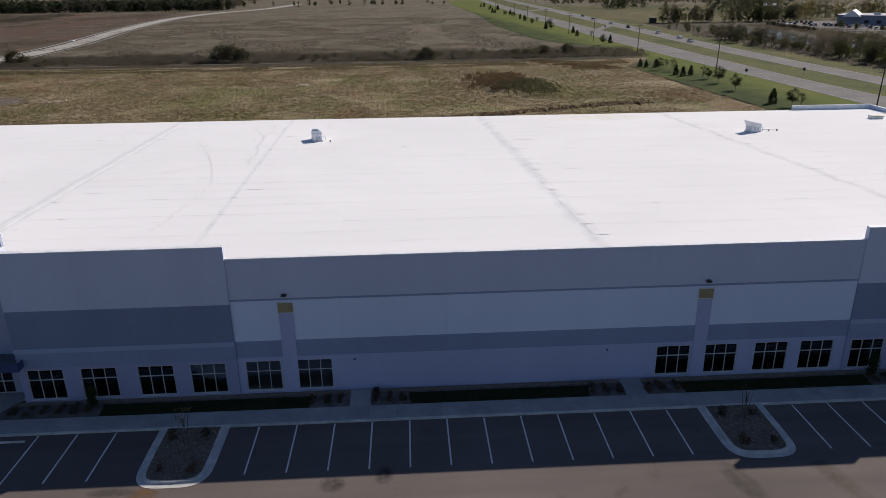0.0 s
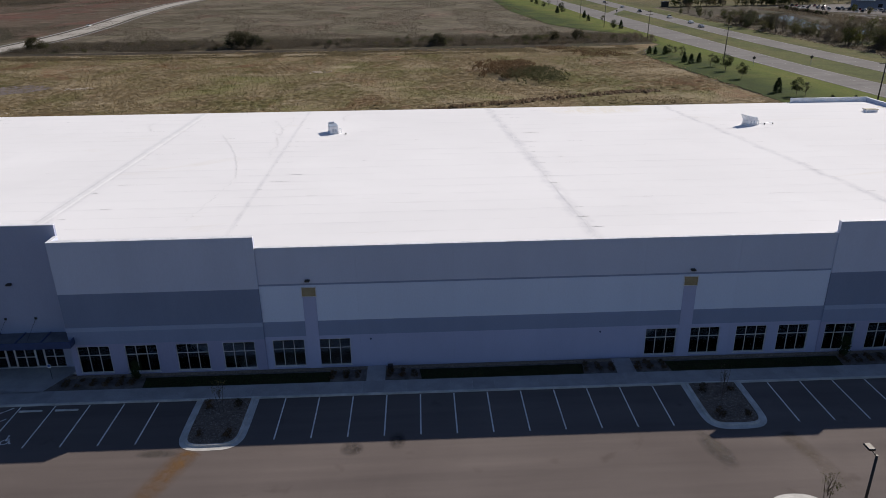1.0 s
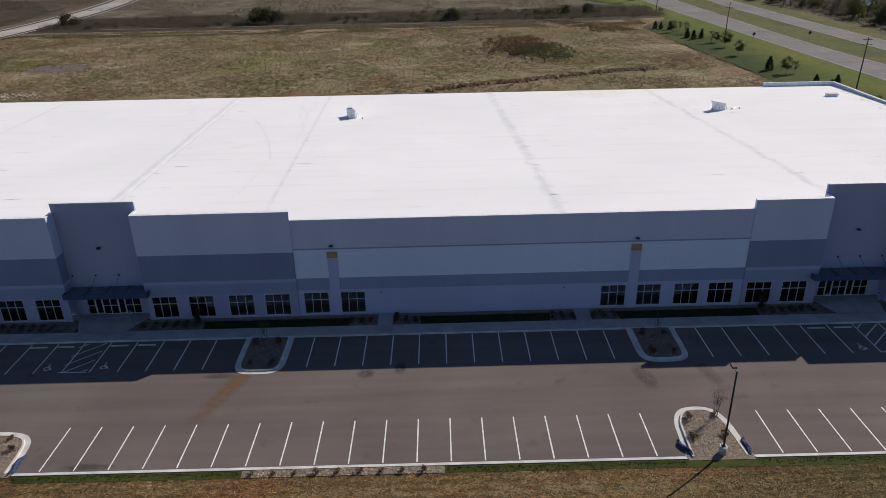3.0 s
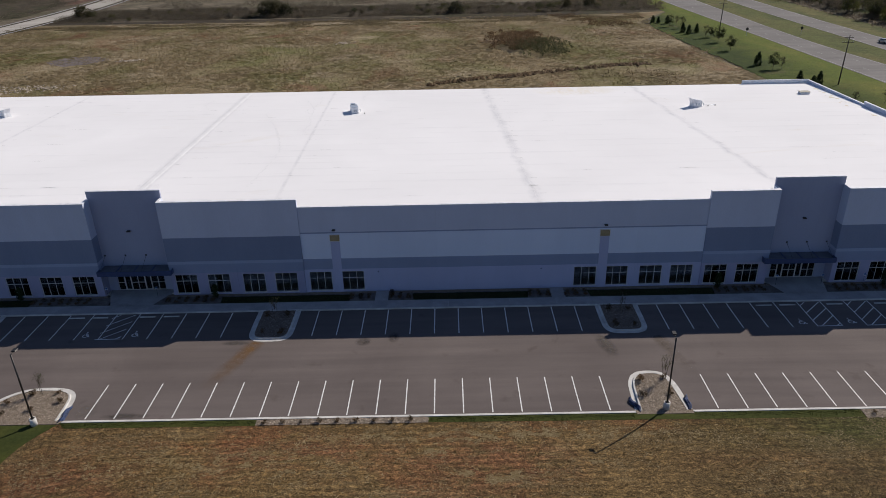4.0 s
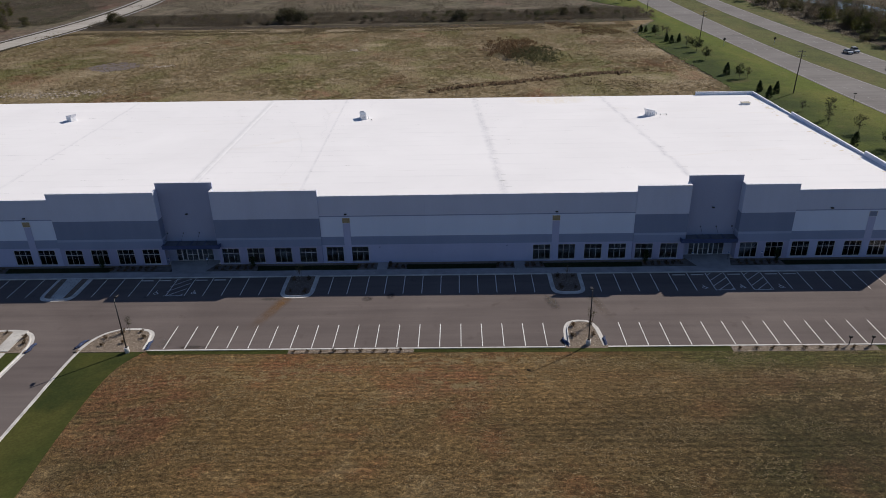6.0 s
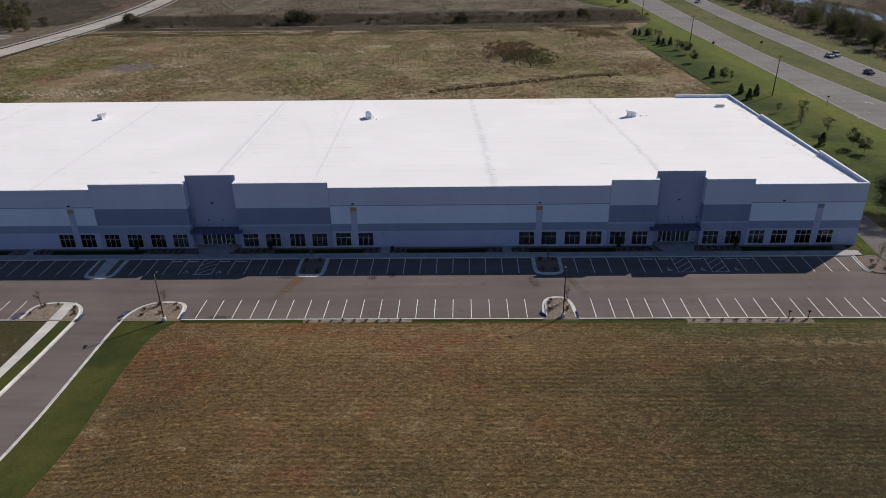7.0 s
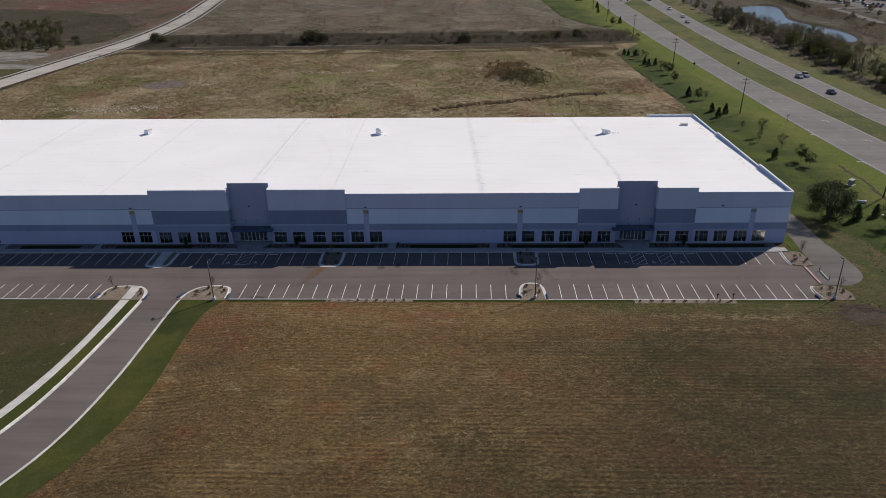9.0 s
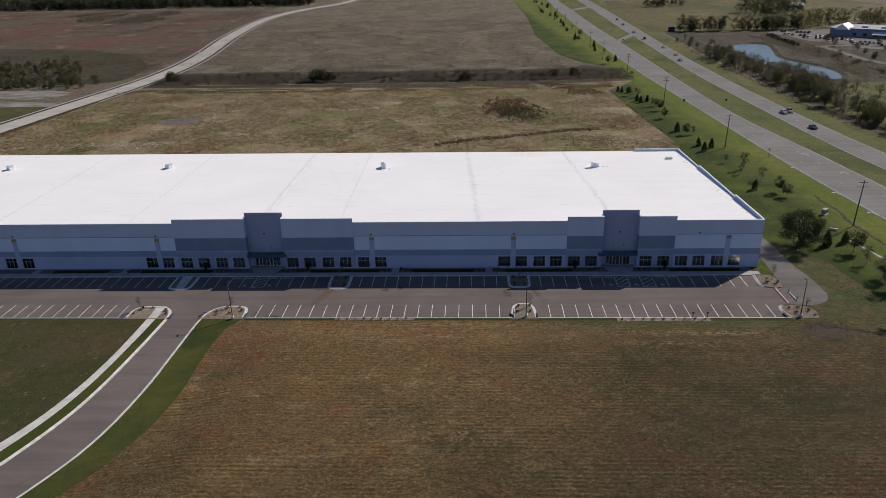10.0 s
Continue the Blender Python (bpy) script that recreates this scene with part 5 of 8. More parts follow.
def roof_unit(m, flare):
    u = tagged(new("rooftop_unit"), "white rooftop air unit with a flared metal hood" if flare else "white boxy rooftop air unit with a pale blue-grey lid", "air unit", "rooftop units")
    w, d = (0.85, 0.6) if flare else (0.58, 0.95)
    bm = bmesh.new()
    soft_box(bm, -w - 0.08, w + 0.08, -d - 0.06, d + 0.06, 0.0, 0.18, 0.02)
    part("curb", bm, WHITE_METAL, u)
    bm = bmesh.new()
    soft_box(bm, -w, w, -d, d, 0.181, 0.85 if flare else 1.12, 0.03)
    cabinet = part("cabinet", bm, WHITE_METAL, u)
    for x in ((-0.45, 0.1) if flare else (-0.27, 0.05)):
        bm = bmesh.new()
        box(bm, x, x + 0.28, -d - 0.012, -d - 0.001, 0.3, 0.72)
        part("access_panel", bm, UNIT_METAL, cabinet, "dull metal access panel")
    bm = bmesh.new()
    if flare:
        v = [bm.verts.new(p) for p in ((-w, -d, 0.855), (w, -d, 0.855), (w, d, 0.855), (-w, d, 0.855), (-w - 0.42, -d, 1.6), (w - 0.05, -d, 1.08), (w - 0.05, d, 1.08), (-w - 0.42, d, 1.6))]
        for q in ((3, 2, 1, 0), (4, 5, 6, 7), (0, 1, 5, 4), (1, 2, 6, 5), (2, 3, 7, 6), (3, 0, 4, 7)):
            bm.faces.new([v[i] for i in q])
        part("hood", bm, WHITE_METAL, u, "white flared intake hood")
    else:
        soft_box(bm, -w - 0.04, w + 0.04, -d - 0.04, d + 0.04, 1.121, 1.17, 0.015)
        part("lid", bm, UNIT_METAL, u, "blue-grey metal lid")
        bm = bmesh.new()
        soft_box(bm, -0.42, 0.42, d + 0.001, d + 0.55, 0.3, 1.32, 0.04)
        part("hood", bm, UNIT_METAL, u, "galvanised intake hood")
    bm = bmesh.new()
    tube(bm, (w + 0.2, -0.3, 0.0), (w + 0.2, -0.3, 0.6), 0.045, 0.045, 8)
    tube(bm, (w + 0.2, -0.3, 0.58), (w + 0.5, -0.3, 0.58), 0.045, 0.045, 8)
    tube(bm, (w + 0.5, -0.3, 0.6), (w + 0.5, -0.3, 0.0), 0.045, 0.045, 8)
    part("pipe", bm, UNIT_METAL, u)
    u.matrix_basis = m
    return u


roof_unit(pose(-14.6, 47.6, roof_z(47.6), 0, 0, 15), False)
u0 = roof_unit(pose(45.7, 46.6, roof_z(46.6), 0, 0, 18), True)
copy_thing(u0, pose(-78.6, 50.0, roof_z(50), 0, 0, 150))
copy_thing(u0, pose(-127.0, 50.2, roof_z(50.2), 0, 0, 150))
bm = bmesh.new()
tube(bm, (47.0, 46.75, roof_z(46.75) + 0.17), (49.25, 46.95, roof_z(46.95) + 0.17), 0.03, 0.03, 6)
tagged(part("gas_pipe", bm, UNIT_METAL), "thin grey gas pipe resting on roof blocks", "pipe")
for x, y in ((47.9, 46.6), (49.2, 46.8), (-12.7, 46.4)):
    bm = bmesh.new()
    tube(bm, (x, y, roof_z(y) - 0.03), (x, y, roof_z(y) + 0.14), 0.08, 0.08, 8)
    tube(bm, (x, y, roof_z(y) + 0.14), (x, y, roof_z(y) + 0.19), 0.12, 0.1, 8)
    tagged(part("roof_vent", bm, BLACK), "small black pipe vent on the roof", "vent")
hatch = tagged(new("roof_hatch"), "low tan metal roof hatch near the rear corner", "hatch")
bm = bmesh.new()
soft_box(bm, -0.9, 0.9, -0.5, 0.5, -0.03, 0.35, 0.02)
part("curb", bm, WHITE_METAL, hatch)
bm = bmesh.new()
soft_box(bm, -0.98, 0.98, -0.58, 0.58, 0.351, 0.45, 0.03)
part("lid", bm, plain("tan_metal", (0.4, 0.36, 0.27)), hatch)
hatch.matrix_basis = pose(68.4, 54.6, roof_z(54.6))


# ---- front walk, planting beds and markings ----
def slab_piece(name, x0, x1, y0, y1, z0, z1, parent, material=SHADE_CONCRETE):
    bm = bmesh.new()
    box(bm, x0, x1, y0, y1, z0, z1)
    return part(name, bm, material, parent)


front_walk = tagged(new("pavement"), "pale concrete walk with tooled joints along the facade", "pavement", kind="structure")
slab_piece("kerb_strip", -175, 72.9, -4.42, -4.26, -0.05, 0.155, front_walk, KERB)
slab_piece("base", -175, 73.6, -4.26, -2.5, -0.05, 0.13, front_walk, KERB)
bm = bmesh.new()
box(bm, 0.006, 1.824, -4.255, -2.5, 0.131, 0.15)
FLAG = to_mesh("slab", bm, SHADE_CONCRETE)
x = -110.0
while x < 73.4:
    p = new("slab", FLAG)
    p.parent, p.location = front_walk, (x, 0, 0)
    x += 1.83
for x0, x1 in ((-7.3, -5.7), (14.1, 15.75), (-70.8, -69.2), (-92.0, -90.4)):
    slab_piece("cross_walk", x0, x1, -2.5, -0.07, 0.0, 0.15, front_walk)
BEDS = ((-175, -92.0, None), (-90.4, -70.8, (-87, -74)), (-69.2, -39.8, (-66, -49.5)), (-34.4, -7.3, (-26.0, -10.4)), (-5.7, 14.1, (-2.6, 11.2)), (15.75, 42.15, (18.8, 33.7)), (47.05, 73.5, (55.5, 71.0)))
for x0, x1, g in BEDS:
    sheet("planting_bed", ((x0, -2.5), (x1, -2.5), (x1, -0.3), (x0, -0.3)), 0.11, MULCH, "dark mulch planting bed below the windows", "planting bed", 0.11)
    sheet("gravel_strip", ((x0, -0.62), (x1, -0.62), (x1, -0.1), (x0, -0.1)), 0.125, GRAVEL, "narrow drip strip of gravel at the wall", "gravel")
    if g:
        sheet("bed_turf", ((g[0], -2.45), (g[1], -2.45), (g[1] + 0.2, -0.85), (g[0] - 0.2, -0.85)), 0.13, BED_TURF, "turf strip in the bed with shade in its green", "lawn")
        k = int((g[1] - g[0]) * 90)
        xy = np.stack((rng.uniform(g[0], g[1], k), rng.uniform(-2.42, -0.9, k)), 1)
        # blades take the dark evergreen tone to match the shaded turf
        blades("bed_grass", xy, 0.13, rng.uniform(0.03, 0.07, k), 0.08, LEAF_DARK, "short turf grass in a shade-dark green", "grass")

STRIPES = [2.743 * k for k in range(-5, 7)] + [26.1 + 2.743 * k for k in range(17)] + [-23.95 - 2.755 * k for k in range(10)] + [-58.6 - 2.743 * k for k in range(40)]
bm = bmesh.new()
box(bm, -0.055, 0.055, -9.87, -4.5, 0.002, 0.007)
STRIPE = to_mesh("stall_line", bm, ROADPAINT)
marks = tagged(new("stall_markings"), "white painted stall lines on the asphalt", "road marking", kind="structure")
for x in STRIPES:
    p = new("stall_line", STRIPE)
    p.parent, p.location = marks, (x, 0, 0)
bm = bmesh.new()
box(bm, -0.055, 0.055, -23.75, -18.35, 0.002, 0.007)
STRIPE2 = to_mesh("stall_line", bm, ROADPAINT)
for x in [-32.85 + 2.75 * k for k in range(19)] + [26.75 + 2.743 * k for k in range(17)] + [-61.4 - 2.743 * k for k in range(38)]:
    p = new("stall_line", STRIPE2)
    p.parent, p.location = marks, (x, 0, 0)
for a, b in ((-38.1, -35.25), (42.56, 45.3), (48.04, 50.79)):
    bm = bmesh.new()
    box(bm, a, b, -9.87, -9.76, 0.002, 0.0075)
    for k in range(5):
        y0, rise = -11.9 + 1.62 * k, 2.5
        ends = []
        for dy in (0.0, 0.15):
            pts = [(a + 0.06 + (b - a - 0.12) * t, y0 + dy + rise * t) for t in np.linspace(0, 1, 41)]
            pts = [p for p in pts if -9.76 <= p[1] <= -4.55]
            ends.append((pts[0], pts[-1]))
        bm.faces.new([bm.verts.new((x, y, 0.0065)) for x, y in (ends[0][0], ends[0][1], ends[1][1], ends[1][0])])
    bmesh.ops.recalc_face_normals(bm, faces=bm.faces)
    part("hatching", bm, ROADPAINT, marks, "white hatched access aisle")


def wheelchair_sign(x, y):
    bm = bmesh.new()

    def stroke(p, q, w=0.07):
        d = (Vector(q) - Vector(p)).normalized() * w
        c = Vector((-d.y, d.x))
        pts = (Vector(p) + c, Vector(p) - c, Vector(q) - c, Vector(q) + c)
        f = bm.faces.new([bm.verts.new((x + a.x, y + a.y, 0.008)) for a in pts])
    ring = [(0.38 * math.cos(t) - 0.05, 0.38 * math.sin(t) - 0.2) for t in np.linspace(2.0, 6.6, 12)]
    for p, q in zip(ring, ring[1:]):
        stroke(p, q)
    for p, q in (((-0.1, 0.55), (-0.05, 0.0)), ((-0.05, 0.0), (0.32, -0.02)), ((0.32, -0.02), (0.5, -0.5)), ((0.5, -0.5), (0.65, -0.45)), ((-0.08, 0.28), (0.25, 0.26))):
        stroke(p, q)
    bm.faces.new([bm.verts.new((x - 0.1 + 0.12 * math.cos(t), y + 0.75 + 0.12 * math.sin(t), 0.008)) for t in np.linspace(0, 5.6, 9)])
    bmesh.ops.recalc_face_normals(bm, faces=bm.faces)
    for v in bm.verts:
        v.co.x, v.co.y = x + 0.78 * (v.co.x - x), y + 0.78 * (v.co.y - y)
    part("wheelchair_sign", bm, ROADPAINT, marks, "white wheelchair symbol")


for x in (-39.45, -33.85, 41.2, 46.67, 52.2):
    wheelchair_sign(x, -8.9)

bm = bmesh.new()
soft_box(bm, -0.92, 0.92, -0.09, 0.09, 0.0, 0.12, 0.03)
STOP_MESH = to_mesh("wheel_stop", bm, KERB)
for x in (-42.2, -39.45, -33.85, -31.0, 38.45, 41.2, 46.67, 52.2, 54.9):
    s = tagged(new("wheel_stop", STOP_MESH), "grey concrete wheel stop at the stall's head", "wheel stop", "wheel stops")
    s.location = (x, -5.2, 0.002)

CLOD = surface("dark_clod", (0.028, 0.022, 0.017), (0.065, 0.050, 0.038), 2.0, 8, 0.95, bump=0.4, island=0.4)


# rust-coloured stain, wet spots with painted shadow and a patched crack on the asphalt
def stain_material(name, a, b2, strength=0.9, run=False):
    """A stain that fades out at its own edges. run: strongest at the start of its length."""
    m, n, l, b = shader(name, 0.9, 0, 0.2)
    l.new(mixc(n, l, grain(n, l, place(n, l), 2.5, 5, 0.7), a, b2), b.inputs["Base Color"])
    sep = n.new("ShaderNodeSeparateXYZ")
    l.new(n.new("ShaderNodeTexCoord").outputs["Generated"], sep.inputs[0])
    u = arith(n, l, "ABSOLUTE", arith(n, l, "SUBTRACT", sep.outputs["X"], 0.5), 0.0)
    v = arith(n, l, "ABSOLUTE", arith(n, l, "SUBTRACT", sep.outputs["Y"], 0.5), 0.0)
    if run:
        across = span(n, l, u, 0.5, 0.12)
        fade = arith(n, l, "MULTIPLY", arith(n, l, "MULTIPLY", across, span(n, l, sep.outputs["Y"], 1.0, 0.15)), span(n, l, sep.outputs["Y"], 0.0, 0.03))
    else:
        d = arith(n, l, "SQRT", arith(n, l, "ADD", arith(n, l, "POWER", u, 2.0), arith(n, l, "POWER", v, 2.0)), 0.0)
        fade = span(n, l, d, 0.5, 0.2)
    ragged = arith(n, l, "MULTIPLY", arith(n, l, "SUBTRACT", grain(n, l, place(n, l), 1.4, 6, 0.72, 0.6), 0.28), 2.2, True)
    k = arith(n, l, "MULTIPLY", arith(n, l, "MULTIPLY", fade, ragged), strength, True)
    x = n.new("ShaderNodeMixShader")
    l.new(k, x.inputs[0])
    l.new(n.new("ShaderNodeBsdfTransparent").outputs[0], x.inputs[1])
    l.new(b.outputs[0], x.inputs[2])
    l.new(x.outputs[0], n["Material Output"].inputs["Surface"])
    return m


def stain(name, x, y, wide, long, turn, material, label, z=0.006):
    """A stain lying on the asphalt, its length along its own y."""
    bm = bmesh.new()
    bm.faces.new([bm.verts.new(p) for p in ((-wide / 2, 0, 0), (wide / 2, 0, 0), (wide / 2, long, 0), (-wide / 2, long, 0))])
    ob = tagged(part(name, bm, material), label, "stain", kind="structure")
    ob.matrix_basis = pose(x, y, z, 0, 0, turn)


STAIN = stain_material("rust_stain", (0.215, 0.108, 0.034), (0.165, 0.098, 0.044), 1.0, True)
PALE_STAIN = stain_material("pale_rust_stain", (0.140, 0.105, 0.070), (0.125, 0.104, 0.082), 0.7, True)
WET_SPOT = stain_material("oil_stain", (0.050, 0.044, 0.042), (0.065, 0.057, 0.054), 0.9)
PATCH = stain_material("crack_filler", (0.060, 0.052, 0.048), (0.11, 0.10, 0.092), 1.0)
PALE_PATCH = stain_material("dusty_patch", (0.20, 0.18, 0.16), (0.17, 0.15, 0.135), 0.55)
stain("rust_stain", -19.5, -10.8, 2.3, 9.5, 159, STAIN, "orange rust stain running from the island")
stain("rust_stain", 24.3, -11.0, 1.8, 8.0, 194, PALE_STAIN, "faint rusty run on the asphalt")
# Two dark spots: wet asphalt with shadow painted into the colour.
stain("oil_stain", -7.8, -12.2, 1.9, 1.9, 0, WET_SPOT, "dark wet spot on the asphalt with shadow in its colour")
stain("oil_stain", -4.5, -11.6, 1.4, 2.2, 0, WET_SPOT, "dark wet spot on the asphalt with shadow in its colour")
stain("washed_dirt", -29.2, -23.9, 5.0, 1.0, 0, PATCH, "dark washed-out dirt along the kerb")
stain("washed_dirt", -33.2, -23.9, 2.2, 2.6, 0, PALE_PATCH, "pale dust washed over the stalls")
stain("dusty_patch", -21.9, -11.6, 3.4, 1.0, 0, PATCH, "dark scuffed tyre marks beside the island")
stain("crack_patch", 17.9, -10.6, 1.9, 4.6, 196, PATCH, "crumbled dark crack in the asphalt")
stain("dusty_patch", 18.2, -10.8, 0.9, 3.6, 196, PALE_PATCH, "pale crumbled filler in the crack", 0.010)
stain("dusty_patch", 19.4, -23.9, 2.6, 2.4, 0, PALE_PATCH, "pale dust washed round the kerb inlet")
stain("dusty_patch", 71.0, -23.9, 5.0, 3.4, 0, PALE_PATCH, "pale dust at the lot's corner")

# ---- planted islands ----
def pebble_mesh(name, inside, count, r0, r1, z, material):
    """Loose stones, joined in one mesh. inside: gives a place at random."""
    base = np.array([(1, 0, 0), (-1, 0, 0), (0, 1, 0), (0, -1, 0), (0, 0, 0.7), (0, 0, -0.3)])
    tri = np.array([(0, 2, 4), (2, 1, 4), (1, 3, 4), (3, 0, 4)])
    v, fcs = [], []
    for k in range(count):
        x, y = inside()
        r = rng.uniform(r0, r1)
        a = rng.uniform(0, 6.28)
        c, s = math.cos(a), math.sin(a)
        q = base * rng.uniform(0.6, 1.2, (1, 3)) * r
        v.append(np.stack((x + q[:, 0] * c - q[:, 1] * s, y + q[:, 0] * s + q[:, 1] * c, z + q[:, 2]), 1))
        fcs.append(tri + 6 * k)
    return array_mesh(name, np.concatenate(v), np.concatenate(fcs), material)


def inside_polygon(pts):
    xs, ys = [p[0] for p in pts], [p[1] for p in pts]

    def pick():
        while True:
            x, y = rng.uniform(min(xs), max(xs)), rng.uniform(min(ys), max(ys))
            hit = False
            for (ax, ay), (bx, by) in zip(pts, pts[1:] + pts[:1]):
                if (ay > y) != (by > y) and x < (bx - ax) * (y - ay) / (by - ay) + ax:
                    hit = not hit
            if hit:
                return x, y
    return pick


def island(pts, label, stones=900, smooth=3, material=GRAVEL, stone=STONE):
    """A kerbed island: pts run anticlockwise, open towards the walk or the field."""
    line = chaikin(pts, smooth)
    isl = tagged(new("traffic_island"), label, "traffic island", "traffic islands")
    bm = bmesh.new()
    sweep(bm, line, GUTTER)
    part("kerb", bm, KERB, isl, "pale concrete kerb and gutter")
    fill = [tuple(p) for p in offset(line, 0.6)]
    bm = bmesh.new()
    face = bm.faces.new([bm.verts.new((p[0], p[1], 0.11)) for p in fill])
    bm.normal_update()
    if face.normal.z < 0:
        face.normal_flip()
    bmesh.ops.triangulate(bm, faces=bm.faces[:])
    part("gravel", bm, material, isl, "brown river gravel")
    g = new("loose_gravel", pebble_mesh("loose_gravel", inside_polygon(fill), stones * 2, 0.035, 0.085, 0.12, stone))
    g.parent = isl
    g["kind"] = "stuff"
    return isl


def u_shape(x0, x1, y0, y1):
    m = (x0 + x1) / 2
    return [(x0, y0), (x0, y0 * 0.4 + y1 * 0.6), (x0 + 0.1, y0 * 0.15 + y1 * 0.85), (x0 + 0.9, y1 + 0.1), (m, y1), (x1 - 0.9, y1 + 0.1), (x1 - 0.1, y0 * 0.15 + y1 * 0.85), (x1, y0 * 0.4 + y1 * 0.6), (x1, y0)]


island(u_shape(-20.9, -15.85, -4.42, -10.95), "kerbed gravel island with a sapling in the front row", 500, 3, BED_EARTH, BED_STONE)
island(u_shape(18.85, 23.9, -4.42, -10.6), "kerbed gravel island with a sapling in the front row", 500, 3, BED_EARTH, BED_STONE)
island(u_shape(-56.5, -51.0, -4.42, -11.2), "kerbed gravel island crossed by a footpath", 400, 3, BED_EARTH, BED_STONE)
sheet("footpath", ((-55.0, -4.42), (-52.7, -4.42), (-52.7, -10.7), (-54.6, -10.7)), 0.135, CONCRETE, "concrete footpath through the island", "footpath", 0.1)
sheet("footpath", ((-54.9, -19.2), (-53.0, -19.2), (-53.0, -24.2), (-54.8, -24.2)), 0.155, CONCRETE, "concrete footpath through the island", "footpath", 0.15)
island([(24.3, -24.0), (24.1, -21.5), (23.9, -19.5), (23.2, -17.9), (21.6, -17.5), (20.0, -17.9), (19.2, -19.5), (19.05, -21.5), (18.9, -24.0)], "kerbed gravel island with a lamp post at the lot's edge", 1100)
island([(-34.9, -24.0), (-35.0, -22), (-35.3, -19.9), (-36.6, -18.8), (-40.0, -18.6), (-42.2, -19.6), (-43.6, -21.7), (-44.1, -24.0)], "kerbed gravel island with a lamp post beside the driveway", 1300)
island([(-50.5, -24.0), (-50.6, -22.5), (-51.5, -20.2), (-53.4, -18.9), (-56.5, -18.7), (-58.8, -19.2), (-59.8, -20.8), (-59.8, -24.0)], "kerbed gravel island crossed by a footpath", 1200)
for x0, x1 in ((18.95, 24.25), (-44.0, -34.95), (-59.7, -50.6)):
    sheet("gravel_strip", ((x0, -23.9), (x1, -23.9), (x1, -24.5), (x0, -24.5)), 0.107, GRAVEL, "river gravel meeting the grass behind the island", "gravel", 0.1)
END_BED = [(73.1, -24.2), (72.9, -22.6), (72.9, -21), (73.2, -19.4), (75.6, -18.8), (78.3, -19.4), (79.3, -21.4), (78.8, -24.4)]
sheet("gravel_bed", END_BED, 0.11, BED_EARTH, "brown gravel bed at the lot's end", "gravel bed", 0.1)
tagged(new("loose_gravel", pebble_mesh("loose_gravel", inside_polygon(END_BED), 900, 0.05, 0.13, 0.12, BED_STONE)), "loose brown river stones", "stones", kind="stuff")
TOP_BED = [(73.2, -4.6), (73.1, -9.0), (73.8, -10.4), (75.6, -10.9), (77.3, -10.4), (77.4, -7.5), (77.0, -4.7), (76.2, -4.3)]
sheet("gravel_bed", TOP_BED, 0.10, BED_EARTH, "brown gravel bed beside the walk's end", "gravel bed", 0.1)
tagged(new("loose_gravel", pebble_mesh("loose_gravel", inside_polygon(TOP_BED), 600, 0.05, 0.13, 0.11, BED_STONE)), "loose brown river stones", "stones", kind="stuff")
sheet("corner_grass", ((74.0, -4.3), (77.3, -4.6), (77.7, -1.2), (77.9, 3.0), (75.9, 2.4), (75.9, -2.6)), 0.05, LAWN, "green grass patch at the building corner", "lawn", 0.05)
for x0, x1, w in ((-16.4, -0.4, 0.8), (39.6, 57.6, 1.2)):
    sheet("gravel_strip", ((x0, -24.35), (x1, -24.35), (x1, -24.35 - w), (x0, -24.35 - w)), 0.09, GRAVEL, "strip of river gravel behind the kerb", "gravel")
    pts = [(x0, -24.35), (x1, -24.35), (x1, -24.35 - w), (x0, -24.35 - w)]
    tagged(new("loose_gravel", pebble_mesh("loose_gravel", inside_polygon(pts), 700, 0.05, 0.12, 0.1, STONE)), "loose brown river stones", "stones", kind="stuff")


# ---- lamp posts, poles and signs ----
def lamp_post(m):
    lp = tagged(new("lamp_post"), "tall dark bronze lamp post on a concrete base", "lamp post", "lot lamp posts")
    bm = bmesh.new()
    tube(bm, (0, 0, -0.1), (0, 0, 0.75), 0.3, 0.3, 20)
    part("base", bm, KERB, lp, "round concrete base")
    bm = bmesh.new()
    tube(bm, (0, 0, 0.751), (0, 0, 7.85), 0.085, 0.07, 8)
    soft_box(bm, -0.17, 0.17, -0.17, 0.17, 0.751, 0.8, 0.01)
    part("pole", bm, DARK_METAL, lp)
    bm = bmesh.new()
    tube(bm, (0, 0, 7.75), (0, 0.5, 7.85), 0.035, 0.035, 6)
    part("arm", bm, DARK_METAL, lp)
    bm = bmesh.new()
    soft_box(bm, -0.2, 0.2, 0.4, 1.0, 7.79, 7.93, 0.04)
    head = part("head", bm, DARK_METAL, lp, "flat dark lamp head")
    bm = bmesh.new()
    box(bm, -0.15, 0.15, 0.48, 0.92, 7.77, 7.789)
    part("lens", bm, WHITE_METAL, head)
    lp.matrix_basis = m
    return lp


lp0 = lamp_post(pose(21.85, -23.75, 0.08, 0, 0, 0))
copy_thing(lp0, pose(-37.2, -24.5, 0.08))
copy_thing(lp0, pose(75.2, -23.9, 0.08))


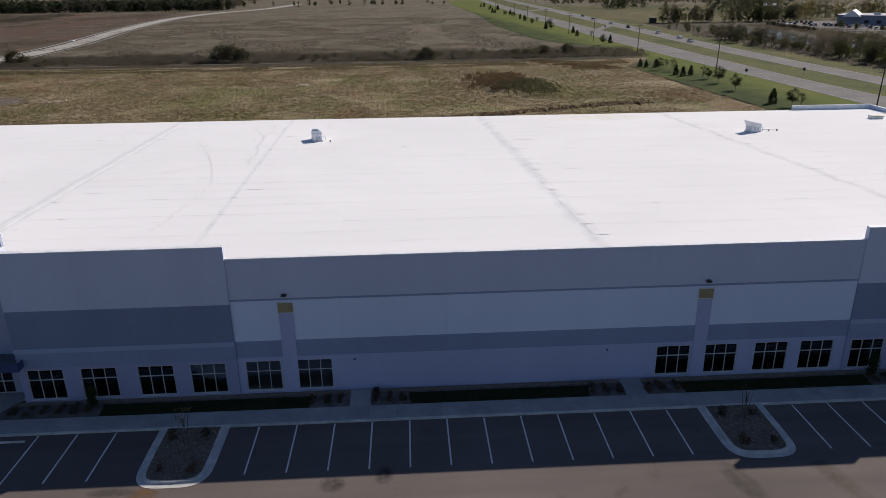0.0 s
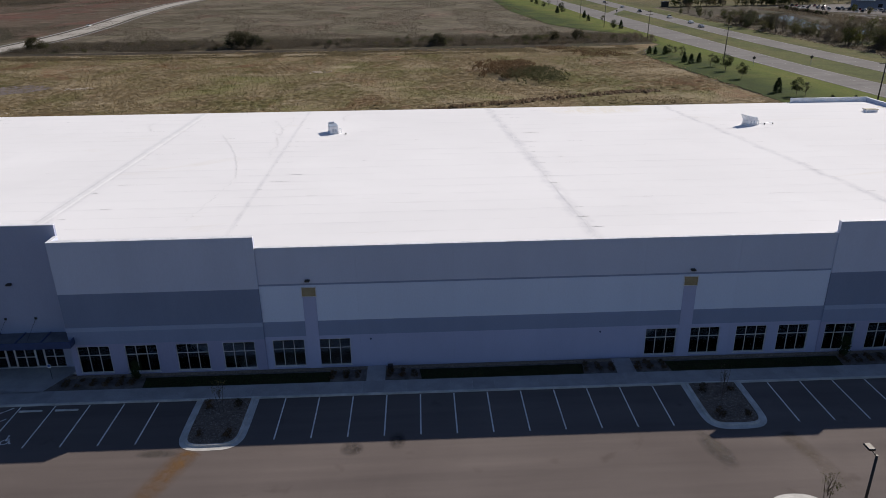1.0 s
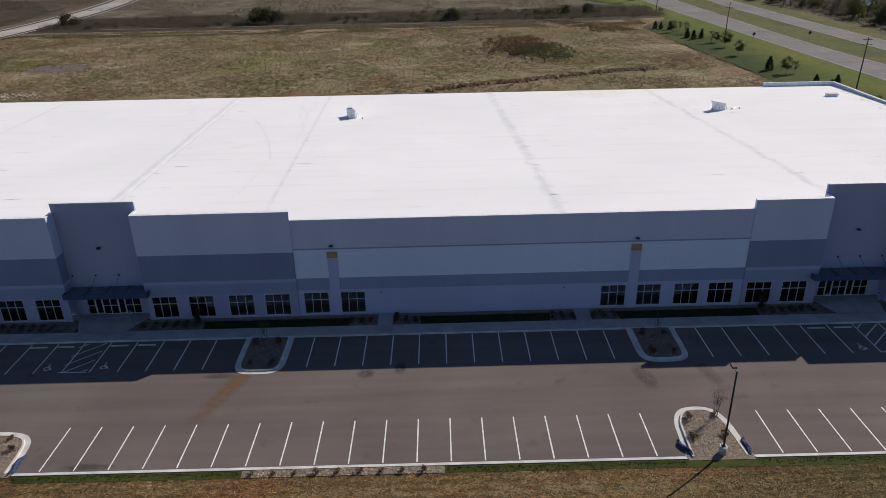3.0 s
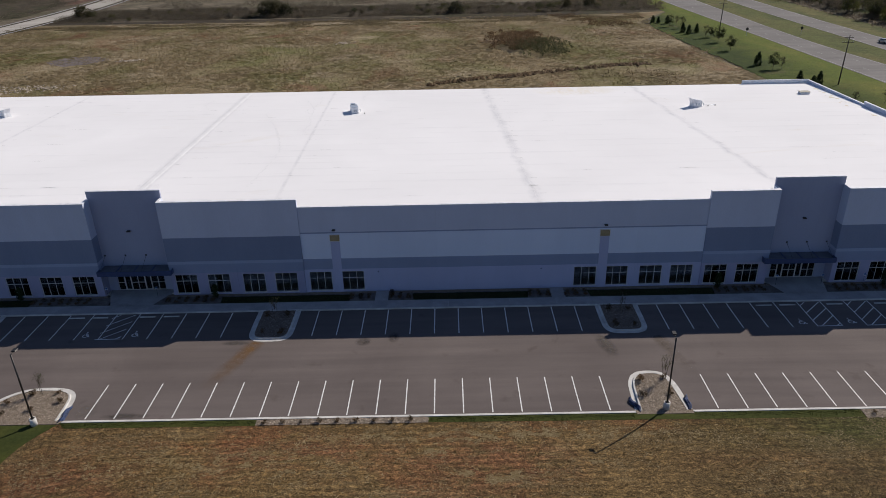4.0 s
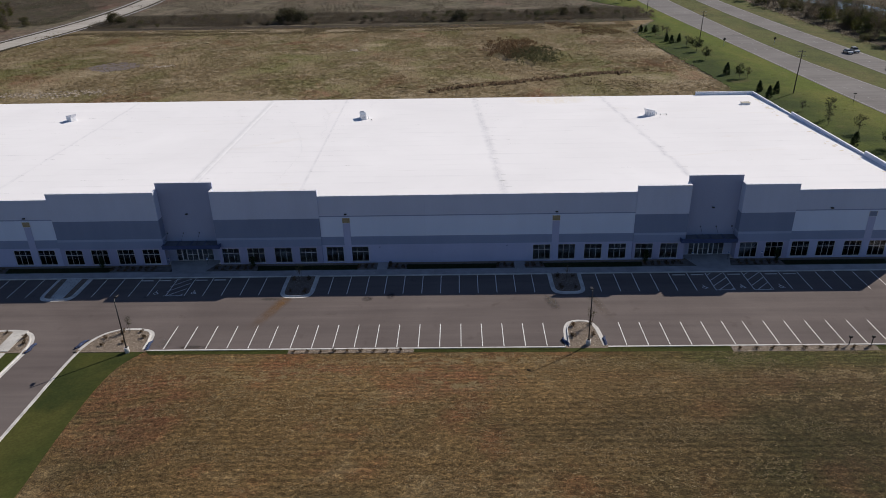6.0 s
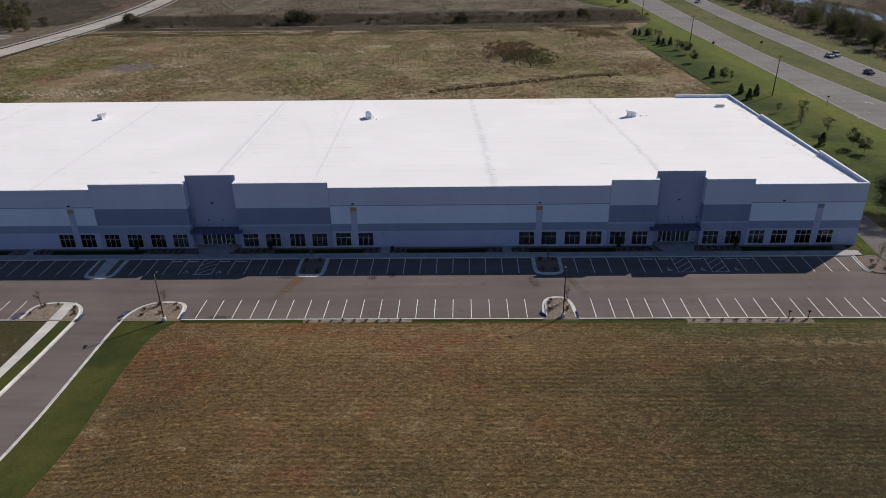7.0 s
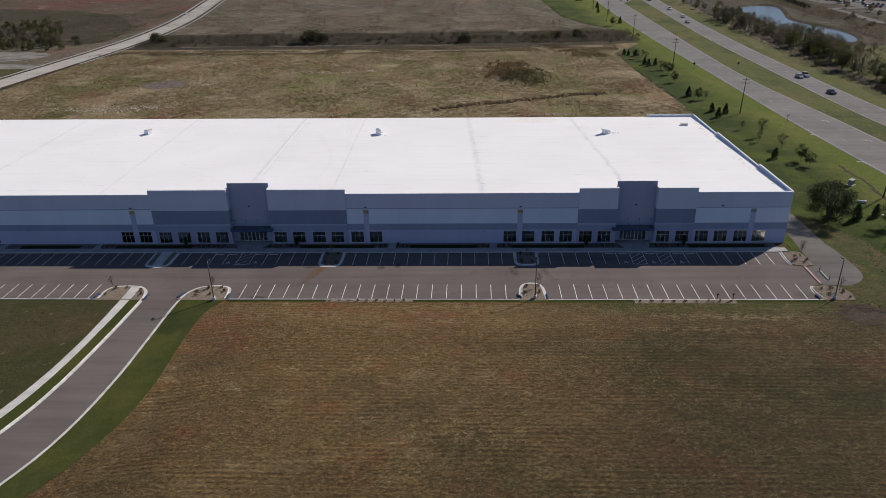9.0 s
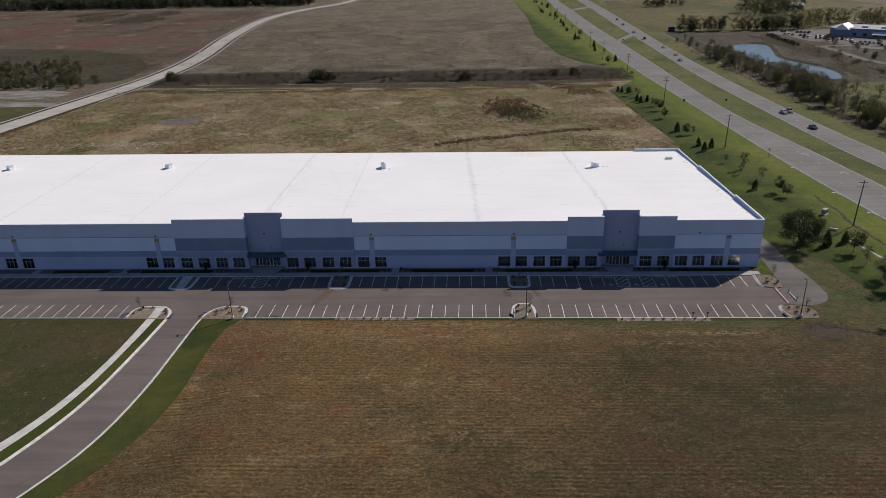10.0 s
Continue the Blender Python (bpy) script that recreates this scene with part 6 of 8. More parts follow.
def utility_pole(m):
    up = tagged(new("utility_pole"), "weathered wooden utility pole with two crossarms", "utility pole", "utility poles")
    bm = bmesh.new()
    tube(bm, (0, 0, -0.3), (0, 0, 12.2), 0.17, 0.11, 10)
    part("pole", bm, POLE_WOOD, up)
    for z, w in ((11.6, 1.2), (10.4, 1.5)):
        bm = bmesh.new()
        soft_box(bm, -w, w, 0.12, 0.22, z - 0.06, z + 0.06, 0.01)
        arm = part("crossarm", bm, POLE_WOOD, up)
        for x in (-w + 0.1, -w / 2, w / 2, w - 0.1):
            bm = bmesh.new()
            tube(bm, (x, 0.17, z + 0.061), (x, 0.17, z + 0.26), 0.05, 0.035, 6)
            part("insulator", bm, UNIT_METAL, arm)
    up.matrix_basis = m
    return up


POLES = ((108.9, 25.4), (101.4, 103.6), (99.2, 184), (97.6, 262), (94.6, 326), (95.6, 388), (93.5, 452), (94, 530), (94.5, 602), (95, 675), (96, 750))
up0 = utility_pole(pose(*POLES[0], 0, 0, 2.5, 8))
for k, (x, y) in enumerate(POLES[1:]):
    copy_thing(up0, pose(x, y, 0, 0, 1.5, 5))


def road_sign(m):
    rs = tagged(new("road_sign"), "small road sign seen from behind on a post", "road sign", "road signs")
    bm = bmesh.new()
    tube(bm, (0, 0, -0.1), (0, 0, 2.9), 0.05, 0.05, 6)
    part("post", bm, UNIT_METAL, rs)
    bm = bmesh.new()
    v = [bm.verts.new((0.62 * math.cos(a), y, 2.4 + 0.62 * math.sin(a))) for y in (-0.075, -0.055) for a in (0, math.pi / 2, math.pi, 3 * math.pi / 2)]
    bm.faces.new(v[:4])
    bm.faces.new(v[4:][::-1])
    for k in range(4):
        bm.faces.new((v[k], v[4 + k], v[4 + (k + 1) % 4], v[(k + 1) % 4]))
    part("plate", bm, DARK_METAL, rs, "dull sign plate")
    rs.matrix_basis = m
    return rs


rs0 = road_sign(pose(106.8, 178.5, 0))
for x, y in ((125.5, 178), (124.0, 412)):
    copy_thing(rs0, pose(x, y, 0))
street = tagged(new("road_sign"), "small T-shaped sign on a dark post", "road sign", "road signs")
bm = bmesh.new()
tube(bm, (0, 0, -0.1), (0, 0, 2.5), 0.05, 0.05, 6)
part("post", bm, DARK_METAL, street)
bm = bmesh.new()
box(bm, -0.45, 0.45, -0.02, 0.02, 2.501, 2.75)
part("plate", bm, DARK_METAL, street, "dull sign plate")
street.matrix_basis = pose(112.3, 91.6, 0)


def bollard(m):
    b = tagged(new("grill_post"), "short dark steel post beside the gravel strip", "post", "short posts")
    bm = bmesh.new()
    tube(bm, (0, 0, 0), (0, 0, 1.0), 0.06, 0.06, 8)
    part("post", bm, DARK_METAL, b)
    bm = bmesh.new()
    soft_box(bm, -0.2, 0.2, -0.14, 0.14, 1.0, 1.28, 0.04)
    part("top_box", bm, DARK_METAL, b)
    b.matrix_basis = m
    return b


b0 = bollard(pose(54.4, -24.2, 0.09))
copy_thing(b0, pose(57.2, -24.2, 0.09))
CABINET = plain("grey_green_cabinet", (0.20, 0.22, 0.20), 0.5)
cab = tagged(new("utility_box"), "grey-green utility cabinet on the lawn", "utility box")
bm = bmesh.new()
soft_box(bm, -1.0, 1.0, -0.7, 0.7, -0.05, 0.12, 0.02)
part("pad", bm, KERB, cab, "concrete pad")
bm = bmesh.new()
soft_box(bm, -0.85, 0.85, -0.5, 0.5, 0.121, 1.4, 0.05)
part("cabinet", bm, CABINET, cab)
bm = bmesh.new()
soft_box(bm, -0.9, 0.9, -0.56, 0.56, 1.401, 1.48, 0.02)
part("lid", bm, CABINET, cab)
cab.matrix_basis = pose(105.6, 34.3, 0, 0, 0, 40)
bm = bmesh.new()
soft_box(bm, -1.0, 1.0, -0.18, 0.18, -0.05, 0.55, 0.04)
soft_box(bm, 0.7, 1.05, 0.181, 0.9, -0.05, 0.4, 0.04)
tagged(part("drain_headwall", bm, KERB), "low white concrete drain headwall on the lawn", "headwall").matrix_basis = pose(102.4, 22.4, 0, 0, 0, -25)



# dark sediment bags at the kerb inlets
BAG = surface("dark_blue_fabric", (0.016, 0.022, 0.05), (0.05, 0.075, 0.16), 3.0, 12, 0.8, bump=0.5, fine_amount=0.4)
for x, y, a in ((19.1, -23.1, 100), (24.1, -22.9, 75), (-35.0, -23.1, 80), (-44.1, -22.6, 60), (-60.1, -23.2, 60), (-50.4, -23.4, 75), (72.6, -23.2, 80)):
    bm = bmesh.new()
    bmesh.ops.create_icosphere(bm, subdivisions=4, radius=1)
    for v in bm.verts:
        k = 1 + 0.35 * noise.noise(v.co * 2.1 + Vector((x, y, 0))) + 0.22 * noise.noise(v.co * 5.3 + Vector((y, x, 3)))
        v.co = Vector((v.co.x * 1.1 * k, v.co.y * 0.2 * k + 0.17 * math.sin(v.co.x * 3.0), max(-0.02, v.co.z * 0.2 * k + 0.09)))
    for f in bm.faces:
        f.smooth = True
    tagged(part("sediment_bag", bm, BAG), "dark blue sediment bag slumped at the kerb", "sediment bag", "sediment bags").matrix_basis = pose(x, y, 0.01, 0, 0, a)

# small fittings by the entrances
SIGN_BLUE = plain("blue_sign", (0.03, 0.08, 0.26), 0.5)
for x, y in ((-34.3, -0.5), (-40.45, -0.5), (41.75, -0.5), (47.3, -0.5), (52.4, -0.5)):
    sg = tagged(new("entrance_sign"), "small blue and white sign on a thin post", "sign", "entrance signs")
    bm = bmesh.new()
    tube(bm, (0, 0, -0.02), (0, 0, 1.45), 0.02, 0.02, 6)
    part("post", bm, DARK_METAL, sg)
    bm = bmesh.new()
    box(bm, -0.14, 0.14, -0.04, -0.022, 1.1, 1.45)
    plate = part("plate", bm, WHITE_METAL, sg, "white sign plate")
    bm = bmesh.new()
    box(bm, -0.12, 0.12, -0.046, -0.041, 1.2, 1.43)
    part("panel", bm, SIGN_BLUE, plate, "blue panel")
    sg.matrix_basis = pose(x, y, 0.12)
meter = tagged(new("meter_box"), "small black box standing by the wall", "box")
bm = bmesh.new()
soft_box(bm, -0.2, 0.2, -0.15, 0.15, 0, 0.42, 0.03)
part("case", bm, BLACK, meter)
bm = bmesh.new()
soft_box(bm, -0.22, 0.22, -0.17, 0.17, 0.421, 0.46, 0.01)
part("lid", bm, BLACK, meter)
meter.matrix_basis = pose(-5.3, -0.7, 0.12)
for x, z in ((-6.9, 2.8), (13.0, 2.8)):
    bm = bmesh.new()
    tube(bm, (0, -0.08, 0), (0, 0, 0), 0.07, 0.09, 10)
    tagged(part("wall_socket", bm, BLUE_METAL), "small dark fitting on the wall", "fitting", "wall fittings").matrix_basis = pose(x, 0, z)


# ---- plants ----
def stems(bm, pts, mi=0):
    for (p, r), (q, s) in zip(pts, pts[1:]):
        tube(bm, p, q, r, s, 6, mi, False)


def crown_points(count, clumps, shape, spread):
    """Leaf places gathered in clumps. shape: gives a clump's centre at random."""
    cs = np.array([shape() for _ in range(clumps)])
    pick = rng.integers(0, clumps, count)
    return cs[pick] + rng.normal(0, spread, (count, 3)) * np.array((1, 1, 0.75)), cs


def make_tree(name, label, h, crown_r, crown_z, leaf, leaves, clumps, spread, size, trunk_r, category="tree", cone=False, multi=1, group=""):
    tree = tagged(new(name), label, category, group)
    h0 = h * crown_z

    def ellipsoid():
        while True:
            p = rng.uniform(-1, 1, 3)
            if 0.25 < p @ p < 1:
                return (p[0] * crown_r, p[1] * crown_r, h0 + (h - h0) * (0.5 + 0.5 * p[2]))

    def egg():
        t = rng.uniform(0, 1) ** 0.9
        a = rng.uniform(0, 6.28)
        r = crown_r * (1 - t) ** 0.55 * (0.8 + 0.35 * math.sin(3 * a + 1) * (1 - t)) * math.sqrt(rng.uniform(0.15, 1))
        return (r * math.cos(a), r * math.sin(a), h0 + (h - h0) * t)

    def conical():
        t = rng.uniform(0, 1) ** 1.2
        a = rng.uniform(0, 6.28)
        r = crown_r * (1 - t ** 1.6) * (0.7 + 0.3 * min(1, 5 * t)) * rng.uniform(0.5, 1.0) + 0.05
        return (r * math.cos(a), r * math.sin(a), h0 + (h - h0) * t)
    pts, cs = crown_points(leaves, clumps, egg if cone == "egg" else conical if cone else ellipsoid, spread)
    pts[:, 2] = np.maximum(pts[:, 2], 0.05)
    bm = bmesh.new()
    for k in range(multi):
        a = 6.28 * k / multi
        dx, dy = (0.12 * h * math.cos(a), 0.12 * h * math.sin(a)) if multi > 1 else (0, 0)
        stems(bm, [((0.3 * dx, 0.3 * dy, -0.15), trunk_r), ((dx * 0.6, dy * 0.6, h * 0.3), trunk_r * 0.75), ((dx, dy, h * 0.62), trunk_r * 0.45), ((dx * 1.2, dy * 1.2, h * 0.93), trunk_r * 0.12)])
    part("trunk", bm, BARK, tree, "brown bark trunk")
    bm = bmesh.new()
    for c in cs[: min(len(cs), 16)]:
        z = min(c[2] * 0.65, h * 0.6)
        stems(bm, [((0, 0, z), trunk_r * 0.4), (tuple(c * np.array((0.5, 0.5, 1)) * np.array((1, 1, 0.9))), trunk_r * 0.22), (tuple(c), trunk_r * 0.06)])
    part("branchwork", bm, BARK, tree)["kind"] = "stuff"
    v, fcs = leaf_quads(pts, size)
    crown = new("crown", array_mesh("crown", v, fcs, leaf))
    crown.parent = tree
    return tree


def plant(proto, x, y, s=1.0, z=0.0, sz=None):
    m = pose(x, y, z, 0, 0, rng.uniform(0, 360)) @ Matrix.Diagonal((s, s, sz or s * rng.uniform(0.9, 1.12), 1))
    return copy_thing(proto, m)



EVERGREEN = [make_tree("evergreen_tree", "small dense dark conifer on the lawn", 4.0, 1.25, 0.03, LEAF_DARK, 3000, 90, 0.2, 0.11, 0.09, cone=True, group="lawn trees") for _ in range(2)]
YOUNG = [make_tree("young_tree", "young round-headed deciduous tree on the lawn", 4.6, 1.5, 0.3, LEAF_DEEP, 1700, 30, 0.34, 0.11, 0.07, group="lawn trees"),
         make_tree("young_tree", "young sparse deciduous tree on the lawn", 4.8, 1.2, 0.25, LEAF_OLIVE, 700, 20, 0.3, 0.10, 0.06, group="lawn trees")]
WOOD = [make_tree("woodland_tree", "half-bare olive woodland tree", 9.5, 3.4, 0.16, LEAF_OLIVE, 2600, 30, 0.7, 0.19, 0.2, group="woodland trees"),
        make_tree("woodland_tree", "thin nearly bare woodland tree", 10.5, 3.2, 0.25, LEAF_GREY, 900, 30, 0.8, 0.17, 0.2, multi=3, group="woodland trees"),
        make_tree("woodland_tree", "green leafy woodland tree", 8.5, 3.4, 0.10, LEAF_DEEP, 1900, 34, 0.8, 0.24, 0.2, group="woodland trees"),
        make_tree("woodland_tree", "light green leafy woodland tree", 9.0, 3.3, 0.14, LEAF_GREEN, 1500, 30, 0.8, 0.22, 0.2, group="woodland trees")]
BUSH = [make_tree("bush", "ragged dull green field bush", 3.6, 2.2, 0.03, LEAF_BUSH, 1900, 28, 0.5, 0.16, 0.08, "bush", multi=3, group="ditch bushes"),
        make_tree("bush", "straggling brown thicket bush", 2.6, 2.2, 0.05, LEAF_GREY, 1200, 24, 0.5, 0.14, 0.05, "bush", multi=3, group="ditch bushes"),
        make_tree("bush", "olive scrub bush in the ditch", 2.8, 2.0, 0.05, LEAF_OLIVE, 1300, 24, 0.45, 0.14, 0.05, "bush", multi=3, group="ditch bushes")]
SHRUB = make_tree("shrub", "small brownish ornamental shrub in the gravel", 0.5, 0.32, 0.08, LEAF_BROWN, 220, 12, 0.09, 0.05, 0.02, "shrub", multi=3, group="bed shrubs")
SHRUB_G = make_tree("shrub", "small dull brown-green shrub in the bed", 0.38, 0.26, 0.08, LEAF_BROWN, 200, 12, 0.08, 0.045, 0.02, "shrub", multi=3, group="bed shrubs")
YELLOWING = make_tree("sapling", "thin sapling with a few pale yellow leaves", 3.6, 0.55, 0.5, LEAF_YELLOW, 130, 16, 0.12, 0.05, 0.035, "sapling", multi=2, group="island saplings")
BARE = make_tree("sapling", "bare thin sapling with upright twigs", 3.0, 0.5, 0.45, LEAF_GREY, 60, 18, 0.1, 0.03, 0.035, "sapling", multi=3, group="island saplings")
SAPLING = make_tree("sapling", "thin sapling with small olive leaves", 3.4, 0.6, 0.45, LEAF_OLIVE, 420, 18, 0.2, 0.045, 0.04, "sapling", multi=2, group="island saplings")
COLUMN = make_tree("column_shrub", "narrow upright dark evergreen by the wall", 1.9, 0.30, 0.02, LEAF_DARK, 1800, 40, 0.12, 0.055, 0.05, "shrub", cone=False, group="column shrubs")
BIG = make_tree("broad_tree", "large spreading dark tree with a ragged half-bare crown", 9.4, 5.2, 0.03, LEAF_DEEP, 13000, 70, 0.62, 0.13, 0.24, multi=5)
PROTOS = EVERGREEN + YOUNG + WOOD + BUSH + [SHRUB, SHRUB_G, SAPLING, YELLOWING, BARE, COLUMN]

BIG.matrix_basis = pose(90.4, 12.6, 0) @ Matrix.Diagonal((1.0, 1.0, 0.95, 1))
plant(EVERGREEN[0], 96.2, 12.2, 0.9)
ROW_FAR = ((83.8, 214.5, 0, 0.9), (85.4, 212.5, 0, 0.85), (88.4, 211, 1, 0.95), (87.2, 203.5, 2, 0.95), (91.2, 208, 3, 0.8), (90.6, 199.5, 3, 0.95), (88.0, 189.5, 0, 1.0), (89.0, 185.8, 1, 1.0), (92.6, 188.3, 0, 0.95), (92.4, 177.6, 3, 0.9), (94.3, 177.8, 2, 0.85), (93.4, 168.2, 2, 1.15), (92.0, 152.9, 2, 1.05), (91.1, 129.2, 0, 1.15), (93.0, 123.2, 2, 1.0), (95.8, 124, 3, 0.85), (92.8, 106.6, 0, 1.0), (92.8, 99.4, 1, 1.0), (96.8, 104.3, 0, 1.0), (95.7, 84.8, 3, 0.7))
ROW_NEAR = ((98.9, 77.2, 3, 1.2), (96.2, 71.4, 3, 0.8), (100.2, 64.8, 3, 1.1), (94.9, 55.8, 1, 1.0), (101.0, 53.4, 2, 1.05), (101.4, 48.6, 2, 1.0), (100.6, 8.0, 2, 1.25), (101.5, 14.2, 0, 1.0), (100.2, 1.2, 3, 1.1), (100.2, -6.2, 2, 1.2), (98.6, -11.5, 2, 1.25), (90.0, -29, 2, 1.1), (97.2, 19.8, 1, 0.9), (82, 241, 3, 0.8))
for x, y, kind, s in ROW_FAR + ROW_NEAR:
    plant((EVERGREEN + YOUNG)[kind], x, y, s * (0.78 if kind < 2 else 0.95))
for k in range(26):
    plant((EVERGREEN + YOUNG)[int(rng.integers(0, 4))], rng.uniform(86, 104), 300 + 24 * k + rng.uniform(-9, 9), rng.uniform(0.8, 1.2))
# ditch thicket across the back of the field
for x, y, s, kind in ((-79, 259, 1.6, 0), (-75, 260, 1.75, 0), (-70.5, 259, 1.45, 0), (-165, 265, 1.6, 0), (-162, 266, 1.1, 2), (6.5, 257, 1.4, 0), (9, 258, 0.9, 2), (50, 262, 1.1, 2), (45, 262, 1.0, 2), (68, 266, 1.2, 0), (57, 263, 1.0, 0), (72, 268, 1.0, 1), (-45, 264, 0.8, 1), (-8, 263, 0.8, 1)):
    plant(BUSH[kind], x, y, s)
for k in range(170):
    x = rng.uniform(-158, 104)
    plant(BUSH[(1, 1, 2)[int(rng.integers(0, 3))]], x, 255 + rng.uniform(-4, 26) + (3 if x < -90 else 0), rng.uniform(0.35, 0.75))
# belt of trees beyond the highway and round the pond
for x0, x1, y0, y1, count, lo, hi in ((159, 171, 268, 332, 22, 0.5, 0.85), (168, 182, 203, 252, 26, 0.65, 1.05), (167, 179, 134, 202, 24, 0.6, 0.95), (172, 190, 62, 134, 30, 0.6, 1.0), (176, 206, 120, 226, 16, 0.4, 0.75), (162, 186, 330, 420, 12, 0.35, 0.6)):
    for k in range(count):
        plant(WOOD[int(rng.choice((0, 0, 1, 1, 1, 3)))], rng.uniform(x0, x1), rng.uniform(y0, y1), rng.uniform(lo, hi))
for k in range(34):
    plant(BUSH[1 + int(rng.integers(0, 2))], rng.uniform(160, 182), rng.uniform(100, 350), rng.uniform(0.5, 1.1))
for k in range(30):
    plant(BUSH[1 + int(rng.integers(0, 2))], rng.uniform(232, 258) if k % 2 else rng.uniform(176, 226), rng.uniform(240, 345) if k % 2 else rng.uniform(120, 228), rng.uniform(0.4, 0.8))
for x, y in ((262, 330), (268, 352), (258, 310), (282, 344), (300, 330), (274, 366), (262, 372), (290, 368), (310, 352), (276, 412), (268, 398), (300, 300), (320, 320)):
    plant(WOOD[int(rng.choice((0, 2, 3)))], x, y, rng.uniform(0.35, 0.6))
for k in range(26):
    plant(WOOD[int(rng.choice((0, 1, 1, 3)))], rng.uniform(-290, -222), rng.uniform(246, 276), rng.uniform(0.25, 0.6))
for k in range(30):
    plant(BUSH[1 + int(rng.integers(0, 2))], rng.uniform(-290, -206), rng.uniform(246, 282), rng.uniform(0.7, 1.5))


def wood_mass(name, places, leaves, label, size=0.55, mix=(0, 0, 1, 2)):
    """A far wood: ragged crowns of leaves down to the ground over thin trunks, as one object."""
    pts = []
    for x, y, h in places:
        r = h * rng.uniform(0.24, 0.36)
        up = rng.uniform(0.12, 0.92, 11)
        girth = r * np.sin(np.pi * np.clip(up, 0.15, 0.9)) ** 0.6
        turn = rng.uniform(0, 6.28, 11)
        out = girth * np.sqrt(rng.uniform(0.05, 1, 11))
        c = np.stack((x + out * np.cos(turn), y + out * np.sin(turn), h * up), 1)
        pick = rng.integers(0, 11, leaves)
        pts.append(c[pick] + rng.normal(0, 1, (leaves, 3)) * (0.16 * r + 0.12) * np.array((1, 1, 0.8)))
        stem = np.arange(leaves) < leaves // 12
        pts[-1][stem] = np.stack((x + rng.normal(0, 0.12, stem.sum()), y + rng.normal(0, 0.12, stem.sum()), rng.uniform(0, 0.5 * h, stem.sum())), 1)
    pts = np.concatenate(pts)
    pts[:, 2] = np.maximum(pts[:, 2], 0.1)
    v, fcs = leaf_quads(pts, size)
    me = array_mesh(name, v, fcs, LEAF_OLIVE)
    for m in (LEAF_DEEP, LEAF_GREY, LEAF_GREEN, LEAF_YELLOW):
        me.materials.append(m)
    kind = np.repeat(rng.choice(mix, len(places)), leaves)
    me.polygons.foreach_set("material_index", kind.astype(np.int32))
    tagged(new(name, me), label, "woods", kind="stuff")


def low_brush(name, x0, x1, y0, y1, count, size, height, material, label, inside=None, grain_at=0.05, cut=0.0):
    """A patchy mat of low growth over a stretch of ground, as one object."""
    cen = np.stack((rng.uniform(x0, x1, count), rng.uniform(y0, y1, count), np.abs(rng.normal(0, height, count))), 1)
    cen = cen[np.array([noise.noise((x * grain_at, y * grain_at * 0.6, 5)) + 0.5 * noise.noise((x * grain_at * 5, y * grain_at * 3, 2)) > cut and (inside is None or inside(x, y)) for x, y, z in cen])]
    v, fcs = leaf_quads(cen, size)
    tagged(new(name, array_mesh(name, v, fcs, material)), label, "brush", kind="stuff")


def spread(count, x0, x1, y0, y1, h0, h1):
    return np.stack((rng.uniform(x0, x1, count), rng.uniform(y0, y1, count), rng.uniform(h0, h1, count)), 1)


wood_mass("far_wood", spread(1000, -1150, -225, 893, 965, 10, 16), 150, "dense grey-green woods along the far skyline", 1.0, (1, 1, 2, 2, 0))
wood_mass("far_wood", spread(420, -1150, -225, 965, 1200, 10, 16), 90, "dense grey-green woods along the far skyline", 1.0, (1, 0, 2))
wood_mass("far_wood", spread(9, -200, 60, 960, 1060, 6, 9), 120, "lone trees on the far grassland")
wood_mass("far_wood", spread(320, 182, 700, 880, 1050, 9, 15), 130, "leafy woods beyond the meadow", 0.7)

wood_mass("tree_belt", spread(80, 184, 282, 476, 488, 8, 14), 520, "mixed green and yellowing belt of trees", 0.30, (0, 0, 1, 2, 3, 4))
wood_mass("tree_belt", spread(130, 282, 440, 486, 535, 10, 16), 420, "mixed green and yellowing belt of trees", 0.30, (0, 1, 2, 3, 4, 4))
wood_mass("tree_belt", spread(46, 288, 345, 600, 660, 14, 21), 420, "dark clump of tall trees in the meadow", 0.4, (1, 1, 0))
wood_mass("tree_belt", spread(22, 214, 258, 742, 775, 9, 13), 300, "dark clump of trees in the meadow", 0.4, (1, 1, 0))
thicket = spread(420, -390, -210, 247, 345, 2.5, 6.5)
wood_mass("thicket", thicket[thicket[:, 0] < -213 - 0.5 * (thicket[:, 1] - 250)], 420, "grey-green thicket beside the gravel yard", 0.22, (0, 0, 2, 3))
low_brush("yard_brush", -400, -200, 265, 400, 30000, 0.24, 0.5, LEAF_GREY, "low dark brush beyond the yard", lambda x, y: x < -199 - 0.1 * max(0, y - 300), 0.03, 0.0)
wood_mass("thicket", spread(110, 166, 185, 235, 350, 3, 7), 420, "bare grey brush along the pond", 0.15, (2, 2, 0))
bank = np.array([(242 - 4 * t + rng.normal(0, 1.2), 440 - 64 * t + rng.normal(0, 1.2), rng.uniform(1.2, 2.4)) for t in np.linspace(0, 1, 60)])
wood_mass("thicket", bank, 160, "dark clipped brush on the bank above the pond", 0.3, (1, 2))
low_brush("bank_brush", 208, 250, 240, 440, 24000, 0.24, 0.5, LEAF_GREY, "low brown brush on the pond's far bank", lambda x, y: x > 226 or y < 235 or (x > 217 and y < 345), 0.04, -0.05)
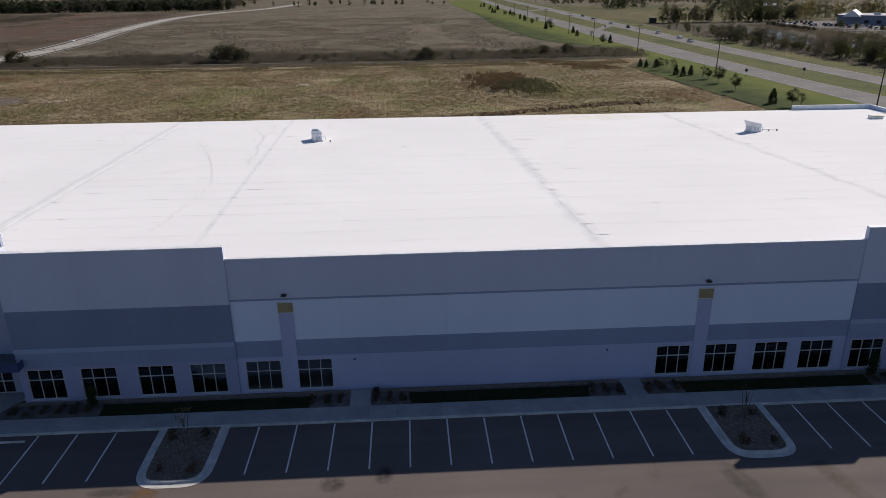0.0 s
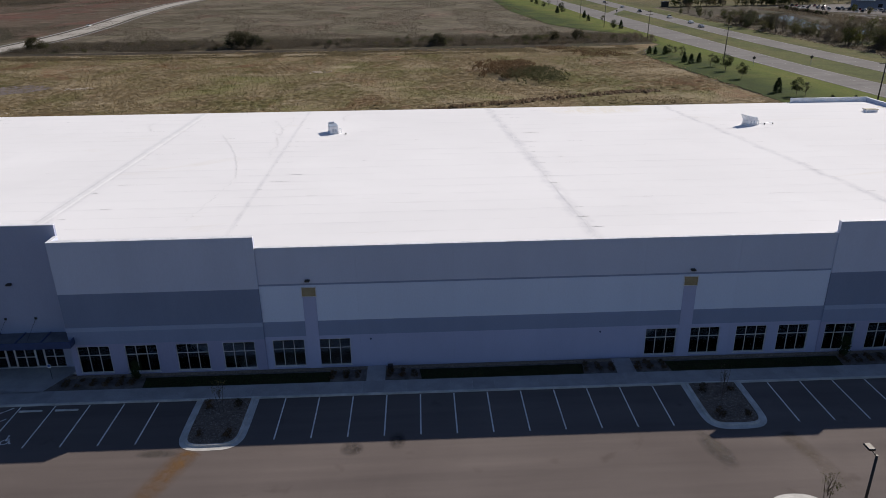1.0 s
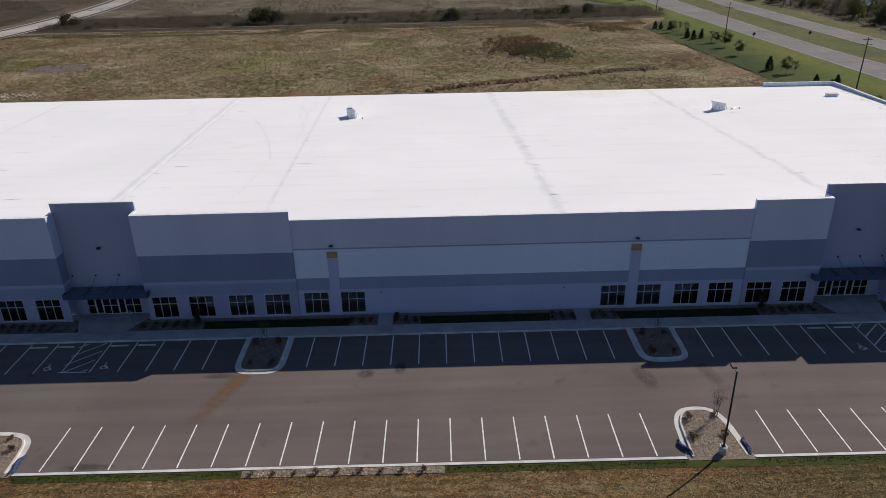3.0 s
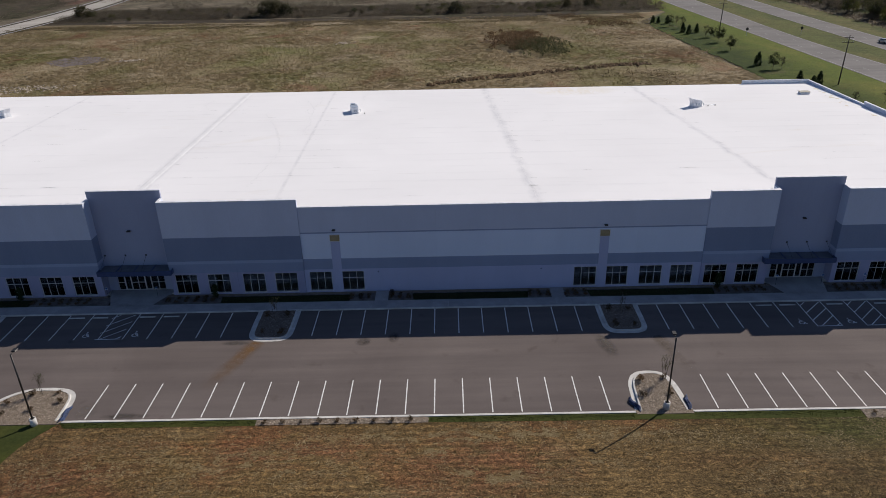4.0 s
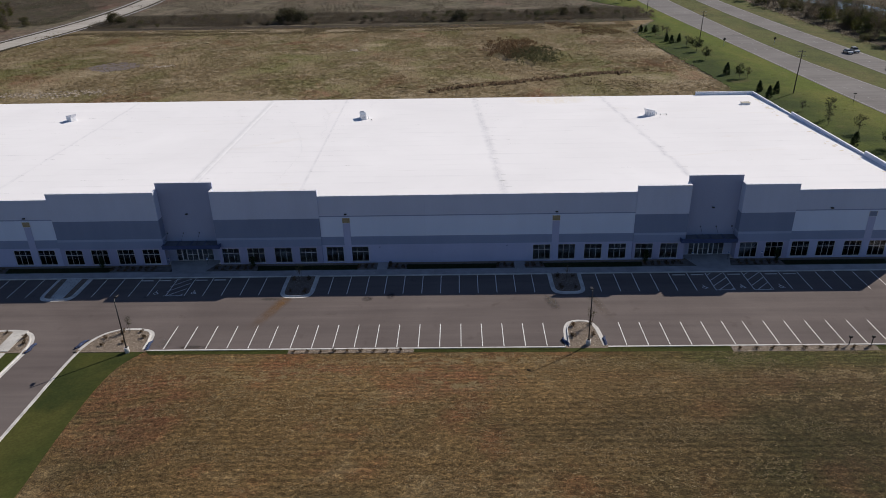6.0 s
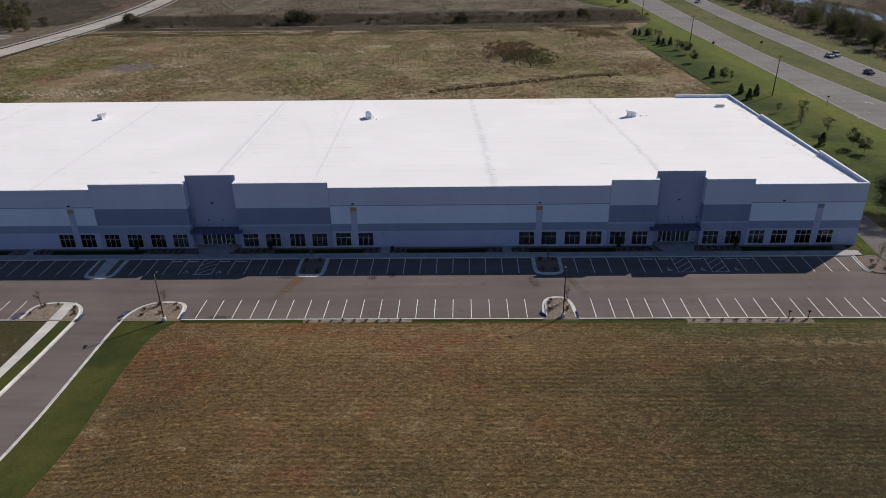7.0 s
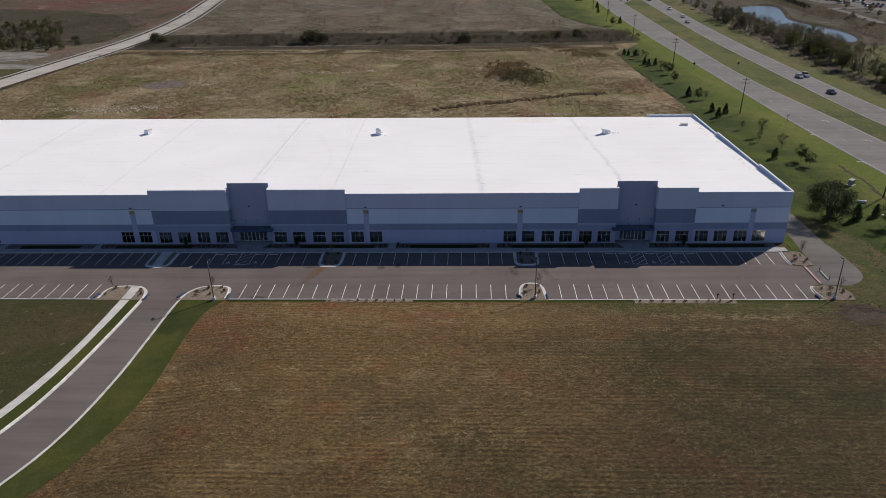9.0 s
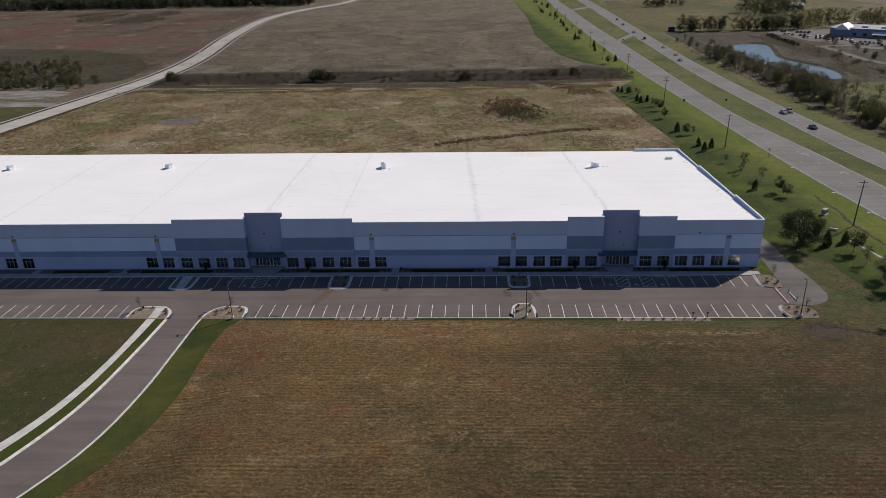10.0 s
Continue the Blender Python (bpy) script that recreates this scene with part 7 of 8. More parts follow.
low_brush("hedge_scrub", -500, -318, 655, 840, 26000, 0.5, 1.0, LEAF_GREY, "low grey scrub along the field edge", lambda x, y: ((x + 405) / 85) ** 2 + ((y - 750) / 90) ** 2 + 1.6 * noise.noise((x * 0.02, y * 0.012, 9)) < 0.9, 0.03, -0.1)
low_brush("field_weeds", -720, -235, 560, 880, 30000, 0.45, 0.3, LEAF_GREY, "dry grey-brown weeds over the red field", lambda x, y: x < -240, 0.02, 0.12)
for x, y, h in ((-159, 1037, 7), (-136, 1026, 9), (-128, 1030, 6), (-110, 1074, 10), (-99, 1114, 6), (-48, 1043, 6), (-43, 1040, 6), (-32, 1034, 7), (-12.6, 1024, 7), (-4, 1020, 7)):
    wood_mass("field_tree", np.array(((x, y, h),)), 500, "lone dark tree on the far field", 0.4, (1,))
k = 40000
cen = np.stack((rng.uniform(158, 250, k), rng.uniform(60, 380, k), np.abs(rng.normal(0, 0.5, k))), 1)
cen = cen[np.array([noise.noise((x * 0.06, y * 0.06, 5)) > 0.0 for x, y, z in cen]) & (cen[:, 0] > 151 + 12 * np.clip((250 - cen[:, 1]) / 150, 0, 1))]
keep = ~((cen[:, 0] > 184) & (cen[:, 0] < 227) & (cen[:, 1] > 236))
v, fcs = leaf_quads(cen[keep], 0.26)
tagged(new("undergrowth", array_mesh("undergrowth", v, fcs, LEAF_GREY)), "matted brown undergrowth below the trees", "undergrowth", kind="stuff")

# islands and beds
ISLANDS = ((-58.0, -20.4), (-38.9, -19.8), (22.9, -19.2), (76.2, -6.6), (77.6, -20.6))
plant(YELLOWING, -18.4, -6.4, 1.0, 0.1)
plant(BARE, 21.6, -6.2, 1.0, 0.1)
for x, y in ISLANDS:
    plant(SAPLING, x, y, (1.0 if y > -15 else 0.85) + 0.1 * rng.uniform(-1, 1), 0.1)
for x, y in ((-19.6, -5.6), (-17.2, -5.6), (-19.4, -9.2), (-17.2, -9.4), (20.2, -5.5), (22.5, -5.6), (20.3, -9.0), (22.5, -9.0), (20.6, -19.3), (22.9, -18.9), (20.2, -21.8), (22.8, -21.6),
             (-41.5, -21.3), (-39.6, -20.0), (-37.2, -19.8), (-36.3, -21.2), (-38.6, -22.4), (-41.2, -22.9), (-58.6, -22.5), (-57.5, -20.2), (-55.6, -19.8), (-51.8, -22.4), (-52.4, -21.0),
             (74.5, -20.3), (76.2, -20.2), (77.8, -21.4), (75.0, -22.2), (78.2, -23.4), (74.6, -8.4), (75.8, -9.6), (76.8, -8.5), (75.2, -6.6)):
    plant(SHRUB, x, y, rng.uniform(0.8, 1.25), 0.11)
for k in range(9):
    plant(SHRUB, -15.6 + 1.7 * k, -24.85, rng.uniform(0.6, 0.9), 0.09)
    plant(SHRUB, 40.6 + 2.0 * k, -24.95, rng.uniform(0.6, 0.9), 0.09)
for x0, x1 in ((-32.6, -26.6), (-10.2, -7.6), (-5.4, -2.9), (11.5, 13.8), (16.0, 18.6), (34.2, 40.2), (48.8, 55.0), (-49.2, -41.8), (-69, -66.4)):
    k = 0
    while x0 + 1.1 * k < x1:
        for y in (-1.9, -1.2):
            plant(SHRUB_G, x0 + 1.1 * k + rng.uniform(-0.1, 0.1), y + rng.uniform(-0.1, 0.1), rng.uniform(0.75, 1.1), 0.11)
        k += 1
for x in (-51.0, -26.9, 34.4, 54.6):
    plant(COLUMN, x, -1.0, 1.0, 0.11)
for p in PROTOS:
    for o in (*p.children_recursive, p):
        bpy.data.objects.remove(o)

# weeds over the far fields
k = 60000
cen = np.stack((rng.uniform(-205, 100, k), 300 + 330 * rng.uniform(0, 1, k) ** 1.3, np.abs(rng.normal(0, 0.12, k))), 1)
cen = cen[np.array([x > -190 - max(0, y - 330) * 0.11 and x < 62 + 0.02 * y and noise.noise((x * 0.04, y * 0.03, 5)) > -0.1 for x, y, z in cen])]
v, fcs = leaf_quads(cen, 0.26)
tagged(new("field_weeds", array_mesh("field_weeds", v, fcs, LEAF_GREY)), "dry grey-brown weeds over the far field", "weeds", kind="stuff")
# scrubby mound in the back field
bm = bmesh.new()
bmesh.ops.create_grid(bm, x_segments=30, y_segments=30, size=1)
for v in bm.verts:
    r = math.hypot(v.co.x, v.co.y)
    v.co = Vector((29.3 + 10.5 * v.co.x, 171 + 22 * v.co.y, -0.16 + 1.3 * max(0, 1 - r * r) * (1 + 0.5 * noise.noise((v.co.x * 3, v.co.y * 3, 0)))))
tagged(part("mound", bm, FIELD), "low weedy mound in the dry field", "mound", kind="structure")
for name, cx, cy, rx, ry, k, mat, label in (("mound_scrub", 27.0, 177, 12.5, 25, 13000, LEAF_BROWN, "matted rusty brown scrub on the mound"), ("mound_brush", 32.5, 165, 11.5, 20, 10000, LEAF_OLIVE, "grey-green brush on the mound")):
    a, r = rng.uniform(0, 6.28, k), np.sqrt(rng.uniform(0, 1, k))
    cen = np.stack((cx + rx * r * np.cos(a), cy + ry * r * np.sin(a), 0.3 + 0.9 * (1 - r * r) + rng.uniform(0, 0.9, k)), 1)
    cen = cen[np.array([noise.noise((x * 0.25, y * 0.12, 6)) + 0.6 * noise.noise((x * 0.8, y * 0.4, 3)) + 0.75 - math.hypot((x - cx) / rx, (y - cy) / ry) > 0.0 for x, y, z in cen])]
    v, fcs = leaf_quads(cen, 0.2)
    tagged(new(name, array_mesh(name, v, fcs, mat)), label, "scrub", kind="stuff")
low_brush("red_weeds", 44, 76, 206, 244, 9000, 0.17, 0.3, LEAF_BROWN, "rusty brown weeds at the field corner", lambda x, y: abs(x - 62 + 0.35 * (y - 225)) < 10, 0.08, 0.05)
low_brush("dark_weeds", -10, 84, 96, 136, 9000, 0.15, 0.22, LEAF_BROWN, "dark brown weeds below the earth ridge", lambda x, y: abs(y - 117) < 9 and x > 24, 0.06, 0.15)
# brush in the ditch
k = 150000
cen = np.stack((rng.uniform(-174, 100, k), rng.uniform(252, 292, k), np.abs(rng.normal(0, 0.75, k))), 1)
cen = cen[np.array([noise.noise((x * 0.04, y * 0.08, 5)) + 0.35 * noise.noise((x * 0.25, y * 0.2, 2)) + 0.45 - abs(y - 268) / 50 > 0.0 for x, y, z in cen])]
v, fcs = leaf_quads(cen, 0.17)
tagged(new("ditch_brush", array_mesh("ditch_brush", v, fcs, LEAF_GREY)), "dull grey-brown brush filling the ditch", "brush", kind="stuff")
sheet("bare_patch", [(-119.5 + 9 * math.cos(a) * (1 + 0.3 * noise.noise((a * 2, 1, 0))), 160 + 8 * math.sin(a) * (1 + 0.3 * noise.noise((a * 2, 5, 0)))) for a in np.linspace(0, 6.2, 40)], -0.07, surface("purple_grey_weeds", (0.10, 0.082, 0.074), (0.17, 0.14, 0.128), 0.4, 2.0, 0.95, bump=0.6, dist=0.2, fine_amount=0.4), "purple-grey patch of dead weeds in the field", "weeds")
# a low ridge of turned earth and rubble heaps in the field
bm = bmesh.new()
sweep(bm, chaikin([(-3, 114), (6, 119), (14, 122), (23, 124), (34, 129), (52, 135), (62, 136)], 4), [(-2.0, -0.12), (-0.7, 0.16), (0.3, 0.3), (1.4, -0.12)])
for v in bm.verts:
    v.co.z += 0.75 * noise.noise((v.co.x * 0.35, v.co.y * 0.6, 1)) if v.co.z > 0 else 0
tagged(part("earth_ridge", bm, FIELD), "low ridge of turned brown earth", "ridge", kind="structure")
RUBBLE = surface("pale_rubble", (0.19, 0.155, 0.115), (0.36, 0.31, 0.245), 1.5, 6, 0.9, bump=0.3, island=0.35)
for cx, cy, sx, sy, count in ((-126, 118, 20, 4.5, 260), (-112, 121, 8, 3, 90), (-101, 158, 4, 2, 70), (-34.6, 183, 3, 3, 50), (-60, 106, 30, 2, 90), (36, 105, 14, 1.5, 60)):
    me = pebble_mesh("rubble", lambda: (cx + sx * rng.normal(0, 0.5), cy + sy * rng.normal(0, 0.5)), count, 0.15, 0.6, -0.05, RUBBLE)
    tagged(new("rubble", me), "scattered pale rubble and clods", "rubble", kind="stuff")

def dirt_spot():
    """A place among the clods of the rutted dirt, mostly along the wheel ruts."""
    t = rng.uniform(0, 1)
    return (75.0 + 9.5 * t + rng.normal(0, 0.5), -26.3 - 4.6 * t + rng.normal(0, 0.35)) if rng.uniform() < 0.6 else (rng.normal(77.5, 2.6), rng.normal(-28.2, 1.3))


clods = pebble_mesh("clod", dirt_spot, 420, 0.08, 0.3, 0.0, CLOD)
co = np.zeros(len(clods.vertices) * 3)
clods.vertices.foreach_get("co", co)
co = co.reshape(-1, 3)
co[:, 2] += np.array([field_z(x, y) + 0.06 for x, y, z in co])
clods.vertices.foreach_set("co", co.ravel())
tagged(new("clod", clods), "dark clods of rutted earth at the field corner", "clods", kind="stuff")


# grasses
def flakes(name, xy, z, length, width, material, label):
    """Cut straw lying flat, one small quad each."""
    k = len(xy)
    a = rng.normal(0, 0.9, k)
    ln, wd = length * rng.uniform(0.5, 1.3, k) / 2, width * rng.uniform(0.6, 1.3, k) / 2
    c, s2 = np.cos(a), np.sin(a)
    v = np.zeros((k, 4, 3))
    for i, (p, q) in enumerate(((-1, -1), (1, -1), (1, 1), (-1, 1))):
        v[:, i, 0] = xy[:, 0] + p * ln * c - q * wd * s2
        v[:, i, 1] = xy[:, 1] + p * ln * s2 + q * wd * c
        v[:, i, 2] = z + 0.012 + rng.uniform(0, 0.022, k)
    return tagged(new(name, array_mesh(name, v.reshape(-1, 3), np.arange(k * 4).reshape(-1, 4), material)), label, "straw", kind="stuff")


def tussocks(name, xy, z, r, h, material, label):
    """Rounded hummocks of grass, as one object: a ring of five and a leaning top each."""
    k = len(xy)
    v = np.zeros((k, 6, 3))
    for i in range(5):
        a = 2 * np.pi * i / 5 + rng.uniform(-0.4, 0.4, k)
        rr = r * rng.uniform(0.7, 1.3, k)
        v[:, i, 0], v[:, i, 1], v[:, i, 2] = xy[:, 0] + rr * np.cos(a), xy[:, 1] + rr * np.sin(a), z
    v[:, 5, 0] = xy[:, 0] + r * rng.normal(0, 0.35, k)
    v[:, 5, 1] = xy[:, 1] + r * rng.normal(0, 0.35, k)
    v[:, 5, 2] = z + h
    tri = np.array([(0, 1, 5), (1, 2, 5), (2, 3, 5), (3, 4, 5), (4, 0, 5)])
    me = array_mesh(name, v.reshape(-1, 3), (tri[None] + 6 * np.arange(k)[:, None, None]).reshape(-1, 3), material)
    me.polygons.foreach_set("use_smooth", np.ones(len(me.polygons), bool))
    return tagged(new(name, me), label, "grass", kind="stuff")


k = 46000
xy = np.stack((rng.uniform(-188, 86, k), 66 + 178 * rng.uniform(0, 1, k)), 1)
dens = np.array([noise.noise((x * 0.05, y * 0.05, 12)) for x, y in xy])
xy = xy[dens > -0.25]
size = rng.uniform(0.25, 0.8, len(xy)) * (1 + 0.6 * dens[dens > -0.25])
tussocks("tussock_grass", xy, -0.1, size, size * rng.uniform(0.08, 0.22, len(xy)), BLADES, "hummocks of dry tussock grass")
k = 20000
xy = np.stack((rng.uniform(-186, 84, k), 92 + 150 * rng.uniform(0, 1, k)), 1)
blades("dry_grass", xy, -0.1, rng.uniform(0.15, 0.4, len(xy)), 0.2, BLADES, "tall dry tussock grass", "grass", 3)
k = 9000
yy = -22 + 300 * rng.uniform(0, 1, k)
xx = rng.uniform(86, 120, k)
keep = (xx < np.interp(yy, (-24, 29, 58, 95, 159, 199, 248, 319), (122, 118.6, 116, 113.3, 111, 109.3, 106.9, 105)) - 0.8) & (xx > np.interp(yy, (-22, -14, 0, 16, 100, 210, 240, 285), (92, 89, 88.5, 87.5, 86, 83, 98, 98)))
xy = np.stack((xx[keep], yy[keep]), 1)
size = rng.uniform(0.12, 0.4, len(xy))
tussocks("lawn_tuft", xy, 0.0, size, size * rng.uniform(0.06, 0.18, len(xy)), LAWN, "uneven tufts in the green lawn")
k = 1500
xx = rng.uniform(-3, 62, k)
xy = np.stack((xx, np.interp(xx, (-3, 6, 14, 23, 34, 52, 62), (113.5, 118.5, 121.5, 123.5, 128.5, 134.5, 135.5)) + rng.normal(0, 0.7, k)), 1)
tussocks("ridge_brush", xy, -0.05, rng.uniform(0.3, 0.8, k), rng.uniform(0.2, 0.7, k), LEAF_BROWN, "brown weeds along the earth ridge")
k = 12000
xy = np.stack((rng.uniform(-186, 84, k), 233 + rng.normal(0, 4.5, k)), 1)
xy = xy[np.array([noise.noise((x * 0.05, y * 0.2, 8)) > -0.1 for x, y in xy])]
blades("straw_grass", xy, -0.1, rng.uniform(0.2, 0.5, len(xy)), 0.4, PALE_BLADES, "pale straw-coloured grass along the ditch", "grass", 3)
k = 60000
yy = -25.6 - 54 * rng.uniform(0, 1, k)
xy = np.stack((rng.uniform(-44, 105, k), np.round(yy / 0.9) * 0.9 + rng.normal(0, 0.28, k)), 1)
xy = xy[np.array([x > green_x(y) + 0.4 and noise.noise((x * 0.09, y * 0.25, 8)) > -0.2 for x, y in xy])]
blades("stubble", xy, np.array([field_z(x, y) for x, y in xy])[:, None], rng.uniform(0.03, 0.08, len(xy)), 0.10, STUBBLE, "short mown stubble", "grass", 3)
k = 240000
yy = -25.4 - 70 * rng.uniform(0, 1, k) ** 1.3
xx = rng.uniform(-60, 100, k)
keep = np.array([x > green_x(y) + 0.2 and noise.noise((x * 0.16, y * 0.3, 8)) + 0.5 * noise.noise((x * 0.6, y * 1.1, 3)) + 0.35 * noise.noise((x * 0.02, y * 0.03, 1)) > (0.12 if x < 20 else 0.16) + 0.003 * (-25 - y) for x, y in zip(xx, yy)])
xy = np.stack((xx[keep], yy[keep]), 1)
flakes("cut_straw", xy, np.array([field_z(x, y) for x, y in xy]), 0.13, 0.045, STRAW, "pale cut straw lying on the stubble")
drifts = ((54, -31.8, 11, 1.4, 1500), (62, -32.6, 5, 1.0, 350), (50, -36.8, 9, 1.3, 600), (0.5, -29.4, 1.2, 0.7, 130), (2.9, -32.7, 1.0, 0.7, 130), (5.2, -33.9, 1.1, 0.7, 140), (7.0, -33.2, 0.8, 0.6, 110), (14.1, -31.7, 1.0, 0.6, 100), (-20, -31, 14, 2.2, 1800), (6, -27.2, 16, 0.9, 2200), (-8, -38, 18, 3.0, 1600), (20, -52, 18, 6.0, 1600), (8, -62, 9, 4.0, 1300))
xy = np.concatenate([np.stack((cx + sx * rng.normal(0, 0.6, k), cy + sy * rng.normal(0, 0.6, k)), 1) for cx, cy, sx, sy, k in [(*d[:4], int(d[4] * 1.7)) for d in drifts]])
xy = xy[np.array([y < -25.6 and x > green_x(y) + 0.4 and noise.noise((x * 0.7, y * 1.2, 4)) > 0.0 for x, y in xy])]
flakes("straw_drift", xy, np.array([field_z(x, y) for x, y in xy]), 0.26, 0.065, DRIFT, "drifts of pale cut straw on the field")
k = 3500
xx, yy = rng.uniform(-35, 73.4, k), -24.45 - np.abs(rng.normal(0, 0.36, k))
keep = (xx < -16.5) | ((xx > -0.3) & (xx < 18.8)) | ((xx > 24.4) & (xx < 39.5)) | (xx > 57.7)
xy = np.stack((xx[keep], yy[keep]), 1)
blades("kerb_blades", xy, 0.07, rng.uniform(0.04, 0.12, len(xy)), 0.07, LEAF_GREEN, "green grass blades along the kerb", "grass", 3)
k = 9000
xx, yy = rng.uniform(-120, -58, k), rng.uniform(-110, -25, k)
keep = np.array([noise.noise((x * 0.25, y * 0.25, 8)) > 0.28 for x, y in zip(xx, yy)])
xy = np.stack((xx[keep], yy[keep]), 1)
xy = xy[np.array([x < -61 - max(0, (-52 - y)) * 0.62 for x, y in xy])]
blades("pale_tussock", xy, 0.05, rng.uniform(0.08, 0.2, len(xy)), 0.22, PALE_BLADES, "pale dry tussocks in the rough grass", "grass", 4)

# ---- vehicles and far buildings ----
CAR_GLASS = plain("dark_car_glass", (0.02, 0.022, 0.025), 0.1)
TYRE = plain("tyre_rubber", (0.02, 0.02, 0.02), 0.85)


def car(name, label, paint, m, tall=0.0):
    c = tagged(new(name), label, "car", "cars on the road")
    bm = bmesh.new()
    prof = ((-2.25, 0.35), (-2.28, 0.75), (-1.5, 0.95 + tall * 0.1), (1.0, 0.98 + tall * 0.1), (2.15, 0.85), (2.25, 0.4))
    rows = []
    for y, s in ((-0.9, 0.94), (-0.84, 1.0), (0.84, 1.0), (0.9, 0.94)):
        rows.append([bm.verts.new((x * (0.99 if s < 1 else 1), y, 0.35 + (z - 0.35) * s)) for x, z in prof])
    for a, b in zip(rows, rows[1:]):
        for k in range(6):
            bm.faces.new((a[k], a[(k + 1) % 6], b[(k + 1) % 6], b[k]))
    bm.faces.new(rows[0])
    bm.faces.new(rows[-1][::-1])
    bmesh.ops.recalc_face_normals(bm, faces=bm.faces)
    part("body", bm, paint, c)
    z0, z1 = 0.93 + tall * 0.1, 1.45 + tall
    for nm, inset, zz0, zz1, mt in (("cabin_glass", 0.0, z0, z1 - 0.08, CAR_GLASS), ("roof_panel", 0.0, z1 - 0.079, z1, paint)):
        bm = bmesh.new()
        t0, t1 = ((-1.75 - tall * 0.4, 1.05), (-1.15 - tall * 0.8, 0.35)) if nm == "cabin_glass" else ((-1.12 - tall * 0.8, 0.32), (-1.0 - tall * 0.8, 0.22))
        v = [bm.verts.new(p) for p in ((t0[0], -0.8, zz0), (t0[1], -0.8, zz0), (t0[1], 0.8, zz0), (t0[0], 0.8, zz0), (t1[0], -0.66, zz1), (t1[1], -0.66, zz1), (t1[1], 0.66, zz1), (t1[0], 0.66, zz1))]
        for q in ((3, 2, 1, 0), (4, 5, 6, 7), (0, 1, 5, 4), (1, 2, 6, 5), (2, 3, 7, 6), (3, 0, 4, 7)):
            bm.faces.new([v[i] for i in q])
        part(nm, bm, mt, c)
    for x in (-1.4, 1.4):
        for y in (-0.92, 0.72):
            bm = bmesh.new()
            tube(bm, (x, y, 0.32), (x, y + 0.2, 0.32), 0.32, 0.32, 14)
            wheel = part("wheel", bm, TYRE, c)
    c.matrix_basis = m
    return c


PAINTS = [plain("white_car_paint", (0.7, 0.7, 0.7), 0.25), plain("black_car_paint", (0.02, 0.02, 0.022), 0.2), plain("silver_car_paint", (0.35, 0.36, 0.37), 0.3, 0.4), plain("red_car_paint", (0.2, 0.02, 0.02), 0.25)]
COLOUR_NAMES = ("white", "black", "silver", "dark red")
for k, (x, y, p, tall) in enumerate(((147.1, 161, 2, 0.3), (143.9, 159, 2, 0.0), (144.1, 131, 1, 0.0), (141.3, 315, 2, 0.0), (145.2, 340, 0, 0.0), (146.4, 378, 0, 0.3), (144.0, 430, 1, 0.3), (145.8, 478, 2, 0.0), (148.6, 541, 1, 0.0), (152.5, 592, 1, 0.0))):
    car("car", COLOUR_NAMES[p] + (" sport utility car" if tall else " saloon car") + " on the highway", PAINTS[p], pose(x, y, 0.05, 0, 0, -90), tall)
car("car", "white saloon car on the side road", PAINTS[0], pose(-195.5, 392, 0.11, 0, 0, 97))
for row, (x0, y0, count) in enumerate(((262, 463, 9), (256, 442, 11), (262, 421, 12), (268, 400, 13), (276, 380, 12))):
    for k in range(count):
        if rng.uniform() < 0.25:
            continue
        p = int(rng.choice((0, 1, 1, 1, 1, 2, 3)))
        car("car", COLOUR_NAMES[p] + " car parked on the distant lot", PAINTS[p], pose(x0 + 2.3 * k, y0 - 1.8 * k, -0.01, 0, 0, 52 + rng.uniform(-3, 3)), 0.3 * (k % 2))

store = tagged(new("store_building"), "distant white store with a blue-grey gabled roof", "building")
bm = bmesh.new()
box(bm, 0, 90, 0, 34, -0.2, 5.4)
wall = part("wall", bm, plain("pale_blue_stucco", (0.21, 0.23, 0.29), 0.8), store)
bm = bmesh.new()
box(bm, -0.5, 90.5, -0.5, 34.5, 5.401, 6.0)
part("roof", bm, plain("blue_grey_roof", (0.15, 0.17, 0.21), 0.6), store)
bm = bmesh.new()
v = [bm.verts.new(p) for p in ((3, -3, 5), (14, -3, 5), (8.5, -3, 9.2), (3, 16, 5), (14, 16, 5), (8.5, 16, 9.2))]
for q in ((0, 1, 2), (5, 4, 3), (0, 2, 5, 3), (1, 4, 5, 2), (0, 3, 4, 1)):
    bm.faces.new([v[i] for i in q])
part("gable", bm, plain("white_gable", (0.7, 0.71, 0.73), 0.6), store, "white gabled entrance roof")
bm = bmesh.new()
v = [bm.verts.new(p) for p in ((30, -6, 2.6), (48, -6, 2.6), (48, -0.6, 4.2), (30, -0.6, 4.2), (30, -6, 2.4), (48, -6, 2.4), (48, -0.6, 4.0), (30, -0.6, 4.0))]
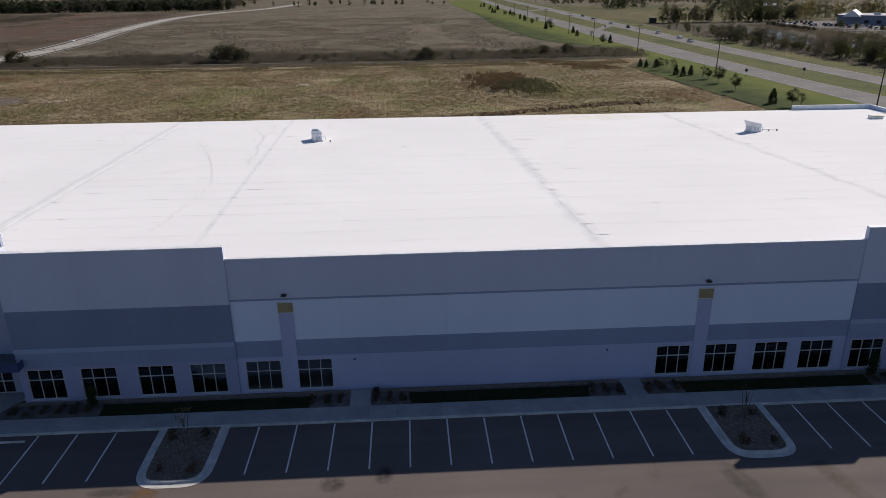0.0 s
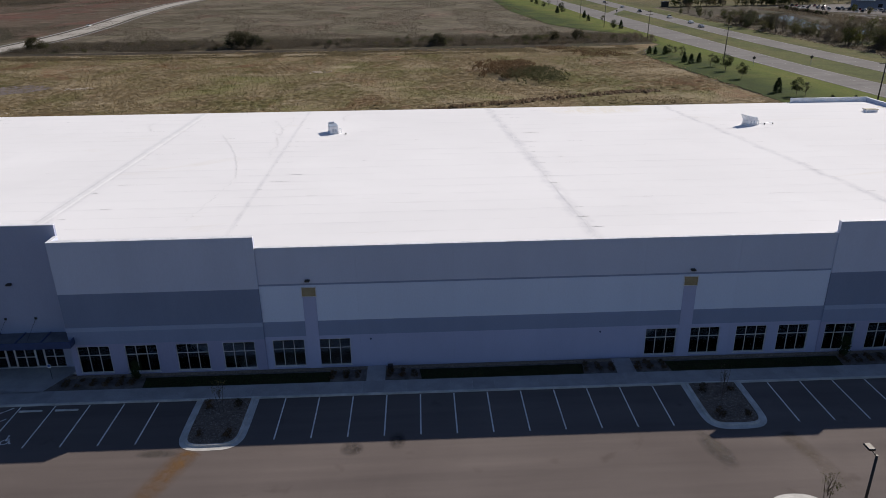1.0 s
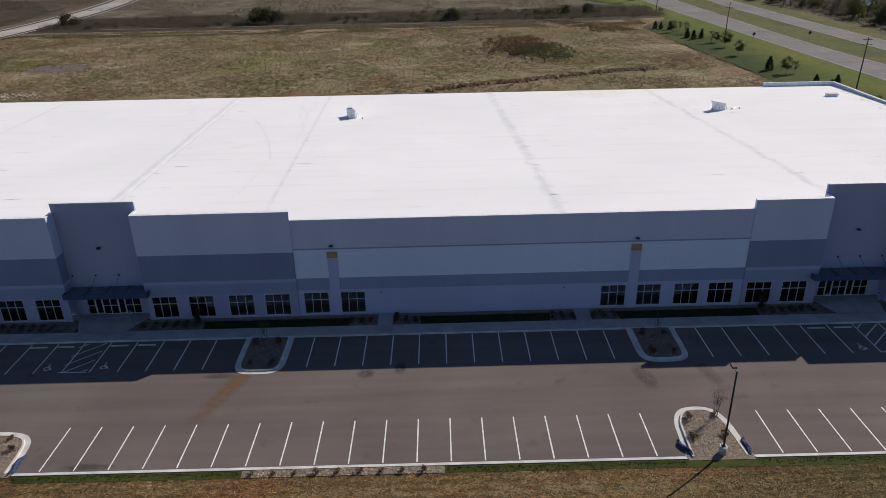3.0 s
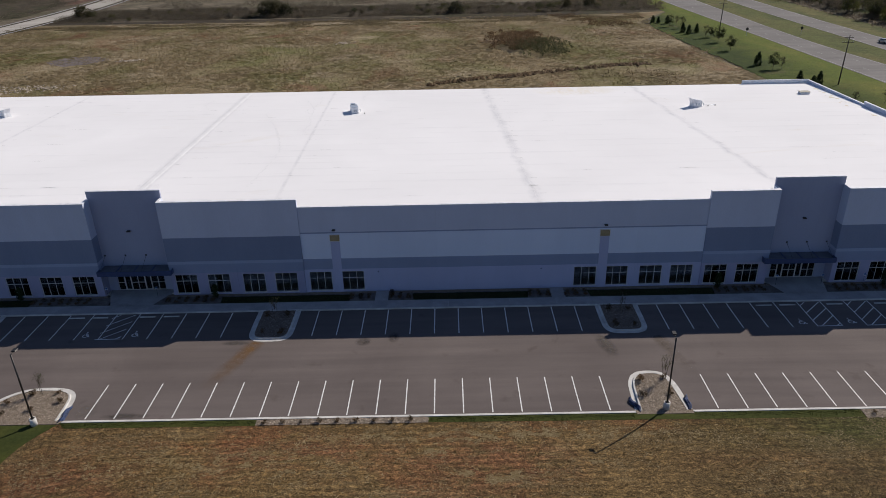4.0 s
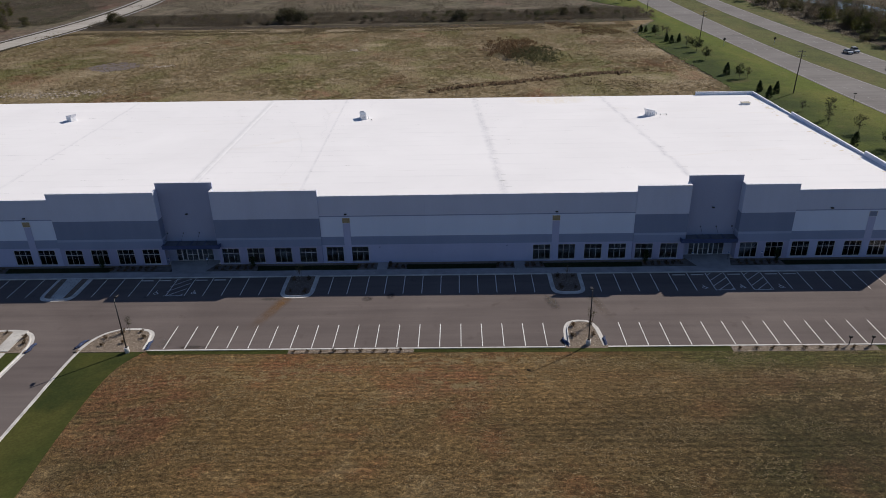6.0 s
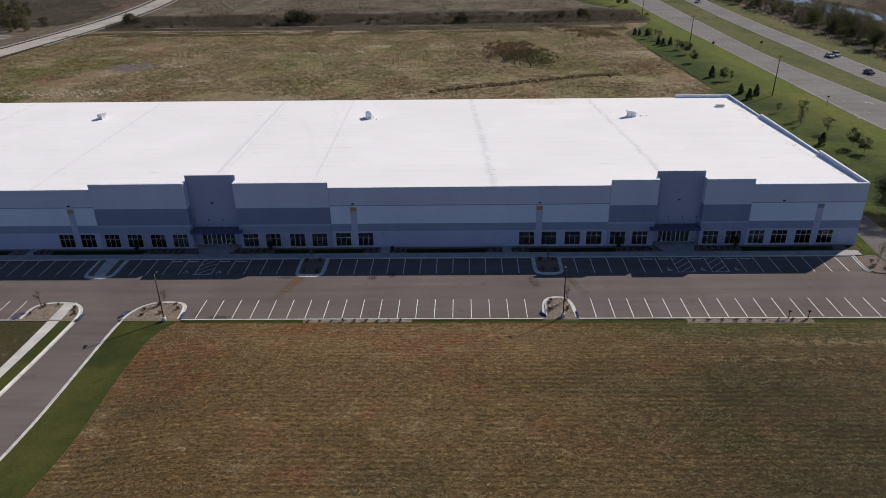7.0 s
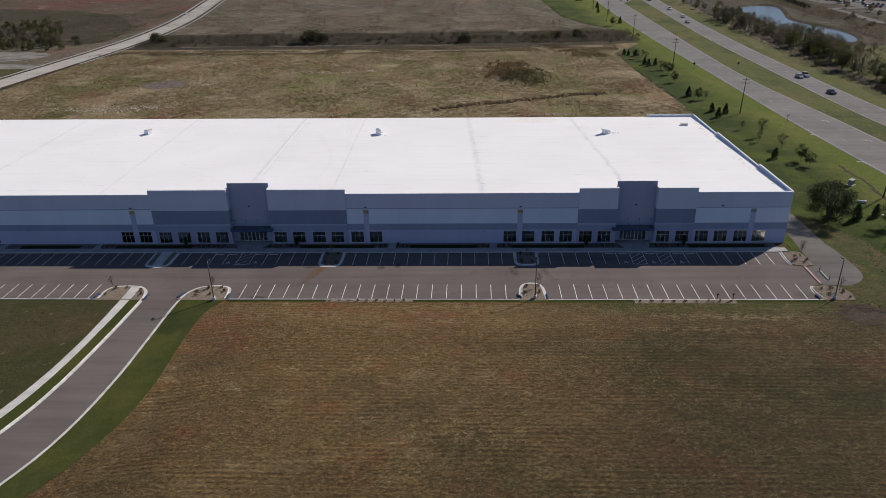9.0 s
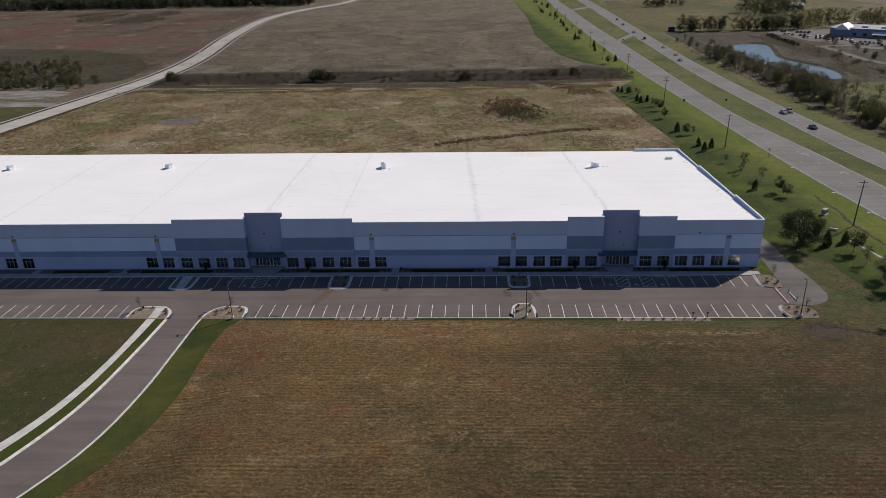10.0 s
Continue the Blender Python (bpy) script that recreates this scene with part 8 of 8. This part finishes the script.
for q in ((0, 1, 2, 3), (7, 6, 5, 4), (0, 4, 5, 1), (1, 5, 6, 2), (2, 6, 7, 3), (3, 7, 4, 0)):
    bm.faces.new([v[i] for i in q])
part("canopy", bm, plain("white_canopy", (0.55, 0.56, 0.58), 0.6), store, "white sloping canopy roof")
for k in range(5):
    bm = bmesh.new()
    box(bm, 20 + 13 * k, 24 + 13 * k, 8, 11, 6.001, 7.2)
    part("roof_unit", bm, UNIT_METAL, store)
for k in range(8):
    bm = bmesh.new()
    box(bm, 16 + 7 * k, 18.5 + 7 * k, -0.08, -0.01, 0.8, 2.9)
    part("window", bm, CAR_GLASS, store)
store.matrix_basis = pose(286, 433, 0, 0, 0, -38)
shed = tagged(new("dark_shed"), "small dark billboard-like shed by the highway", "shed")
bm = bmesh.new()
soft_box(bm, -2.5, 2.5, -1.2, 1.2, -0.2, 3.4, 0.05)
part("wall", bm, DARK_METAL, shed)
bm = bmesh.new()
soft_box(bm, -2.8, 2.8, -1.5, 1.5, 3.401, 3.65, 0.05)
part("roof", bm, DARK_METAL, shed)
shed.matrix_basis = pose(178, 483, 0)
house = tagged(new("house"), "distant low house with a pale gabled roof", "house")
bm = bmesh.new()
box(bm, -8, 8, -5, 5, -0.2, 3.0)
part("wall", bm, plain("house_brick", (0.22, 0.15, 0.12), 0.8), house)
bm = bmesh.new()
v = [bm.verts.new(p) for p in ((-8.6, -5.8, 2.9), (8.6, -5.8, 2.9), (8.6, 5.8, 2.9), (-8.6, 5.8, 2.9), (-8.6, 0, 6.0), (8.6, 0, 6.0))]
for q in ((0, 1, 5, 4), (2, 3, 4, 5), (1, 2, 5), (3, 0, 4), (3, 2, 1, 0)):
    bm.faces.new([v[i] for i in q])
part("roof", bm, plain("pale_shingle", (0.5, 0.49, 0.48), 0.7), house)
for x in (-5, -1.5, 2, 5.5):
    bm = bmesh.new()
    box(bm, x - 0.6, x + 0.6, -5.07, -5.005, 1.0, 2.3)
    part("window", bm, CAR_GLASS, house)
house.matrix_basis = pose(366, 694, 0, 0, 0, -12)
